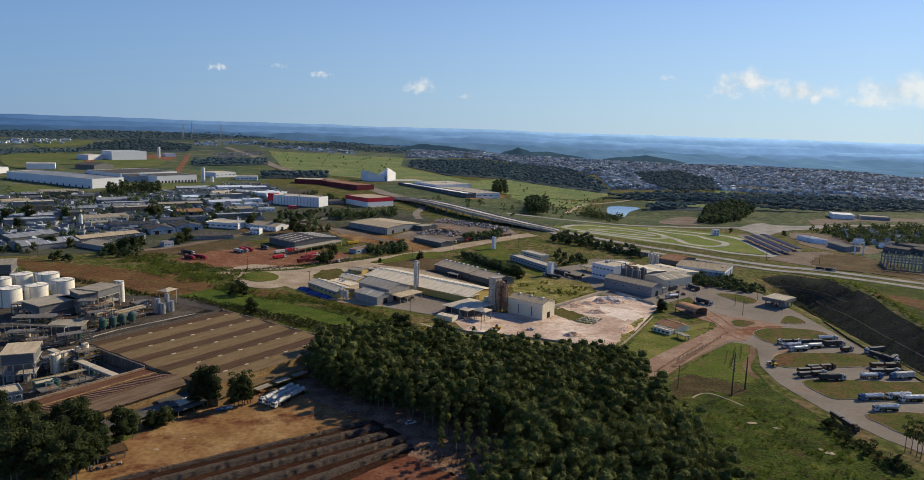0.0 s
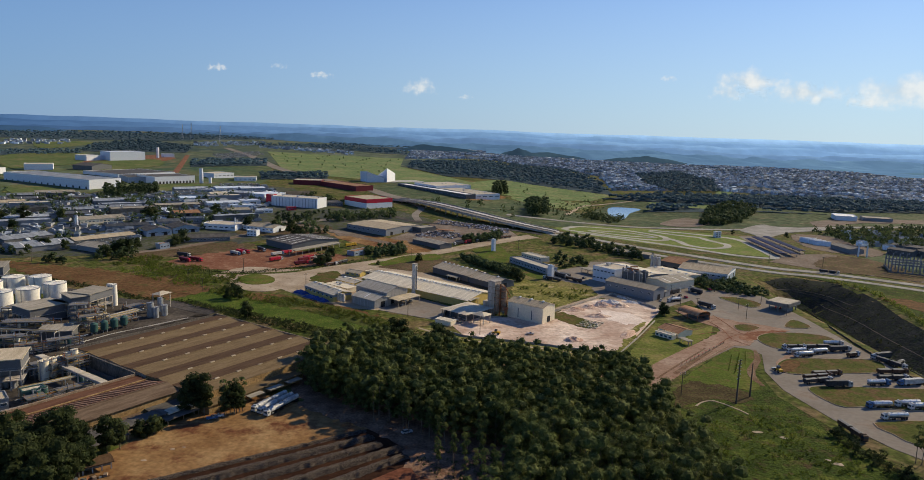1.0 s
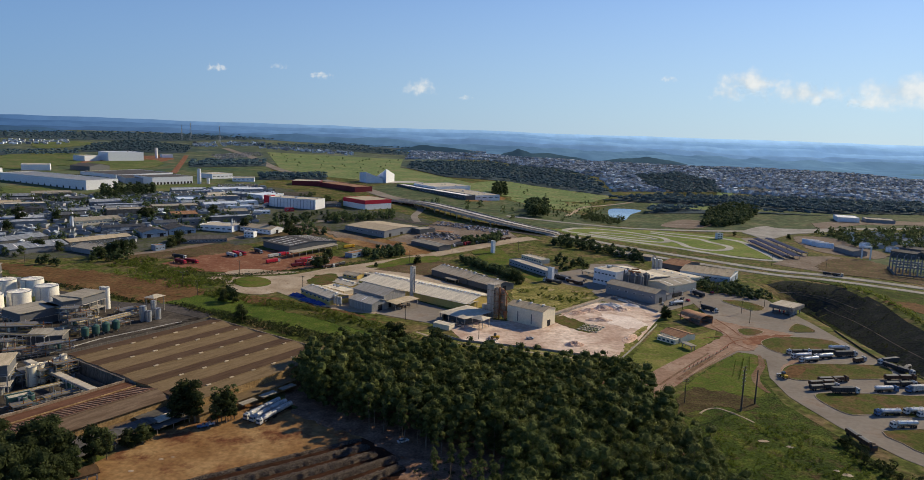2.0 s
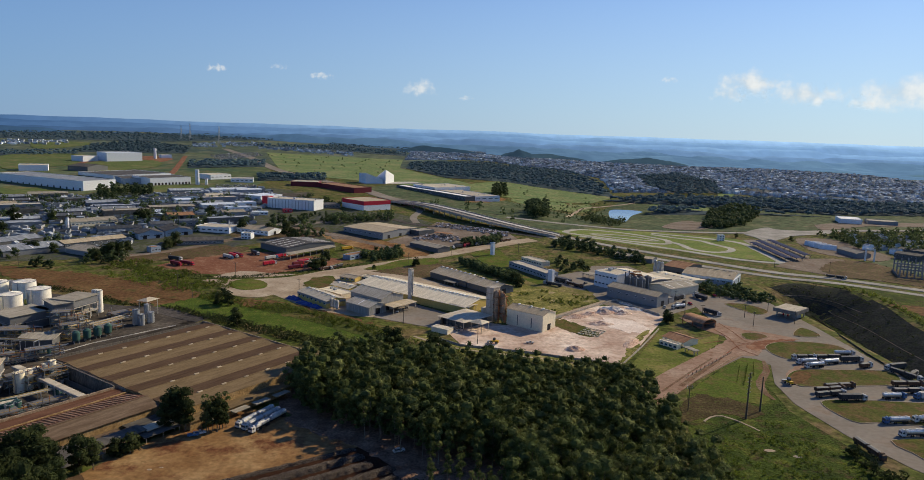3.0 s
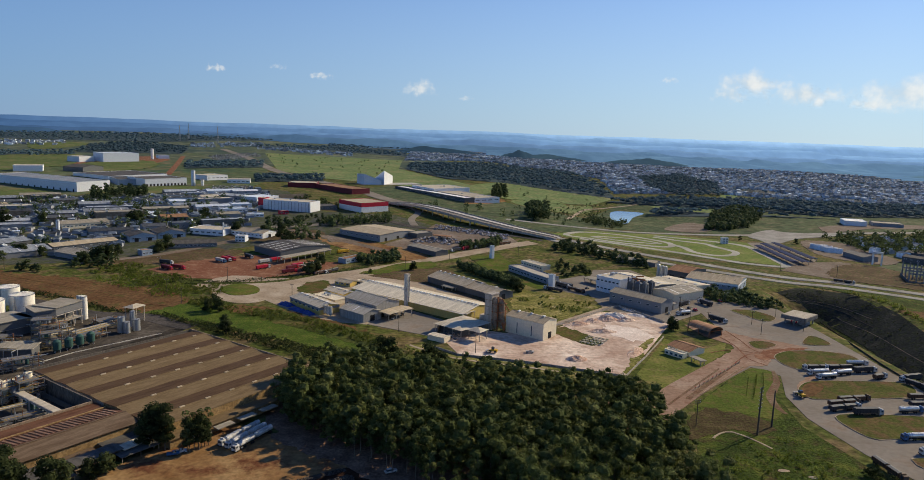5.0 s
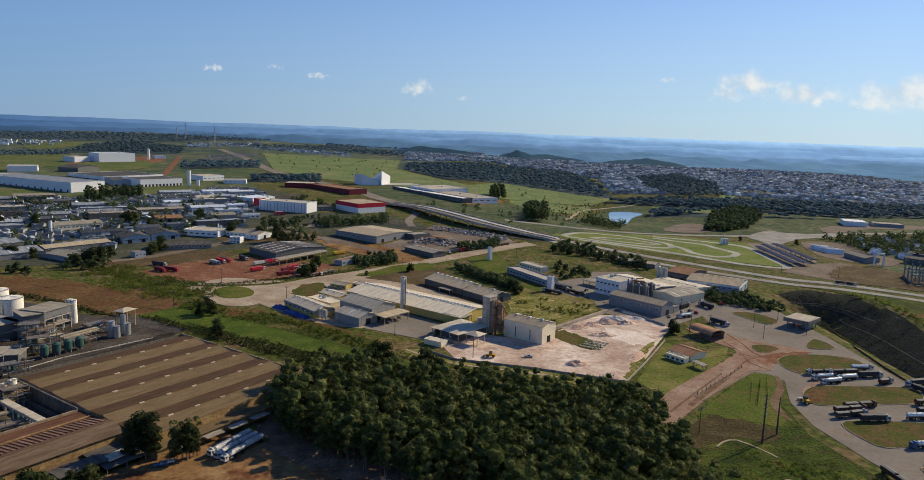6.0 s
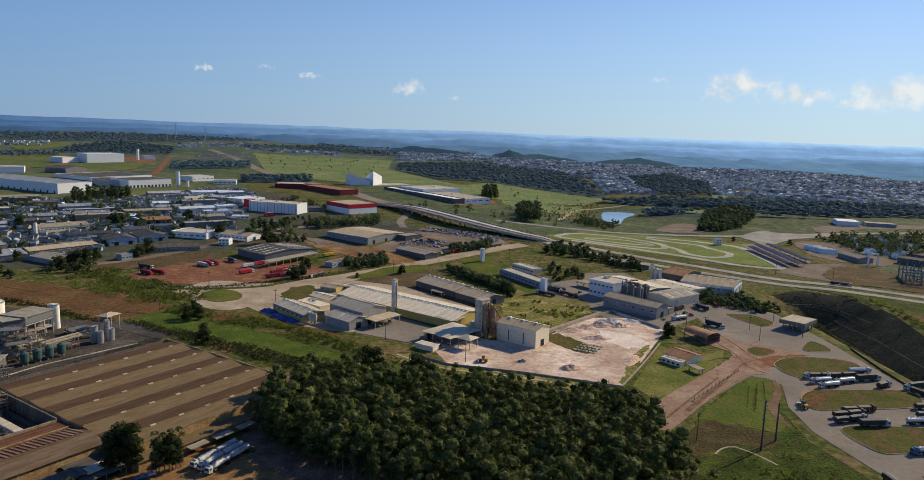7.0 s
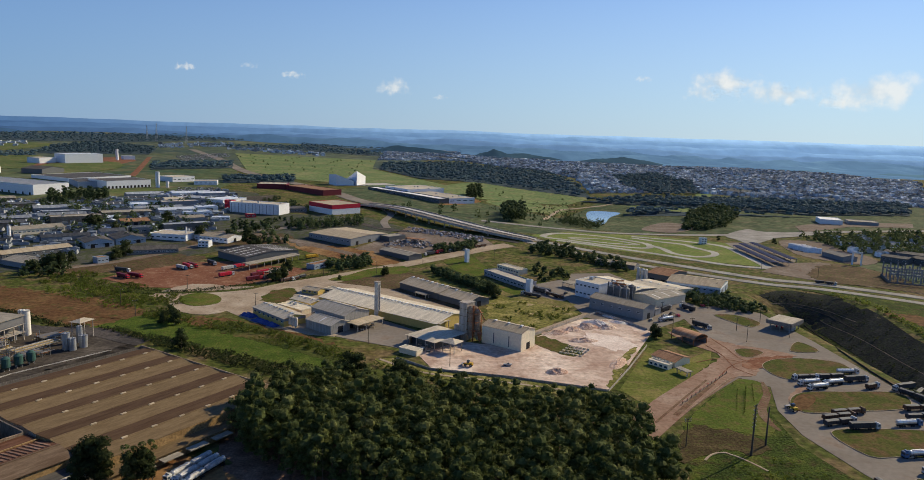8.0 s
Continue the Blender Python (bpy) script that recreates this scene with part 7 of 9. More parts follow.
flat("workshop", (-283.0, 1010.0), (-262.0, 1048.0), 30, 7, W_WHITE, E_WHITE, "pale hall behind the white block", units=2)
flat("workshop", (-253.3, 869.2), (-234.6, 874.5), 10, 4, W_WHITE, E_WHITE, "low white shop in front of the white block", windows=4)
flat("workshop", (-291.9, 892.0), (-266.3, 909.5), 14, 5, W_WHITE, E_WHITE, "white workshop near the white block", windows=6)
flat("workshop", (-222.0, 900.0), (-212.0, 905.0), 8, 4, RED, R_PALE, "small red kiosk beside the white block", windows=2)
area("yard", [(-262.0, 1060.0), (-226.0, 1085.0), (-245.0, 1160.0), (-284.0, 1126.0)], WORKSGROUND, 0.3, "paved yard behind the white block", category="yard")
area("yard", [(-146.9, 781.3), (-116.9, 720.6), (-53.1, 699.8), (-54.8, 720.8), (-117.1, 762.1)], DUSTY, 0.2, "bare earth track beside the depot", category="yard")
area("bare_patch", [(-150.8, 778.4), (-127.1, 743.9), (-85.0, 745.2), (-36.2, 707.3), (-26.9, 679.5), (-53.2, 670.5), (-96.0, 703.0), (-129.4, 733.1)], DIRT, 0.24, "bare red-brown earth beside the depot", round_=True, rag=4.0)
area("bare_patch", [(-185.0, 735.0), (-140.0, 760.0), (-155.0, 800.0), (-215.0, 790.0), (-240.0, 745.0)], BROWNPLOT, 0.22, "bare brown ground among the workshops", round_=True, rag=5.0)
area("bare_patch", [(-300.0, 600.0), (-240.0, 625.0), (-200.0, 680.0), (-235.0, 690.0), (-290.0, 640.0)], BROWNPLOT, 0.2, "brown earth and weeds below the workshops", round_=True, rag=5.0)
area("bare_patch", [(363.7, 696.0), (411.2, 731.7), (432.8, 691.5), (428.4, 629.8), (413.3, 606.9), (373.8, 630.3), (344.6, 643.7)], BROWNPLOT, 0.4, "churned reddish earth beside the motorway", round_=True, rag=5.0)
area("road", [(382.3, 937.4), (439.9, 1006.5), (452.9, 980.4), (512.4, 966.9), (495.3, 944.1), (438.6, 915.2), (383.1, 859.4), (378.2, 895.0)], ROADGREY, 0.45, "worn grey road junction by the paddock", round_=True)
strip("road", [(-52.9, 696.9), (-86.4, 725.2), (-145.0, 771.2), (-189.8, 792.3), (-225.8, 732.1), (-270.4, 655.8), (-315.2, 610.4)], 10, DUSTY, 0.25, "unpaved brown road")
strip("road", [(-110.6, 925.1), (-57.7, 848.1), (-13.6, 830.8), (50.2, 821.5), (97.2, 799.3)], 9, DARKASPH, 0.3, "dark asphalt slip road")
strip("road", [(-49.0, 849.8), (-56.8, 901.5), (-54.1, 988.4), (-81.8, 1060.8)], 9, ASPHALT, 0.35, "grey curved slip road")
strip("road", [(-512.7, 767.2), (-419.2, 740.7), (-339.0, 760.7), (-243.7, 790.6), (-157.5, 837.4), (-107.6, 899.6)], 12, ASPHALT, 0.25, "grey avenue of the industrial estate")
strip("motorway", [(-837.3, 2494.0), (-618.9, 2076.9), (-447.8, 1693.8), (-331.8, 1494.4), (-185.7, 1276.2), (-117.1, 1139.4), (-74.2, 1082.8)], 26, ASPHALT, 0.7, "grey motorway running into the distance")
flat("hall", (585.3, 1077.3), (613.9, 1067.3), 40, 7, W_WHITE, R_WHITE, "white roofed hall beside the highway")
flat("hall", (628.7, 1077.2), (666.4, 1063.1), 30, 5, W_GREY, R_GREY, "low grey hall beside the highway")
gable("warehouse", (423.8, 784.5), (426.3, 749.6), 16, 5, 2, W_GREY, R_GREY, "long grey shed with a pitched roof")
for k, p in enumerate(((421.7, 832.8), (422.9, 823.6), (424.1, 814.7), (425.3, 806.1))):
    g = anchor("tent", pose(p[0], p[1], land(*p), 0, 0, -30), "white arched tent hall", "tent", "arched tents")
    bm = prism([(-6 + 12 * t / 10, 5.5 * math.sin(math.pi * t / 10)) for t in range(11)], -9, 9)
    part("canvas", bm, R_WHITE, g)
    part("gable_sheet", prism([(-5.6, 0), (5.6, 0), (0, 5)], 9.0, 9.15), W_WHITE, g)
PITBLUE = roofing("pit_roof", (0.012, 0.020, 0.062), (0.028, 0.040, 0.105))
for a, b in (((495.1, 788.9), (520.4, 761.9)), ((471.3, 757.3), (486.5, 737.9)), ((497.9, 750.7), (511.1, 717.8))):
    gable("depot", a, b, 20, 6, 1.4, W_DARK, R_DARK, "dark depot with a weathered grey roof", windows=4)
canopy("grandstand", (340.8, 817.7), (334.5, 715.7), 7, 4, PITBLUE, "long dark blue pit shelter", 0.5, 9, group="pit shelters")
canopy("grandstand", (355.0, 834.9), (346.6, 717.8), 7, 4, PITBLUE, "second long dark blue pit shelter", 0.5, 9, group="pit shelters")
canopy("grandstand", (371.4, 843.0), (365.4, 739.0), 7, 4, PITBLUE, "third long dark blue pit shelter", 0.5, 9, group="pit shelters")
flat("control_tower", (315.5, 847.5), (322.7, 849.0), 5, 7, W_WHITE, R_PALE, "small white race control tower", "tower", windows=2, floors=3)
area("yard", [(309.9, 684.9), (356.6, 733.8), (398.5, 741.1), (430.2, 718.0), (411.1, 655.4), (467.7, 623.1), (433.3, 575.4), (391.2, 622.4), (347.5, 642.9)], DUSTY, 0.25, "bare brown earth beside the motorway", category="yard")
area("yard", [(351.1, 865.4), (391.8, 873.1), (376.4, 748.4), (349.0, 704.5), (322.3, 696.7)], ASPHALT, 0.2, "paved paddock of the kart circuit", category="yard")


def skeleton_frame(A, B, depth, h, nx_, ny_):
    m, L = along(A, B)
    g = anchor("building_frame", m, "unfinished concrete building frame", "building frame")
    for i in range(nx_):
        for j in range(ny_):
            x, y = L * i / (nx_ - 1), depth * j / (ny_ - 1)
            part("column", box(x - 0.5, y - 0.5, -1, x + 0.5, y + 0.5, h), W_GREY, g)
    for j in range(ny_):
        y = depth * j / (ny_ - 1)
        part("beam", box(0, y - 0.4, h * 0.55, L, y + 0.4, h * 0.65), W_GREY, g)
    part("low_wall", box(-1, -2, -1, L + 1, -1.6, 1.4), W_DARK, g)
    part("side_wall", box(-1.4, -2, -1, -1.0, depth, 3), W_DARK, g)


skeleton_frame((407.9, 646.5), (445.4, 630.3), 34, 14, 8, 3)
g = anchor("gantry", pose(*(430.0, 731.9), 0.4, 0, 0, -20), "white steel portal gantry", "gantry")
for x in (-4, 4):
    part("leg", box(x - 0.7, -0.7, -1, x + 0.7, 0.7, 13), W_WHITE, g)
part("crossbeam", box(-4.7, -0.7, 11.5, 4.7, 0.7, 13.2), W_WHITE, g)


# ---- viaduct ----
def viaduct():
    pts = [(-103.3, 1077.3), (-51.8, 1008.5), (-16.0, 937.2), (15.4, 885.9), (51.5, 850.6), (86.2, 830.1), (117.0, 818.5)]
    line = curve(pts, 10)
    n = len(line)
    g = anchor("viaduct", pose(0, 0, 0), "long concrete road viaduct on piers", "bridge")

    def top(i):
        s = i / (n - 1)
        return 0.6 + 8.0 * math.sin(math.pi * min(1, max(0, s))) ** 0.8

    def deck(o0, o1, z0, z1):
        vs, fs = [], []
        for i, (x, y) in enumerate(line):
            a, b = line[max(i - 1, 0)], line[min(i + 1, n - 1)]
            d = Vector((b[0] - a[0], b[1] - a[1], 0)).normalized()
            z = land(x, y) + top(i)
            for o, dz in ((o0, z0), (o0, z1), (o1, z1), (o1, z0)):
                vs.append((x + d.y * o, y - d.x * o, z + dz))
            if i:
                k = 4 * (i - 1)
                fs += [(k + j, k + (j + 1) % 4, k + 4 + (j + 1) % 4, k + 4 + j) for j in range(4)]
        return vs, fs

    for nm, o0, o1, z0, z1, mm in (("deck", -13, 13, -1.6, 0, W_CONC), ("carriageway", -12, -1, 0, 0.08, CONCRETE), ("carriageway", 1, 12, 0, 0.08, ASPHALT), ("parapet", 12.4, 13, 0, 1.1, W_CONC), ("parapet", -13, -12.4, 0, 1.1, W_CONC), ("median", -0.4, 0.4, 0, 0.9, W_CONC)):
        vs, fs = deck(o0, o1, z0, z1)
        mesh(nm, vs, fs, mm, g)
    for i in range(4, n - 3, 3):
        x, y = line[i]
        d = Vector((line[i + 1][0] - x, line[i + 1][1] - y, 0)).normalized()
        for o in (-8, 0, 8):
            px, py = x + d.y * o, y - d.x * o
            part("pier", cyl((px, py, land(x, y) - 1), (px, py, land(x, y) + top(i) - 1.6), 0.8, n=10), W_CONC, g)
        bm = box(-0.8, -12, -0.9, 0.8, 12, 0)
        ob = part("crosshead", bm, W_CONC, g)
        ob.matrix_basis = pose(x, y, land(x, y) + top(i) - 1.55, 0, 0, math.degrees(math.atan2(d.y, d.x)))


viaduct()


# ---- masts and poles ----
def mast(A, h, label):
    g = anchor("lattice_mast", pose(A[0], A[1], land(*A)), label, "mast", "lattice masts")
    w = h * 0.045
    for sx in (-1, 1):
        for sy in (-1, 1):
            part("leg", cyl((sx * w, sy * w, 0), (sx * w * 0.25, sy * w * 0.25, h), 0.5, 0.3, 5), STEEL, g)
    for k in range(8):
        z0, z1 = h * k / 8, h * (k + 1) / 8
        r0, r1 = w * (1 - 0.75 * k / 8), w * (1 - 0.75 * (k + 1) / 8)
        part("brace", cyl((-r0, -r0, z0), (r1, -r1, z1), 0.25, n=4), STEEL, g)
        part("brace", cyl((r0, -r0, z0), (-r1, -r1, z1), 0.25, n=4), STEEL, g)


mast((-1139.3, 2958.1), 71.3, "tall lattice radio mast")
mast((-1161.8, 2920.9), 63.2, "slim lattice radio mast")
mast((-978.4, 2844.2), 68.7, "lattice mast beside the motorway")


def line_pole(A, h, label, arms=3, turn=0.0):
    """Power pole: tapered shaft, cross arms with insulators."""
    g = anchor("power_pole", pose(A[0], A[1], land(*A), 0, 0, turn), label, "power pole", "power poles")
    part("shaft", cyl((0, 0, -1), (0, 0, h), 0.42 if h > 14 else 0.2, 0.22 if h > 14 else 0.13, 9), POLEM, g)
    for k in range(arms):
        z = h - 0.6 - k * (1.7 if h > 14 else 0.9)
        arm = part("cross_arm", box(-1.5, -0.1, z, 1.5, 0.1, z + 0.2), POLEM, g)
        for x in (-1.35, 1.35):
            part("insulator", cyl((x, 0, z + 0.2), (x, 0, z + 0.65), 0.13, n=6), STEEL, arm)
    return g


line_pole((130.4, 309.7), 21, "tall dark power pole with cross arms", 6, 40)
line_pole((140.3, 318.6), 16.5, "tall dark tapered power pole", 0, 40)
line_pole((107.3, 316.8), 12, "wooden power pole at the edge of the wood", 2, 20)
for p in ((15.2, 405.8), (-30.4, 441.5), (-201.2, 516.2), (-180.3, 489.5), (-175.0, 565.5), (-112.3, 514.2), (-84.3, 619.9), (-4.5, 677.6), (-42.5, 635.7), (-354.8, 575.5), (-240.3, 594.3), (159.5, 486.1), (161.7, 515.2), (195.9, 459.9), (224.9, 504.6), (-87.6, 932.3), (113.4, 766.5), (62.1, 703.9), (305.4, 674.7), (351.0, 660.7)):
    line_pole(p, 10.5, "wooden street pole with a cross arm", 1, 35)
for p in ((229.6, 588.9), (203.6, 540.5), (228.2, 471.3), (169.6, 480.6), (200.1, 484.3)):
    line_pole(p, 9, "thin lighting pole in the lorry park", 1, 10)


# ---- lorries and cars ----
def wheel(x, y, r, parent, rim=True):
    w = part("wheel", cyl((x, y - 0.16, r), (x, y + 0.16, r), r, n=10), RUBBER, parent)
    if rim:
        part("rim", cyl((x, y - 0.18, r), (x, y + 0.18, r), r * 0.5, n=10), STEEL, w)


def cab(g, x, paint):
    """Flat-fronted cab whose nose is at x, facing +x."""
    bm = prism([(-1.25, 0.55), (1.25, 0.55), (1.25, 2.6), (1.05, 3.1), (-1.05, 3.1), (-1.25, 2.6)], x - 2.3, x)
    c = part("cab", bm, paint, g)
    part("windscreen", box(x - 0.02, -1.1, 1.75, x + 0.03, 1.1, 2.65, 0.02), GLASS, c)
    for s in (-1, 1):
        part("side_window", box(x - 1.5, s * 1.25 - 0.02, 1.8, x - 0.4, s * 1.25 + 0.02, 2.6), GLASS, c)
    part("bumper", box(x - 0.1, -1.25, 0.35, x + 0.12, 1.25, 0.7, 0.04), BLACK, g)
    part("deflector", prism([(-1.0, 3.1), (1.0, 3.1), (0.9, 3.6), (-0.9, 3.6)], x - 2.0, x - 1.2), paint, g)


def lorry(kind, paint, body, label):
    """kind: tanker, semi, train (two bodies), rigid. Returns the model, nose towards +x, standing at 0."""
    g = anchor("lorry", pose(0, 0, 0), label, "lorry", "parked lorries")
    L = {"tanker": 14.0, "semi": 15.5, "train": 19.0, "rigid": 10.0, "tanktrain": 24.0}[kind]
    x1, x0 = L / 2, -L / 2
    part("chassis", box(x0 + 0.2, -0.5, 0.75, x1 - 0.5, 0.5, 1.05), BLACK, g)
    cab(g, x1, paint)
    part("fuel_tank", box(x1 - 4.6, 0.8, 0.55, x1 - 3.4, 1.25, 1.05, 0.08), STEEL, g)
    bodies = [(x0, x1 - 3.0)] if kind in ("tanker", "semi", "rigid") else [(x0, -1.4), (-0.6, x1 - 3.0)]
    for a, b in bodies:
        if kind in ("tanker", "tanktrain"):
            bm = bmesh.new()
            b_cyl(bm, (a + 0.4, 0, 2.35), (b - 0.4, 0, 2.35), 1.18, n=18)
            b_cyl(bm, (a, 0, 2.35), (a + 0.4, 0, 2.35), 0.75, 1.18, 18)
            b_cyl(bm, (b - 0.4, 0, 2.35), (b, 0, 2.35), 1.18, 0.75, 18)
            t = part("tank", bm, body, g, smooth=False)
            part("catwalk", box(a + 1, -0.3, 3.5, b - 1, 0.3, 3.62), STEEL, t)
            for k in range(3):
                x = a + (b - a) * (k + 0.6) / 3.2
                part("hatch", cyl((x, 0, 3.55), (x, 0, 3.8), 0.35, n=10), STEEL, t)
                part("band", cyl((x + 0.8, 0, 2.35), (x + 0.95, 0, 2.35), 1.21, n=18), STEEL, t)
        else:
            t = part("trailer_body", box(a, -1.28, 1.1, b, 1.28, 3.0 if kind != "semi" else 3.8, 0.06), body, g)
            if kind != "semi":
                part("load_cover", prism([(-1.15, 3.02), (1.15, 3.02), (0.0, 3.35)], a + 0.25, b - 0.25), TARPGREY, t)
            n = int((b - a) / 1.6)
            for k in range(n):
                x = a + (b - a) * (k + 0.5) / n
                part("side_post", box(x - 0.06, -1.33, 1.1, x + 0.06, -1.27, 2.95), BLACK, t)
    ax = [x1 - 1.3, x1 - 4.9, x1 - 6.1] + [x0 + d for d in (1.4, 2.7)]
    if kind in ("train", "tanktrain"):
        ax += [0.9, 2.1]
    elif kind != "rigid":
        ax += [x0 + 4.0]
    for x in ax:
        for s in (-1, 1):
            wheel(x, s * 1.05, 0.52, g, False)
    return g


TARPGREY = plain("grey_tarp", (0.20, 0.20, 0.19), 0.8)
P_WHITE = mat("white_paint", (0.36, 0.34, 0.31), (0.58, 0.58, 0.57), 0.5, 0.45, 0, 6, local=True, grain=0.2)
P_BROWN = plain("brown_paint", (0.10, 0.055, 0.035), 0.6)
P_DARK = plain("dark_paint", (0.045, 0.047, 0.052), 0.55)
P_SILVER = plain("polished_tank", (0.62, 0.63, 0.64), 0.3, metal=0.7)
P_BLUE = plain("blue_paint", (0.05, 0.13, 0.26), 0.45)
MODELS = {
    "dark_train": lorry("train", P_WHITE, P_DARK, "white cab lorry with two dark tipper trailers"),
    "brown_train": lorry("train", P_BROWN, P_BROWN, "brown lorry with two grain trailers"),
    "silver_tanker": lorry("tanker", P_WHITE, P_SILVER, "tank lorry with a polished silver tank"),
    "blue_tanker": lorry("tanker", P_BLUE, P_SILVER, "blue tank lorry with a grey tank"),
    "white_train": lorry("tanktrain", P_WHITE, P_WHITE, "tank lorry with two long white tanks"),
    "red_semi": lorry("semi", P_WHITE, RED, "white cab lorry with a red box trailer"),
    "dark_red_semi": lorry("semi", RED, DARKRED, "red lorry with a dark red box trailer"),
    "white_semi": lorry("semi", P_BLUE, P_WHITE, "blue cab lorry with a white box trailer"),
    "dark_semi": lorry("semi", P_WHITE, P_DARK, "white cab lorry with a dark box trailer"),
    "rigid": lorry("rigid", P_WHITE, P_BROWN, "short white lorry with a brown open body"),
    "yellow": lorry("semi", ORANGEM, ORANGEM, "plain yellow box lorry"),
}
used = set()
SCALE = 0.88


def park(model, front, back, z=0.2):
    """Stands a lorry with its nose at front, pointing away from back."""
    d = Vector((front[0] - back[0], front[1] - back[1])).normalized()
    L = {"dark_train": 19, "brown_train": 19, "white_train": 24, "silver_tanker": 14, "blue_tanker": 14, "rigid": 10}.get(model, 15.5)
    L *= SCALE
    c = Vector(front) - d * L / 2
    m = pose(c.x, c.y, land(c.x, c.y) + z, 0, 0, math.degrees(math.atan2(d.y, d.x)))
    MODELS[model].scale = (SCALE, SCALE, SCALE)
    if model in used:
        return copy_thing(MODELS[model], m)
    used.add(model)
    MODELS[model].matrix_basis = m @ Matrix.Scale(SCALE, 4)
    return MODELS[model]


for model, f, b in (
    ("dark_train", (190.8, 395.0), (218.0, 398.8)), ("dark_train", (202.6, 396.1), (218.0, 398.8)), ("silver_tanker", (189.7, 387.1), (214.9, 392.8)), ("silver_tanker", (202.4, 387.2), (213.7, 390.5)), ("silver_tanker", (191.2, 380.8), (211.9, 387.0)),
    ("silver_tanker", (231.7, 406.0), (218.5, 404.7)), ("dark_semi", (230.3, 395.4), (217.1, 393.0)), ("rigid", (230.2, 386.6), (220.5, 382.4)),
    ("dark_train", (243.4, 364.3), (235.8, 380.7)), ("dark_semi", (275.6, 415.5), (248.7, 390.9)), ("dark_semi", (235.0, 381.7), (244.2, 384.7)),
    ("brown_train", (194.4, 348.0), (176.9, 343.8)), ("dark_train", (191.5, 342.5), (173.9, 337.5)), ("brown_train", (202.1, 353.2), (185.4, 349.9)), ("dark_semi", (198.2, 336.2), (184.1, 335.0)),
    ("brown_train", (240.0, 358.3), (220.5, 356.6)), ("dark_train", (234.0, 348.7), (213.8, 346.1)), ("blue_tanker", (219.7, 340.5), (204.6, 338.4)), ("white_semi", (224.0, 340.0), (238.3, 342.9)),
    ("blue_tanker", (190.4, 309.3), (202.5, 310.9)), ("silver_tanker", (205.0, 311.8), (218.8, 313.6)), ("silver_tanker", (209.2, 308.6), (225.7, 311.3)), ("silver_tanker", (189.4, 296.2), (202.1, 297.7)),
    ("brown_train", (168.3, 272.1), (166.2, 291.2)), ("dark_semi", (183.4, 484.0), (173.4, 500.1)),
    ("dark_semi", (92.6, 573.9), (81.8, 586.9)), ("brown_train", (101.5, 558.9), (90.5, 573.6)), ("dark_semi", (175.1, 536.7), (160.7, 522.8)), ("brown_train", (-113.5, 593.0), (-95.5, 612.4)),
    ("white_train", (-83.1, 283.2), (-72.3, 305.4)), ("white_train", (-80.1, 281.5), (-69.5, 302.7)), ("white_train", (-76.7, 279.2), (-67.1, 300.0)),
    ("red_semi", (-156.0, 616.8), (-169.0, 600.4)), ("white_semi", (-162.0, 643.0), (-174.4, 625.5)), ("dark_red_semi", (-220.9, 597.5), (-240.6, 605.5)), ("dark_red_semi", (-229.6, 593.3), (-254.1, 609.1)),
    ("dark_semi", (-238.9, 617.5), (-257.3, 623.4)), ("white_semi", (-198.6, 630.5), (-218.5, 645.8)), ("red_semi", (-196.3, 637.1), (-217.1, 655.5)), ("dark_red_semi", (-193.5, 640.7), (-213.8, 659.1)),
    ("dark_semi", (-181.7, 652.1), (-194.0, 665.5)), ("red_semi", (-155.6, 653.4), (-167.9, 635.8)), ("dark_red_semi", (-132.8, 620.6), (-144.4, 601.7)), ("red_semi", (-129.4, 630.1), (-142.9, 613.2)), ("dark_red_semi", (-130.3, 603.9), (-142.8, 591.0)),
    ("dark_train", (-106.0, 599.6), (-96.4, 617.9)), ("yellow", (-102.4, 698.3), (-115.1, 684.2)),
    ("dark_semi", (-3.7, 713.4), (6.2, 724.2)), ("dark_red_semi", (7.4, 724.4), (18.9, 735.8)), ("dark_semi", (20.1, 732.9), (31.9, 744.8)), ("dark_semi", (33.2, 745.1), (45.4, 757.8)), ("brown_train", (46.7, 758.1), (60.8, 772.1)),
    ("dark_train", (72.2, 570.9), (86.9, 559.1)), ("dark_semi", (85.6, 585.0), (95.6, 574.3)), ("dark_train", (82.9, 592.1), (96.4, 579.2)),
    ("dark_train", (350.5, 629.6), (329.7, 643.0)), ("silver_tanker", (155.4, 501.4), (165.7, 506.4)), ("dark_semi", (183.8, 542.0), (187.4, 534.3)),
):
    park(model, f, b)


def car_parts():
    bm = bmesh.new()
    for prof, w in (([(-2.1, 0.3), (2.1, 0.3), (2.1, 0.8), (1.4, 0.9), (-1.9, 0.95), (-2.1, 0.8)], 0.85), ([(-1.7, 0.9), (1.2, 0.9), (0.5, 1.45), (-1.2, 1.45)], 0.74)):
        a = [bm.verts.new((x, -w, z)) for x, z in prof]
        b = [bm.verts.new((x, w, z)) for x, z in prof]
        bm.faces.new(a)
        bm.faces.new(b[::-1])
        for i in range(len(a)):
            bm.faces.new((a[i], b[i], b[(i + 1) % len(a)], a[(i + 1) % len(a)]))
    bm.verts.index_update()
    out = [tuple(v.co) for v in bm.verts], [tuple(v.index for v in f.verts) for f in bm.faces]
    bm.free()
    return out


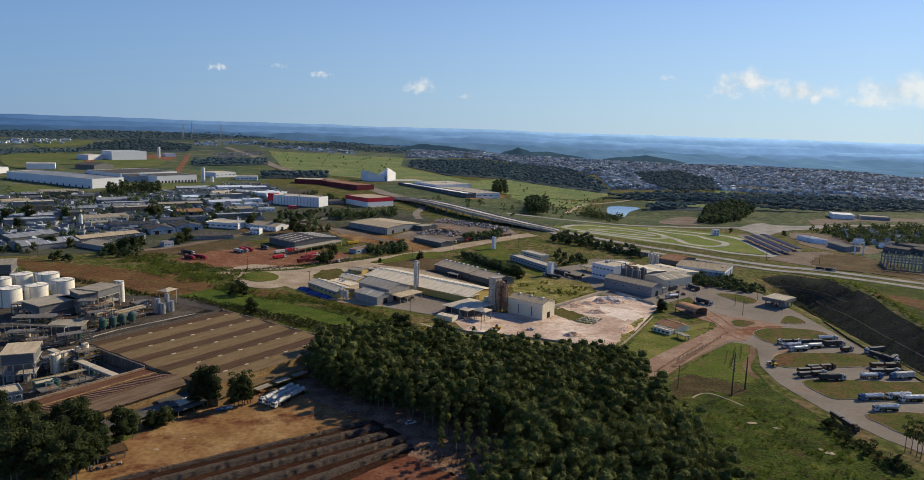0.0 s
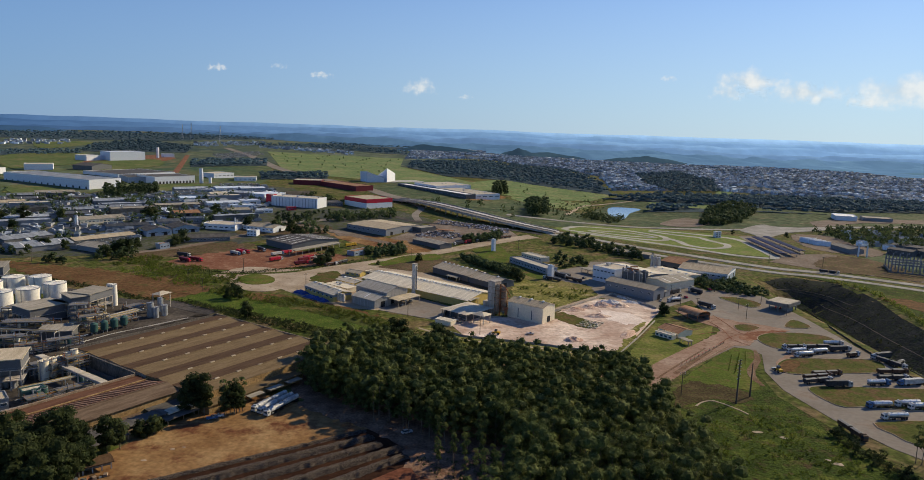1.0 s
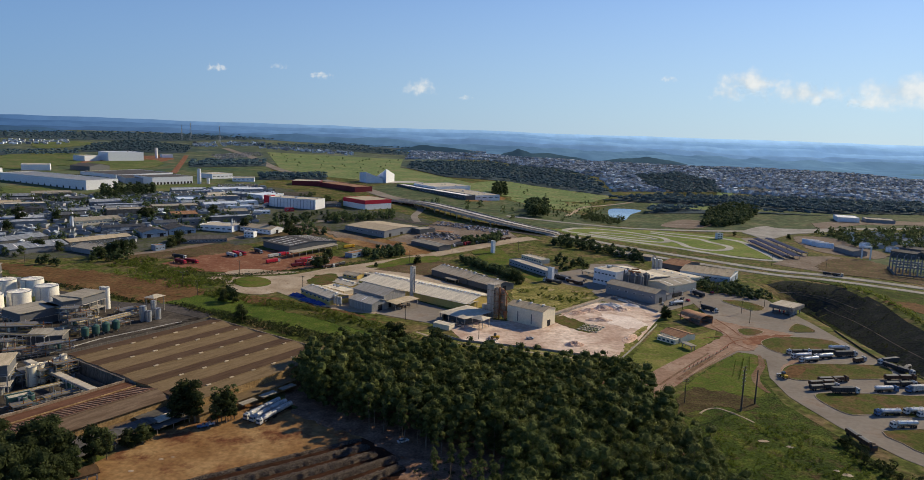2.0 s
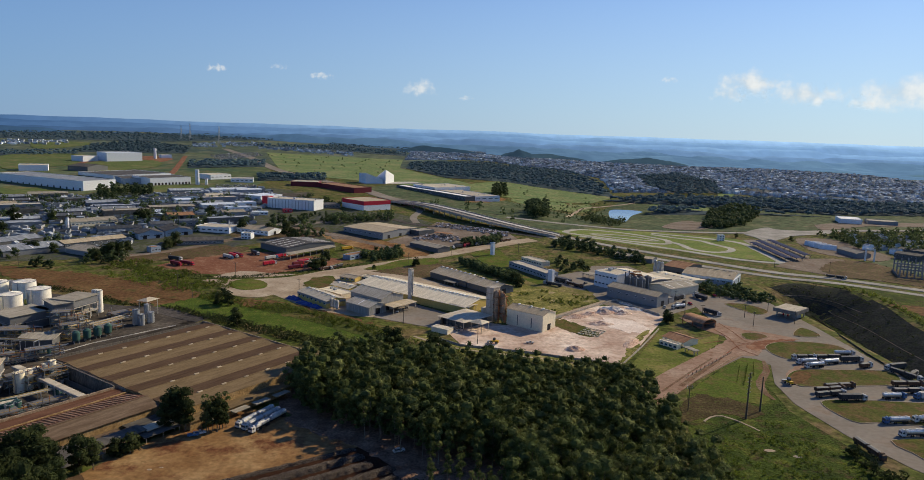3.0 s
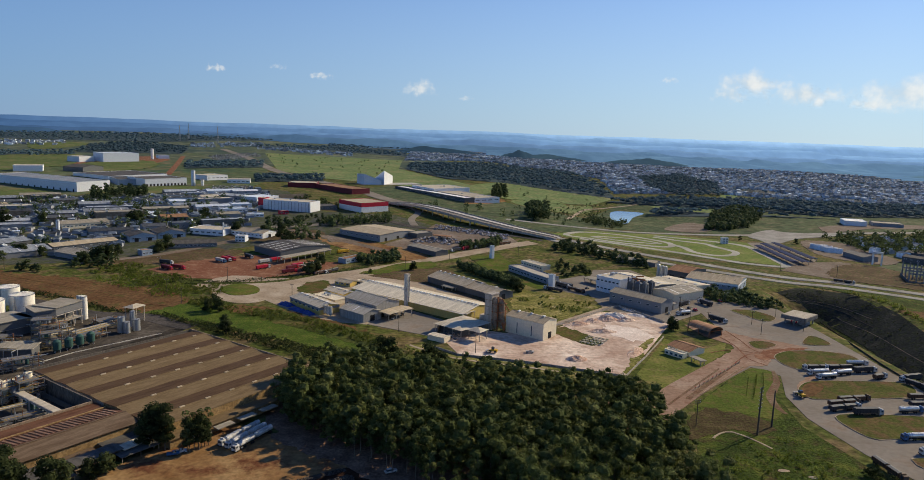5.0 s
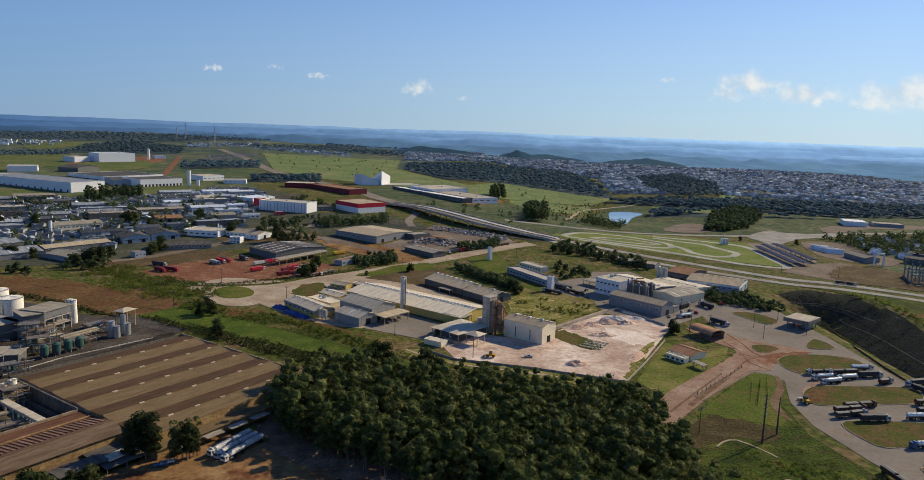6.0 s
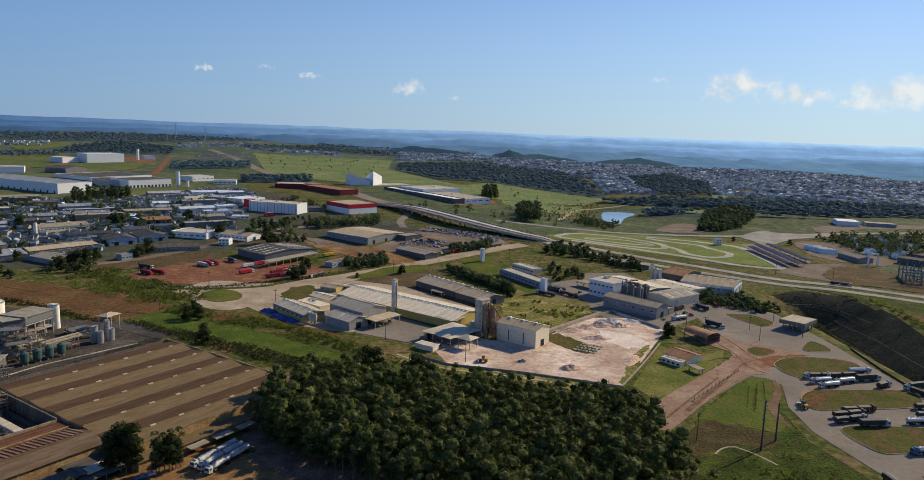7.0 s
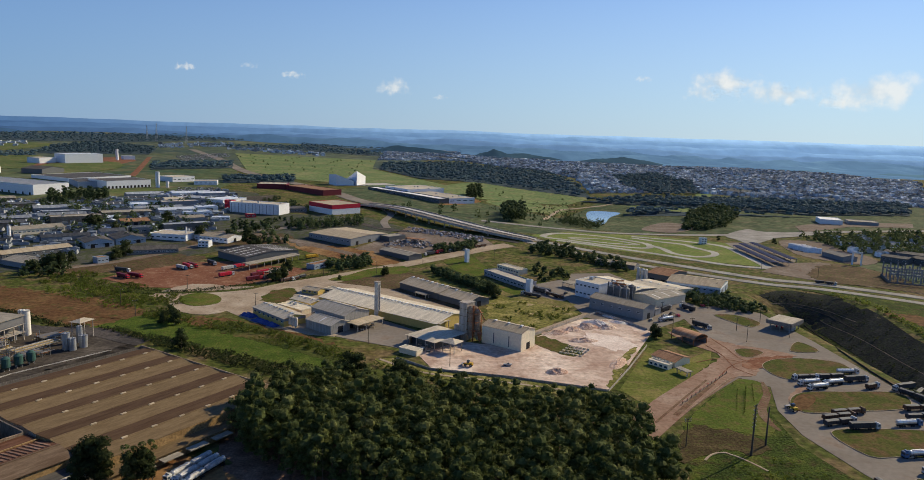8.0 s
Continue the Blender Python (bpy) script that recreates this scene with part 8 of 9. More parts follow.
def cars(poly, gap, seed, label, turn):
    cv, cf = car_parts()
    rg = random.Random(seed)
    vs, fs = [], []
    for x, y in scatter(poly, gap, seed, 0.25):
        if rg.random() < 0.2:
            continue
        a = radians(turn + rg.choice((0, 0, 90)) + rg.uniform(-6, 6))
        k, z0 = len(vs), land(x, y) + 0.2
        vs += [(x + vx * math.cos(a) - vy * math.sin(a), y + vx * math.sin(a) + vy * math.cos(a), z0 + vz) for vx, vy, vz in cv]
        fs += [tuple(i + k for i in f) for f in cf]
    tagged(mesh("parked_cars", vs, fs, CARPAINT), label, "cars", kind="stuff")


CARPAINT = mat("car_paint", (0.10, 0.10, 0.11), (0.62, 0.62, 0.63), 0.35, 0.4, 0, 3, island=0.6, c=(0.34, 0.30, 0.29))
cars([(-50.8, 752.8), (-23.2, 798.1), (14.1, 763.8), (-5.4, 747.1)], 5.5, 3, "rows of old cars in the car yard", 40)
cars([(-25.3, 859.6), (58.6, 820.6), (58.6, 789.5), (-24.3, 828.8)], 5.0, 4, "long row of parked cars", 40)
cars([(-415.6, 1203.4), (-358.7, 1236.5), (-324.7, 1118.5), (-374.3, 1096.5)], 7.0, 5, "cars parked beside white halls", 40)
cars([(-651.8, 1891.7), (-615.7, 2190.8), (-687.5, 2375.3), (-762.0, 2134.3)], 9.0, 6, "distant parked cars beside the motorway", 40)


def small_car(A, turn, paint, label, pickup=False):
    g = anchor("car", pose(A[0], A[1], land(*A) + 0.25, 0, 0, turn), label, "car")
    bm = prism([(-0.85, 0.35), (0.85, 0.35), (0.85, 0.9), (0.75, 1.0), (-0.75, 1.0), (-0.85, 0.9)], -2.2, 2.2)
    part("body", bm, paint, g)
    bm = bmesh.new()
    x0 = -0.3 if pickup else -1.7
    lo = [bm.verts.new(v) for v in ((x0, -0.75, 0.98), (1.1, -0.75, 0.98), (1.1, 0.75, 0.98), (x0, 0.75, 0.98))]
    hi = [bm.verts.new(v) for v in ((x0 + 0.2, -0.62, 1.5), (0.5, -0.62, 1.5), (0.5, 0.62, 1.5), (x0 + 0.2, 0.62, 1.5))]
    bm.faces.new(hi)
    for i in range(4):
        bm.faces.new((lo[i], lo[(i + 1) % 4], hi[(i + 1) % 4], hi[i]))
    part("cabin", bm, GLASS, g)
    part("roof", box(x0 + 0.2, -0.62, 1.5, 0.5, 0.62, 1.55), paint, g)
    for x in (-1.4, 1.4):
        for s in (-1, 1):
            wheel(x, s * 0.78, 0.33, g)


small_car((-17.3, 267.9), 30, P_WHITE, "white car parked at the edge of the wood")
small_car((-97.6, 275.8), 25, P_BLUE, "blue pickup parked under the trees", True)
small_car((-95.8, 277.8), 25, P_WHITE, "white pickup parked under the trees", True)
small_car((45.5, 409.0), 0, P_WHITE, "white pickup beside the fence", True)
for i, p in enumerate(((164.0, 515.5), (170.6, 522.1), (151.0, 504.5), (173.4, 516.7), (189.9, 553.5), (106.9, 576.0), (98.4, 570.0), (202.0, 546.6), (141.3, 429.5))):
    small_car(p, 35 + 20 * (i % 4), (P_WHITE, P_DARK, P_SILVER, RED)[i % 4], ("white car parked in a yard", "dark car parked in a yard", "silver car parked in a yard", "red car parked in a yard")[i % 4])


def loader(A, turn, label):
    """Wheel loader: body, cab, arms and bucket."""
    g = anchor("wheel_loader", pose(A[0], A[1], land(*A) + 0.25, 0, 0, turn), label, "loader")
    part("body", box(-2.4, -1.0, 0.9, 0.6, 1.0, 2.0, 0.1), ORANGEM, g)
    part("cab", box(-0.6, -0.8, 2.0, 0.8, 0.8, 3.2, 0.08), GLASS, g)
    part("front_frame", box(0.6, -0.7, 0.8, 2.0, 0.7, 1.5, 0.08), ORANGEM, g)
    for y in (-0.6, 0.6):
        part("arm", cyl((1.0, y, 1.6), (3.2, y, 0.8), 0.15, n=6), ORANGEM, g)
    part("bucket", prism([(-1.4, 0.1), (1.4, 0.1), (1.4, 1.1), (-1.4, 1.1)], 3.0, 3.9), STEEL, g)
    for x in (-1.5, 1.5):
        for s in (-1, 1):
            wheel(x, s * 1.0, 0.72, g)


loader((170.2, 355.0), 100, "yellow wheel loader beside a grass island")
loader((24.9, 406.8), 160, "yellow wheel loader in the chalk yard")


# ---- the eucalyptus wood ----
WOOD = [(-72.5, 306.2), (-74.3, 332.6), (-62.7, 350.1), (-39.9, 368.3), (-0.8, 361.7), (40.1, 353.8), (73.1, 345.5), (88.5, 336.0), (91.5, 312.0), (92.0, 282.0), (93.5, 244.0), (95.5, 208.0), (84.1, 169.4), (1.5, 165.8), (4.9, 210.0), (13.4, 230.2), (20.8, 240.5), (14.2, 250.2), (-6.6, 258.6), (-18.9, 266.6), (-43.2, 284.2)]
pts = [p for p in scatter(WOOD, 4.8, 21) if p[1] > 196]
EDGE = curve([(-73.8, 317.6), (-67.7, 302.9), (-43.2, 284.2), (-18.9, 266.6), (-6.6, 258.6), (14.2, 250.2), (20.8, 240.5), (13.4, 230.2), (6.9, 213.8)], 4.0)
rim = {p: min(math.hypot(p[0] - q[0], p[1] - q[1]) for q in EDGE) for p in pts}
rg = random.Random(12)
edge = [p for p in pts if rim[p] < 7 and p[0] > -32 and rg.random() < 0.6]
pts = [p for p in pts if rim[p] >= 7 or p[0] <= -32 and rim[p] > 3.5]
for i, (x, y) in enumerate(edge):
    put_tree("eucalyptus", "thin", x, y, i, rg.uniform(0.8, 1.08), rg.uniform(0, 6.28), "thin-stemmed eucalyptus at the edge of the plantation", "plantation edge")
pts.sort(key=lambda p: p[1])
rg = random.Random(77)
near = [p for p in pts if p[1] > 208]
for i, (x, y) in enumerate(near[:190]):
    put_tree("eucalyptus", "eucalyptus", x, y, i, rg.uniform(0.74, 1.14), rg.uniform(0, 6.28), "slender eucalyptus tree in a dense plantation", "eucalyptus plantation")
rear = [p for p in near[190:] if 0.22 * p[0] + p[1] > 350]
woods("eucalyptus_wood", [p for p in pts if p[1] <= 208] + [p for p in near[190:] if p not in rear], "eucalyptus", 5, "dense plantation of dark green eucalyptus", 0.74, 1.14, 0.30)
woods("eucalyptus_wood", rear, "eucalyptus", 6, "lower eucalyptus along the rear edge of the plantation", 0.62, 0.92, 0.30)
area("wood_floor", curve(WOOD, 12, True), LITTER, 0.1, "dark leaf litter under the wood")
area("wood_floor", [(-67.7, 297.1), (-53.2, 283.5), (-36.6, 273.5), (-27.2, 266.0), (-15.3, 250.8), (-15.1, 241.0), (-5.5, 231.2), (7.0, 223.6), (22.1, 235.1), (26.5, 262.5), (-7.0, 271.5), (-45.2, 297.5)], LITTER, 0.2, "reddish leaf litter at the edge of the wood", round_=True, rag=2.5)
for i, (p, s) in enumerate((((-106.8, 280.8), 1.2), ((-102.2, 279.8), 1.1), ((-93.0, 279.2), 0.75), ((-90.0, 280.7), 0.8), ((-88.8, 283.4), 0.7), ((-110.0, 279.2), 0.8), ((-152.4, 224.5), 1.15), ((-143.0, 220.9), 1.1), ((-135.3, 221.4), 1.2), ((-136.4, 234.4), 1.25), ((-130.1, 232.5), 1.0), ((-161.8, 232.8), 0.9), ((-123.3, 242.3), 0.95), ((-121.3, 247.4), 0.75), ((-135.2, 209.6), 1.1), ((-156.5, 237.7), 1.0), ((-145.3, 231.5), 1.1), ((-133.5, 223.6), 1.1), ((-139.6, 246.2), 1.0), ((-142.5, 209.2), 1.1), ((-157.5, 220.1), 1.1), ((-125.7, 206.5), 1.1), ((-124.5, 222.0), 0.8), ((-173.1, 251.6), 0.9), ((-124.7, 226.2), 0.8), ((-144.2, 214.8), 1.2), ((-134.7, 215.4), 1.2), ((-125.2, 215.9), 1.0), ((-164.7, 242.0), 1.0), ((-156.7, 245.0), 0.9), ((-141.8, 236.3), 1.1), ((-129.3, 237.1), 0.85), ((-123.9, 230.6), 0.8), ((-33.1, 372.1), 1.15), ((-27.9, 369.3), 1.05), ((-8.8, 363.0), 1.1), ((-3.5, 361.0), 1.0), ((-36.5, 367.0), 0.9))):
    put_tree("tree", "tall", p[0], p[1], i, s * 0.86, i * 1.3, "tall full-crowned eucalyptus beside the yard", "tall trees")
for i, p in enumerate(((-91.7, 280.6), (-89.6, 282.0), (-93.3, 278.0), (-87.9, 284.8))):
    put_tree("tree", "thin", p[0], p[1], i, 0.95, i * 2.1, "thin-stemmed eucalyptus with a high crown", "thin trees")
for i, p in enumerate(scatter([(-14.3, 252.9), (0.5, 255.4), (20.0, 241.8), (7.0, 224.8), (-6.7, 233.4)], 7.5, 44)):
    put_tree("eucalyptus", "thin", p[0], p[1], i, 0.62 + 0.07 * (i % 5), i * 1.9, "young thin eucalyptus in the shaded clearing", "plantation edge")
woods("scrub", patchy(scatter([(-14.3, 252.9), (2.8, 258.2), (20.1, 244.2), (7.0, 224.8), (-6.7, 233.4)], 2.2, 45), 7, -0.1, 45), "bush", 45, "low dark undergrowth at the edge of the wood", 0.15, 0.4, 0.3)
for i, p in enumerate(((179.3, 254.2), (180.0, 251.8), (177.5, 255.1), (180.0, 249.4))):
    put_tree("tree", "thin", p[0], p[1], i, 0.9, i * 2.1, "thin-stemmed eucalyptus at the lorry park", "thin trees")
for i, (p, s) in enumerate((((142.2, 464.5), 1.0), ((143.8, 474.3), 0.8), ((-114.5, 623.7), 1.3), ((-128.9, 425.9), 1.0), ((-34.9, 628.0), 1.0), ((-69.6, 608.2), 0.5), ((50.4, 558.5), 1.2), ((47.5, 572.1), 0.9), ((-114.8, 261.1), 1.0), ((-118.6, 258.1), 0.8), ((411.1, 865.8), 0.8), ((350.1, 882.2), 0.7), ((-136.0, 444.2), 0.8))):
    put_tree("tree", "broad", p[0], p[1], i, s, i * 1.7, "round leafy dark green tree", "leafy trees")

tree_kind("sapling", 95, 1.6, 0.3, 0.5, 0, 14, 0.34, 0.04, LEAF3, domes=2)
for row, (a, b, n) in enumerate((((155.0, 379.0), (144.0, 354.5), 8), ((160.0, 381.0), (146.0, 351.0), 10), ((165.5, 386.0), (156.7, 364.8), 7))):
    for i in range(n):
        x, y = a[0] + (b[0] - a[0]) * i / (n - 1), a[1] + (b[1] - a[1]) * i / (n - 1)
        put_tree("sapling", "sapling", x, y, 0, 0.7 + 0.12 * ((i * 5 + row * 3) % 5), i * 1.7 + row, "young dark sapling planted in a row on the lawn", "saplings on the lawn", "sapling")

# ---- hedges, scrub, woods and far trees ----
woods("scrub", patchy(scatter(BANKPOLY, 4.6, 71), 12, 0.12, 71), "bush", 71, "dark weeds and bushes on the steep bank", 0.25, 0.6, 0.12, LEAF2)
woods("scrub", scatter(curve([(322, 590), (331, 560), (326, 520), (314, 470), (306, 430), (301, 388), (268, 345), (272, 342), (306, 384), (311, 430), (319, 468), (331, 520), (336, 562), (327, 597)], 10, True), 4.0, 72), "bush", 72, "green bushes along the top of the bank", 0.6, 1.3, 0.12, LEAF3)
area("verge", [(-24.0, 414.0), (-2.0, 392.0), (40.0, 379.0), (86.0, 362.0), (91.5, 373.0), (44.0, 390.0), (5.0, 399.5), (-14.0, 416.5)], ROUGH, 0.2, "weedy strip between the wood and the yard", category="verge", round_=True, rag=2.5)
strip("path", [(-22.0, 416.0), (2.0, 396.0), (42.0, 384.5), (88.0, 369.0)], 1.8, PALEROAD, 0.3, "pale footpath along the yard fence")
woods("scrub", patchy(scatter([(-30.0, 408.0), (-4.0, 384.0), (38.0, 368.0), (84.0, 352.0), (90.5, 368.0), (42.0, 382.0), (0.0, 394.0), (-20.0, 412.0)], 3.4, 83), 11, -0.1, 83), "bush", 83, "dry brown and green bushes behind the wood", 0.3, 0.75, 0.3, LEAF3)
woods("hedge", scatter([(-192.0, 466.5), (-157.9, 450.4), (-115.2, 428.7), (-75.6, 406.5), (-40.5, 398.0), (-43.5, 386.0), (-75.5, 388.4), (-108.9, 409.8), (-152.1, 436.8), (-190.0, 463.0)], 2.6, 1), "bush", 1, "low dark dense bushes on the slope along the warehouse", 0.35, 0.85, 0.28, LEAF2)
woods("scrub", patchy(scatter([(-273.6, 560.2), (-256.3, 569.8), (-225.3, 560.5), (-191.8, 539.2), (-173.9, 517.9), (-182.5, 505.7), (-208.5, 507.8), (-248.7, 534.4), (-263.7, 541.8)], 2.8, 51), 9, -0.12, 51), "bush", 51, "tall yellow-green weeds above the field", 0.25, 0.6, 0.25, LEAF5)
woods("scrub", scatter([(-232.6, 580.7), (-201.8, 557.2), (-178.9, 550.6), (-161.6, 559.6), (-129.7, 585.2), (-131.5, 590.3), (-164.8, 566.4), (-181.9, 556.7), (-201.6, 562.0), (-222.6, 578.5)], 2.6, 52), "bush", 52, "dark weeds in the ditch below the red yard", 0.25, 0.5, 0.25, LEAF2)
woods("scrub", patchy(scatter([(-180.9, 495.3), (-171.2, 507.1), (-156.2, 498.4), (-140.1, 485.2), (-115.4, 469.3), (-112.9, 460.7), (-138.9, 466.6), (-161.3, 477.8)], 3.0, 53), 10, -0.2, 53), "bush", 53, "dark green brush between grass strip and road", 0.35, 0.9, 0.3, LEAF3)
woods("scrub", scatter([(-86.1, 458.1), (-34.7, 419.9), (-45.1, 414.7), (-112.5, 468.0), (-124.7, 483.9)], 4.5, 2), "bush", 2, "dry brown and green scrub", 0.4, 0.8, 1.0, LEAF3)
woods("hedge", scatter([(-342.0, 523.0), (-326.5, 519.5), (-294.7, 509.5), (-250.6, 489.5), (-213.9, 468.0), (-196.0, 463.5), (-197.0, 460.5), (-216.0, 463.0), (-252.0, 484.5), (-296.0, 504.5), (-343.0, 519.0)], 2.6, 47), "bush", 47, "low dark hedge along a ditch beside the works", 0.4, 0.75, 0.3, LEAF2)
woods("scattered_trees", patchy(scatter([(-470.0, 640.0), (-345.0, 600.0), (-300.0, 560.0), (-340.0, 566.0), (-430.0, 590.0)], 12, 48), 25, -0.1, 48), "broad", 48, "dark trees between field and factories", 0.5, 1.0, 0.18, LEAF4)
woods("scrub", patchy(scatter([(-288.5, 621.1), (-230.6, 595.9), (-164.8, 532.1), (-152.8, 466.3), (-198.1, 510.5), (-286.6, 573.4)], 4, 3), 26, -0.05, 3), "bush", 3, "green scrub beside the field", 0.35, 0.9, 0.6, LEAF3)
woods("scrub", patchy(scatter([(45.8, 562.4), (103.0, 527.1), (68.2, 471.8), (48.8, 486.4)], 4, 4), 18, 0.05, 4), "bush", 4, "scattered scrub on the rough plot", 0.25, 0.7, 1.0, LEAF3)
woods("hedge", scatter([(1.4, 657.9), (48.5, 599.8), (55.7, 563.8), (44.1, 574.0), (7.0, 634.9)], 4, 5), "broad", 5, "row of dark leafy trees", 0.55, 0.8, 0.18, LEAF4)
woods("hedge", scatter([(-90.4, 664.0), (-52.9, 696.9), (-50.1, 661.5), (-75.9, 639.1)], 6, 6), "broad", 6, "clump of round dark trees", 0.6, 0.95, 0.18, LEAF4)
woods("hedge", scatter([(-2.1, 738.2), (54.9, 784.7), (46.4, 751.4), (13.7, 725.6)], 5, 7), "broad", 7, "row of trees beside the car yard", 0.6, 0.9, 0.18, LEAF4)
woods("hedge", patchy(scatter([(100.7, 745.0), (138.1, 720.0), (170.6, 674.1), (185.6, 664.2), (188.2, 696.7), (146.3, 765.6), (116.2, 786.6)], 7, 8), 16, -0.28, 8), "broad", 8, "belt of trees beside the motorway", 0.5, 1.1, 0.18, LEAF4)
woods("hedge", patchy(scatter([(94.6, 673.2), (125.1, 648.3), (114.2, 618.0), (93.0, 620.1)], 7, 9), 14, -0.1, 9), "broad", 9, "trees round the offices", 0.5, 0.95, 0.18, LEAF4)
woods("hedge", scatter([(197.4, 584.2), (232.0, 575.0), (245.0, 535.8), (222.7, 526.9), (195.7, 556.5)], 5, 10), "broad", 10, "dark trees behind the lorry park", 0.45, 0.75, 0.18, LEAF4)
woods("scrub", patchy(scatter([(104.6, 295.2), (138.7, 310.4), (150.6, 300.0), (159.0, 265.9), (164.3, 232.6), (135.9, 199.7), (90.6, 197.4), (97.7, 249.1)], 2.5, 11), 9, 0.0, 11), "bush", 11, "low leafy green scrub on the grass bank", 0.16, 0.36, 0.25, LEAF5)
woods("scrub", patchy(scatter([(100.0, 285.2), (150.6, 300.0), (160.0, 262.9), (160.3, 232.6), (135.9, 199.7), (95.6, 197.4), (98.7, 249.1)], 4.5, 81), 16, 0.08, 81), "bush", 81, "lush bright green bushes on the grass bank", 0.3, 0.6, 0.25, LEAF5)
woods("scrub", patchy(scatter([(125.1, 296.7), (149.5, 291.9), (157.5, 263.1), (148.3, 238.2), (130.4, 256.1), (115.1, 277.1)], 3.4, 18), 9, 0.25, 18), "bush", 18, "taller green bushes on the grass bank", 0.3, 0.55, 0.35, LEAF3)
woods("scrub", scatter([(154.0, 279.8), (162.8, 277.5), (171.7, 244.1), (166.3, 226.6), (157.8, 243.3)], 4.5, 12), "bush", 12, "dense bushes below the lorry park", 0.6, 1.1)

woods("wood", scatter([(-479.7, 939.3), (-434.7, 1008.4), (-462.5, 1063.1), (-518.8, 1022.1)], 13, 14), "tall", 14, "clump of tall dark trees", 0.65, 0.95, 0.12, LEAF4)
woods("wood", scatter([(57.2, 1230.4), (88.4, 1272.5), (90.3, 1374.6), (65.8, 1351.7)], 11, 15), "tall", 15, "clump of tall dark trees on the meadow", 0.9, 1.2, 0.12, LEAF4)
woods("wood", scatter([(92.0, 972.8), (130.0, 994.8), (144.9, 1169.0), (116.4, 1134.7)], 10, 16), "tall", 16, "clump of tall dark trees by the highway", 0.75, 1.15, 0.12, LEAF4)
woods("wood", scatter([(347.4, 994.0), (432.6, 1211.1), (510.6, 1294.6), (519.7, 1209.0), (443.2, 1064.9), (380.8, 983.5)], 10.5, 17), "broad", 17, "dark plantation by the highway", 1.0, 1.4, 0.12, LEAF4)
# ground of the distant woods, blued in colour to stand for haze
HAZYFLOOR = mat("hazy_wood_floor", (0.038, 0.060, 0.070), (0.060, 0.084, 0.094), 0.01, 0.95, 0, 8)
FARW = (
    ([(-1102.9, 2032.4), (-840.9, 2142.5), (-944.4, 2471.8), (-1234.9, 2698.5), (-1256.7, 2392.5)], 20, "wooded hill"), ([(-616.9, 1593.3), (-482.7, 1742.3), (-532.4, 1922.5), (-690.7, 1805.0)], 14, "dark belt of trees"),
    ([(-379.9, 1329.2), (-267.5, 1409.5), (-296.0, 1539.1), (-419.8, 1469.4)], 13, "dark belt of trees behind the halls"), ([(-1180.7, 1785.6), (-1023.5, 1885.1), (-1116.9, 2058.3), (-1287.3, 1948.1)], 22, "long dark belt of trees"),
    ([(-149.1, 1912.6), (-29.9, 1633.0), (108.5, 1623.1), (312.7, 1413.6), (343.0, 1765.4), (322.5, 2135.6), (95.7, 2369.9), (-149.8, 2151.7)], 17, "dark woods between meadow and town"),
    ([(278.4, 1362.3), (463.2, 1291.4), (631.2, 1189.0), (821.1, 1216.6), (941.5, 1398.8), (631.3, 1424.1), (414.4, 1432.0)], 11, "dark strip of woods below the town"),
    ([(315.7, 1188.9), (442.5, 1231.7), (611.9, 1151.9), (524.1, 1177.1), (368.5, 1268.3)], 10, "dark woods beyond the pond"), ([(-1736.2, 2633.2), (-1418.3, 2659.4), (-1142.1, 2805.5), (-960.3, 3420.7), (-704.9, 3746.8), (-889.6, 4728.6), (-1421.3, 3494.3), (-2021.6, 3068.9)], 30, "far dark woods on the plateau"),
    ([(-603.7, 3209.0), (-71.1, 3667.5), (378.9, 3828.2), (929.9, 3463.6), (1096.1, 4088.7), (-93.8, 4793.8), (-704.9, 3746.8)], 28, "far dark woods before the hills"),
    ([(-894.6, 2769.8), (-533.0, 2833.1), (-208.4, 2662.4), (-237.7, 3032.7), (-603.7, 3209.0)], 24, "far woods beyond the pasture"))
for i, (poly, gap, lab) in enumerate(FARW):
    area("wood_floor", poly, HAZYFLOOR, 0.7, "dark floor of the " + lab, fine=80)
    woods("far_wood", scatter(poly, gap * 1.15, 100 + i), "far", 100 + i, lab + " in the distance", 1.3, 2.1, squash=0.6)
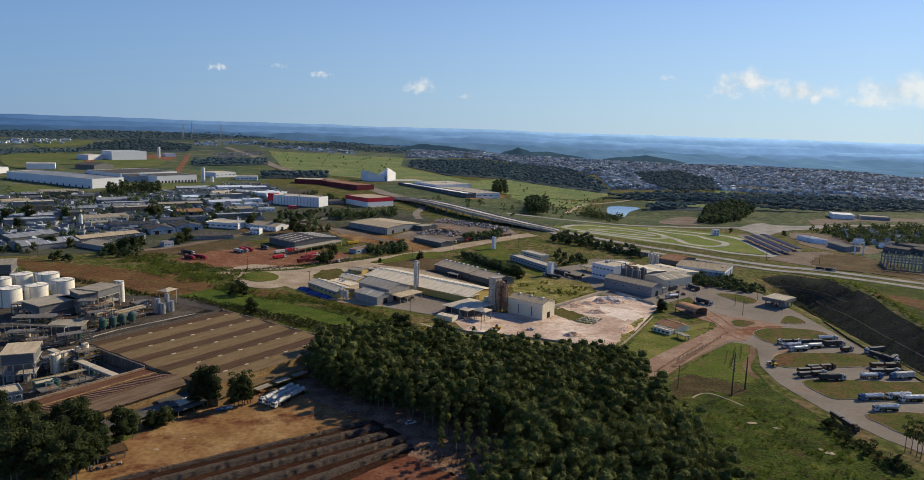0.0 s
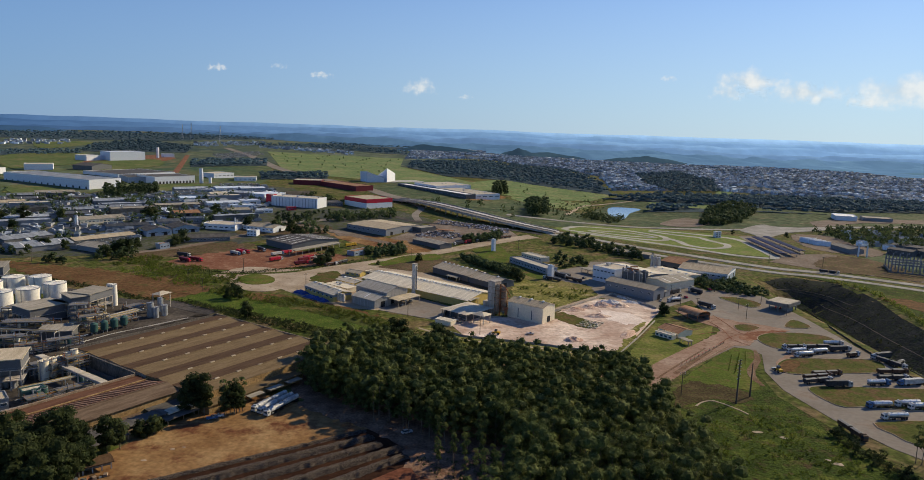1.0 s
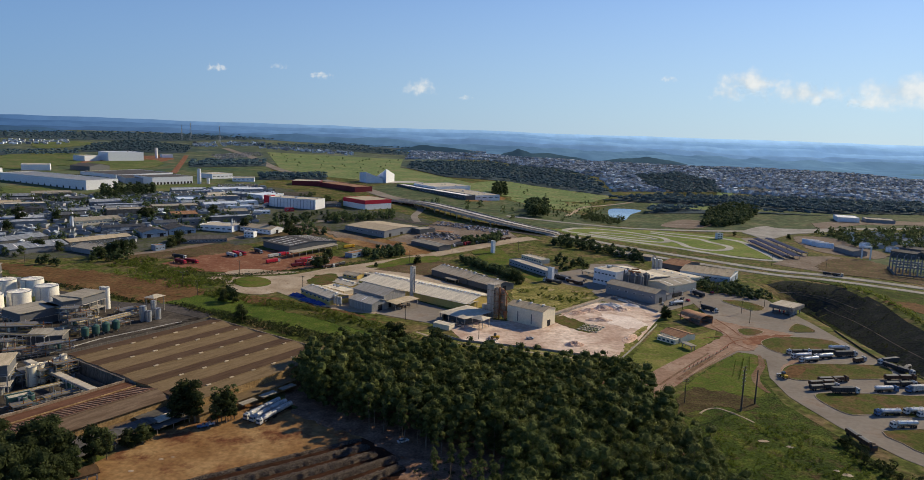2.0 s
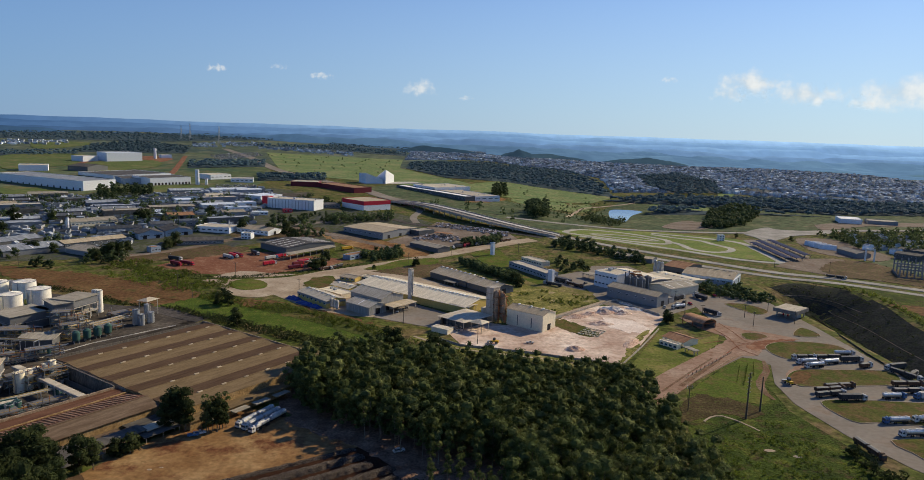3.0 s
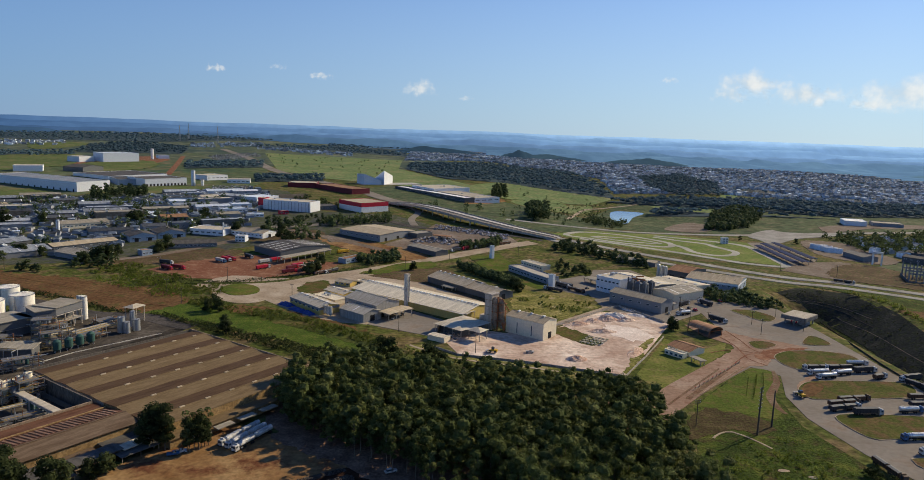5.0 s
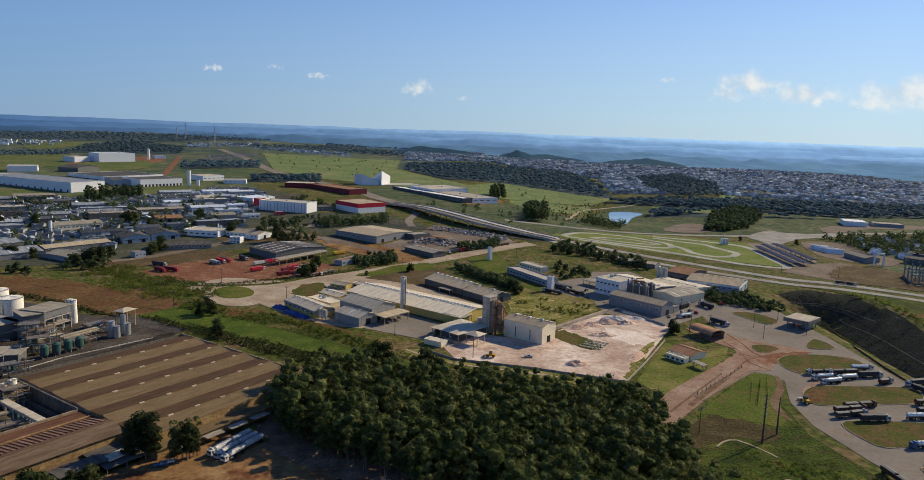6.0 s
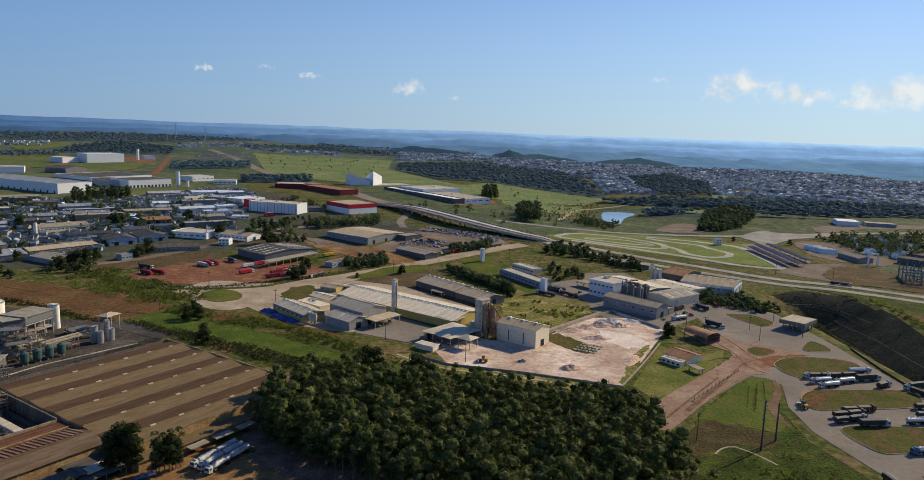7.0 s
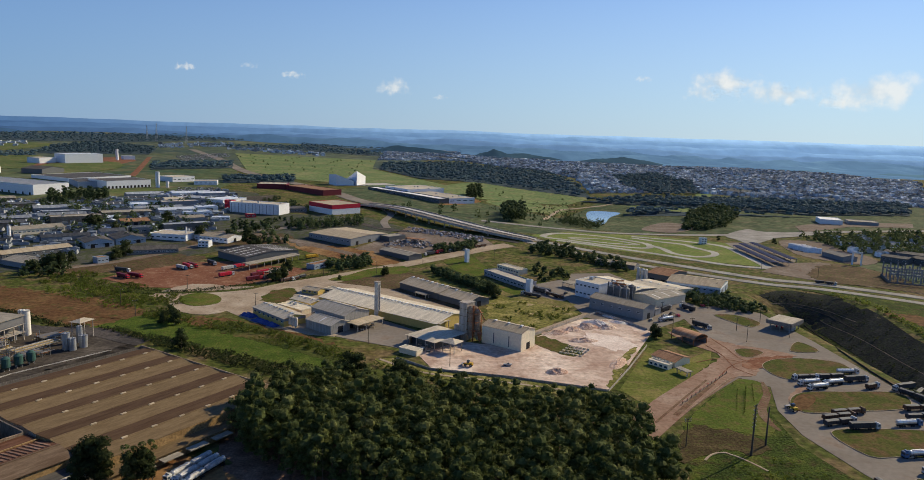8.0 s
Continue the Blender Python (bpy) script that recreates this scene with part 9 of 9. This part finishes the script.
for i, (poly, gap, lab) in enumerate((
    ([(-456.8, 641.8), (-332.8, 688.3), (-240.8, 800.8), (-259.8, 920.8), (-297.9, 1056.8), (-470.0, 1000.0), (-610.1, 900.4)], 20, "trees scattered through the industrial estate"),
    ([(-140.8, 823.8), (-74.0, 868.5), (-86.6, 905.7), (-160.7, 854.7)], 9, "trees in front of the red and white block"),
    ([(-315.9, 581.9), (-276.1, 594.0), (-292.4, 629.6), (-322.9, 615.1)], 12, "green trees beside the factories"),
    ([(-192.7, 750.3), (-145.0, 771.2), (-154.4, 821.3), (-211.2, 796.1)], 18, "trees round the workshops"),
    ([(-645.1, 2330.6), (-178.9, 2288.1), (-158.0, 1531.7), (-378.7, 1584.5)], 75, "single trees scattered over the pasture"),
    ([(89.3, 1525.9), (290.6, 1364.6), (215.5, 1142.4), (95.7, 1251.8)], 55, "single trees on the meadow"),
    ([(474.3, 933.3), (720.6, 990.5), (700.0, 800.0), (543.9, 747.4), (465.6, 812.3)], 13, "trees among the houses"),
    ([(-70.0, 1022.6), (94.7, 915.1), (178.0, 939.1), (155.3, 1003.5), (-19.9, 1142.0)], 45, "small trees beside the viaduct"),
    ([(176.3, 1025.5), (216.0, 964.7), (250.0, 1038.8), (215.5, 1142.4)], 14, "bushes by the pond"))):
    woods("scattered_trees", [p for p in scatter(poly, gap, 200 + i) if i or noise.noise((p[0] / 40, p[1] / 40, 3.3)) > -0.12], "broad", 200 + i, lab, *((0.35, 0.7) if gap > 50 else (0.7, 1.3)), 0.08, LEAF4)



for i, (p, s) in enumerate((((-309.9, 626.6), 1.5), ((-300.8, 618.9), 1.7), ((-295.7, 622.8), 1.6), ((-307.7, 605.8), 1.2), ((-377.9, 636.7), 1.3), ((-382.9, 635.8), 1.2), ((-359.7, 633.5), 1.1), ((-482.9, 772.3), 1.8), ((-361.4, 808.7), 1.9), ((-358.2, 817.4), 1.5), ((-331.5, 798.3), 1.1), ((-270.1, 681.0), 1.6), ((-272.5, 668.1), 1.4), ((-295.3, 846.2), 1.7), ((-445.5, 778.7), 1.5), ((-500.5, 758.5), 1.6), ((-469.0, 729.1), 1.4), ((-301.9, 650.4), 1.2), ((-233.3, 767.4), 1.6), ((-178.0, 742.8), 1.8), ((-168.5, 734.6), 1.5), ((-202.2, 762.1), 1.4))):
    put_tree("tree", "broad", p[0], p[1], i, s, i * 1.1, "wide dark tree among the factories", "estate trees")
for i, (p, s) in enumerate((((-118.5, 597.6), 1.5), ((-113.5, 603.9), 1.3), ((-157.0, 474.4), 0.9), ((-149.6, 471.9), 1.1), ((-160.6, 495.9), 0.8))):
    put_tree("tree", "broad", p[0], p[1], i, s, i * 1.1, "dark rounded tree beside the dusty road", "roadside trees")
strip("verge", [(-230.3, 557.0), (-204.1, 551.4), (-171.4, 553.9), (-136.0, 566.5), (-112.0, 595.9), (-75.6, 636.2)], 5.5, SCRUB, 0.3, "dark overgrown ditch below the red yard")
woods("scattered_trees", [(-208, 799), (-203, 806), (-196, 800), (-190, 806), (-186, 801), (-198, 810)], "tall", 54, "tall dark trees in front of the white block", 0.6, 0.85, 0.3, LEAF4)
woods("scattered_trees", [(-169, 748), (-165, 756), (-158, 746), (-152, 754), (-145, 757), (-160, 763)], "broad", 55, "round dark trees behind the dark hall", 0.7, 1.05, 0.3, LEAF4)
woods("scattered_trees", patchy(scatter([(-196.0, 812.0), (-154.2, 824.8), (-137.3, 854.0), (-104.8, 868.3), (-148.5, 890.3), (-182.1, 895.4), (-196.4, 870.6)], 8, 56), 18, -0.15, 56), "broad", 56, "rows of small dark trees beside the avenue", 0.4, 0.75, 0.12, LEAF4)
woods("scattered_trees", patchy(scatter([(-255.0, 1090.0), (-220.0, 1110.0), (-160.0, 1010.0), (-150.0, 950.0), (-205.0, 1000.0)], 10, 57), 25, 0.0, 57), "broad", 57, "dark trees between the halls", 0.5, 0.9, 0.1, LEAF4)
woods("scrub", scatter(curve([(-233.1, 564.0), (-173.5, 560.8), (-113.5, 603.9), (-76.7, 645.1), (-74.9, 630.3), (-111.0, 590.8), (-169.4, 547.2), (-227.5, 550.2)], 20, True), 3.5, 61), "bush", 61, "dark weeds along the ditch", 0.2, 0.5, 0.2)
area("field", [(-128.8, 483.4), (-106.0, 475.7), (-69.1, 452.2), (-31.0, 420.3), (-44.6, 409.6), (-81.9, 435.6), (-118.4, 459.0)], SCRUB, 0.2, "rough brown scrubland behind the works", round_=True, rag=3.0, category="field")
woods("scrub", patchy(scatter([(-128.8, 483.4), (-106.0, 475.7), (-69.1, 452.2), (-31.0, 420.3), (-44.6, 409.6), (-81.9, 435.6), (-118.4, 459.0)], 3.0, 62), 14, -0.15, 62), "bush", 62, "dense dry scrub behind the works", 0.25, 0.6, 0.3, LEAF3)
area("field", [(53.2, 563.5), (102.3, 523.0), (92.0, 502.6), (63.6, 468.0), (44.8, 489.4), (43.0, 523.1)], ROUGH, 0.22, "rough brown plot with weeds", round_=True, rag=3.0, category="field")
# ---- the town and the small works in the distance ----
def house_field(name, polys, gap, seed, material, label, w=(7, 12), h=(3, 6), skip=0.15, barred=None):
    """Many small pitched-roof houses in one object, walls and roofs."""
    rg = random.Random(seed)
    vs, fs, mi = [], [], []
    for poly in polys:
        for x, y in scatter(poly, gap, seed, 0.3):
            if rg.random() < skip or barred and barred((x, y)):
                continue
            a = radians(rg.choice((20, 110)) + rg.uniform(-9, 9))
            lx, ly, hh = rg.uniform(*w) / 2, rg.uniform(*w) / 2, rg.uniform(*h)
            r = hh + rg.uniform(0.6, 2.0)
            k, z = len(vs), land(x, y)
            for vx, vy, vz in ((-lx, -ly, -1), (lx, -ly, -1), (lx, ly, -1), (-lx, ly, -1), (-lx, -ly, hh), (lx, -ly, hh), (lx, ly, hh), (-lx, ly, hh), (-lx, 0, r), (lx, 0, r)):
                vs.append((x + vx * math.cos(a) - vy * math.sin(a), y + vx * math.sin(a) + vy * math.cos(a), z + vz))
            for f, m in (((0, 1, 5, 4), 0), ((1, 2, 6, 9, 5), 0), ((2, 3, 7, 6), 0), ((3, 0, 4, 8, 7), 0), ((4, 5, 9, 8), 1), ((6, 7, 8, 9), 1)):
                fs.append(tuple(i + k for i in f))
                mi.append(m)
    ob = mesh(name, vs, fs, material[0])
    ob.data.materials.append(material[1])
    ob.data.polygons.foreach_set("material_index", mi)
    return tagged(ob, label, "houses", kind="stuff")


# house colours with the blue-grey of distant air painted in
TW = mat("hazy_town_wall", (0.22, 0.25, 0.29), (0.66, 0.69, 0.72), 0.02, 0.9, 0, 8, island=0.5)
TR = mat("hazy_town_roof", (0.062, 0.082, 0.104), (0.42, 0.46, 0.50), 0.03, 0.9, 0, 8, island=0.8, c=(0.130, 0.152, 0.178))
DULLMEADOW = mat("far_pasture", (0.078, 0.112, 0.036), (0.150, 0.152, 0.062), 0.012, 0.95, 0.2, 12, c=(0.104, 0.132, 0.044), dry=(0.165, 0.130, 0.066), grain=0.3)
COPSE = [(503.2, 2011.3), (678.5, 2197.9), (677.8, 1863.5), (563.6, 1522.1), (458.3, 1478.5), (449.0, 1678.0)]
TOWN = [(-185.5, 2371.8), (-237.4, 3391.1), (59.6, 4162.5), (324.9, 3275.0), (539.6, 2930.5), (869.4, 2791.1), (1217.3, 2773.3), (1441.4, 2581.5), (1485.6, 2134.6), (961.0, 1371.3), (775.6, 1467.3), (561.2, 1571.9), (332.1, 1504.7), (379.5, 1915.1), (301.7, 2253.7), (105.5, 2621.1)]
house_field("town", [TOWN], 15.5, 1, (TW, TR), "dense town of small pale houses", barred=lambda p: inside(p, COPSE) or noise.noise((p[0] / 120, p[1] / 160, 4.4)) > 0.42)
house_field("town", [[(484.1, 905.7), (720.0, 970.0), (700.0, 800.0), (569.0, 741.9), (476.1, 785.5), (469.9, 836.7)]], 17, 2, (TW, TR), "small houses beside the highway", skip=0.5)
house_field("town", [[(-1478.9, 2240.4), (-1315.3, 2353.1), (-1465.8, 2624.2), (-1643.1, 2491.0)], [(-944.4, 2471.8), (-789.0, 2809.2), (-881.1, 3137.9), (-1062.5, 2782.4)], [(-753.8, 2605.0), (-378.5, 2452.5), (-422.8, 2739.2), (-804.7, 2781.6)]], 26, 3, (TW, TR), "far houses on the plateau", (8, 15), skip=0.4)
woods("scrub", patchy(scatter([(83.8, 1195.2), (200.0, 1300.0), (256.4, 1330.1), (268.6, 1271.7), (192.1, 1028.9), (106.7, 1025.9)], 12, 303), 45, 0.0, 303), "broad", 303, "dark brush in the valley above the pond", 0.2, 0.5, 0.09, LEAF4)
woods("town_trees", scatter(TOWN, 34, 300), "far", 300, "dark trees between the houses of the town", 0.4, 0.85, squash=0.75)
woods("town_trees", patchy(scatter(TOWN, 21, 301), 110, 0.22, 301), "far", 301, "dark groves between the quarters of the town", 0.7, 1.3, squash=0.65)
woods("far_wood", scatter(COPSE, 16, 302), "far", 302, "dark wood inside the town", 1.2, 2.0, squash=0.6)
area("meadow", [(585.5, 1582.0), (628.3, 1624.3), (587.4, 1504.5), (543.2, 1466.6)], MEADOW, 0.8, "bright green field at the foot of the town", round_=True)
for pts in ([(-1167.9, 1792.3), (-1047.3, 1940.4), (-861.2, 1575.4), (-878.7, 1464.3), (-898.8, 1384.1)], [(-1504.6, 2500.8), (-1331.4, 2520.4), (-1254.8, 2303.5), (-1279.6, 2129.1)], [(-726.7, 1384.8), (-684.5, 1570.1), (-763.5, 1775.1), (-825.3, 1787.1), (-867.8, 1649.2)], [(-687.0, 1062.3), (-634.2, 1062.4), (-557.6, 1007.9), (-572.7, 961.2), (-628.1, 972.8)], [(-485.5, 1120.9), (-425.9, 1178.7), (-395.5, 1060.9), (-420.2, 991.9)]):
    area("meadow", pts, DULLMEADOW, 0.9, "sunlit green and dry pasture among the halls", fine=40, round_=True, rag=8.0)
area("town_ground", TOWN, mat("town_soil", (0.060, 0.070, 0.072), (0.110, 0.115, 0.115), 0.01, 0.95, 0, 8), 0.3, "streets and plots of the town", fine=120)
rg = random.Random(31)
SHEDS = [(-616.6, 955.3), (-551.9, 1009.6), (-480.0, 960.0), (-467.0, 998.5), (-440.0, 1090.0), (-340.1, 1204.0), (-280.6, 1093.0), (-256.1, 921.9), (-242.6, 844.0), (-225.0, 775.0), (-278.6, 760.0), (-345.0, 640.0), (-400.0, 600.0), (-466.4, 640.0), (-580.0, 800.0)]


def taken(p, room):
    """Whether a place lies on or near a building that stands already."""
    for inv, L, d in FOOT:
        q = inv @ Vector((p[0], p[1], 0))
        if -room < q.x < L + room and -room < q.y < d + room:
            return True
    return False


ROWDIR = radians(35)
ru, rv = Vector((math.cos(ROWDIR), math.sin(ROWDIR))), Vector((-math.sin(ROWDIR), math.cos(ROWDIR)))
v = 200.0
while v < 1300:
    u = -420.0 + rg.uniform(0, 30)
    deep = rg.uniform(13, 22)
    while u < 900:
        L, d = rg.uniform(20, 58), deep * rg.uniform(0.75, 1.0)
        A = ru * u + rv * v
        B = A + ru * L
        corners = [A + ru * (L * i / 3) + rv * (d * j / 2) for i in range(4) for j in range(3)]
        u += L + rg.choice((4, 6, 9, 16))
        if not all(inside((c.x, c.y), SHEDS) for c in corners) or any(taken((c.x, c.y), 4) for c in corners) or rg.random() < 0.16:
            continue
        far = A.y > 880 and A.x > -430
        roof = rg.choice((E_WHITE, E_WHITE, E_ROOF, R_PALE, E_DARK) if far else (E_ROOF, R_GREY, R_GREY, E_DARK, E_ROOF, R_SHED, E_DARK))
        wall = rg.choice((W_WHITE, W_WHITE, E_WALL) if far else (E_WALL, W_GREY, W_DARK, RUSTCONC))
        wins = rg.choice((0, 0, 3))
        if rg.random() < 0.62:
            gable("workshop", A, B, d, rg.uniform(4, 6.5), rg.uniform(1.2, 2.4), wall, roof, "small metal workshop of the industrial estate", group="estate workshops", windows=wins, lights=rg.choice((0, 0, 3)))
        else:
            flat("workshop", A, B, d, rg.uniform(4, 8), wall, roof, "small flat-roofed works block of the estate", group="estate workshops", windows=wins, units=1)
    v += deep + rg.choice((5, 8, 14, 24))
house_field("estate_clutter", [SHEDS], 8.5, 41, (E_WALL, TR), "small sheds and lean-tos between the workshops", (3, 10), (1.8, 3.2), 0.45, lambda p: taken(p, 2))
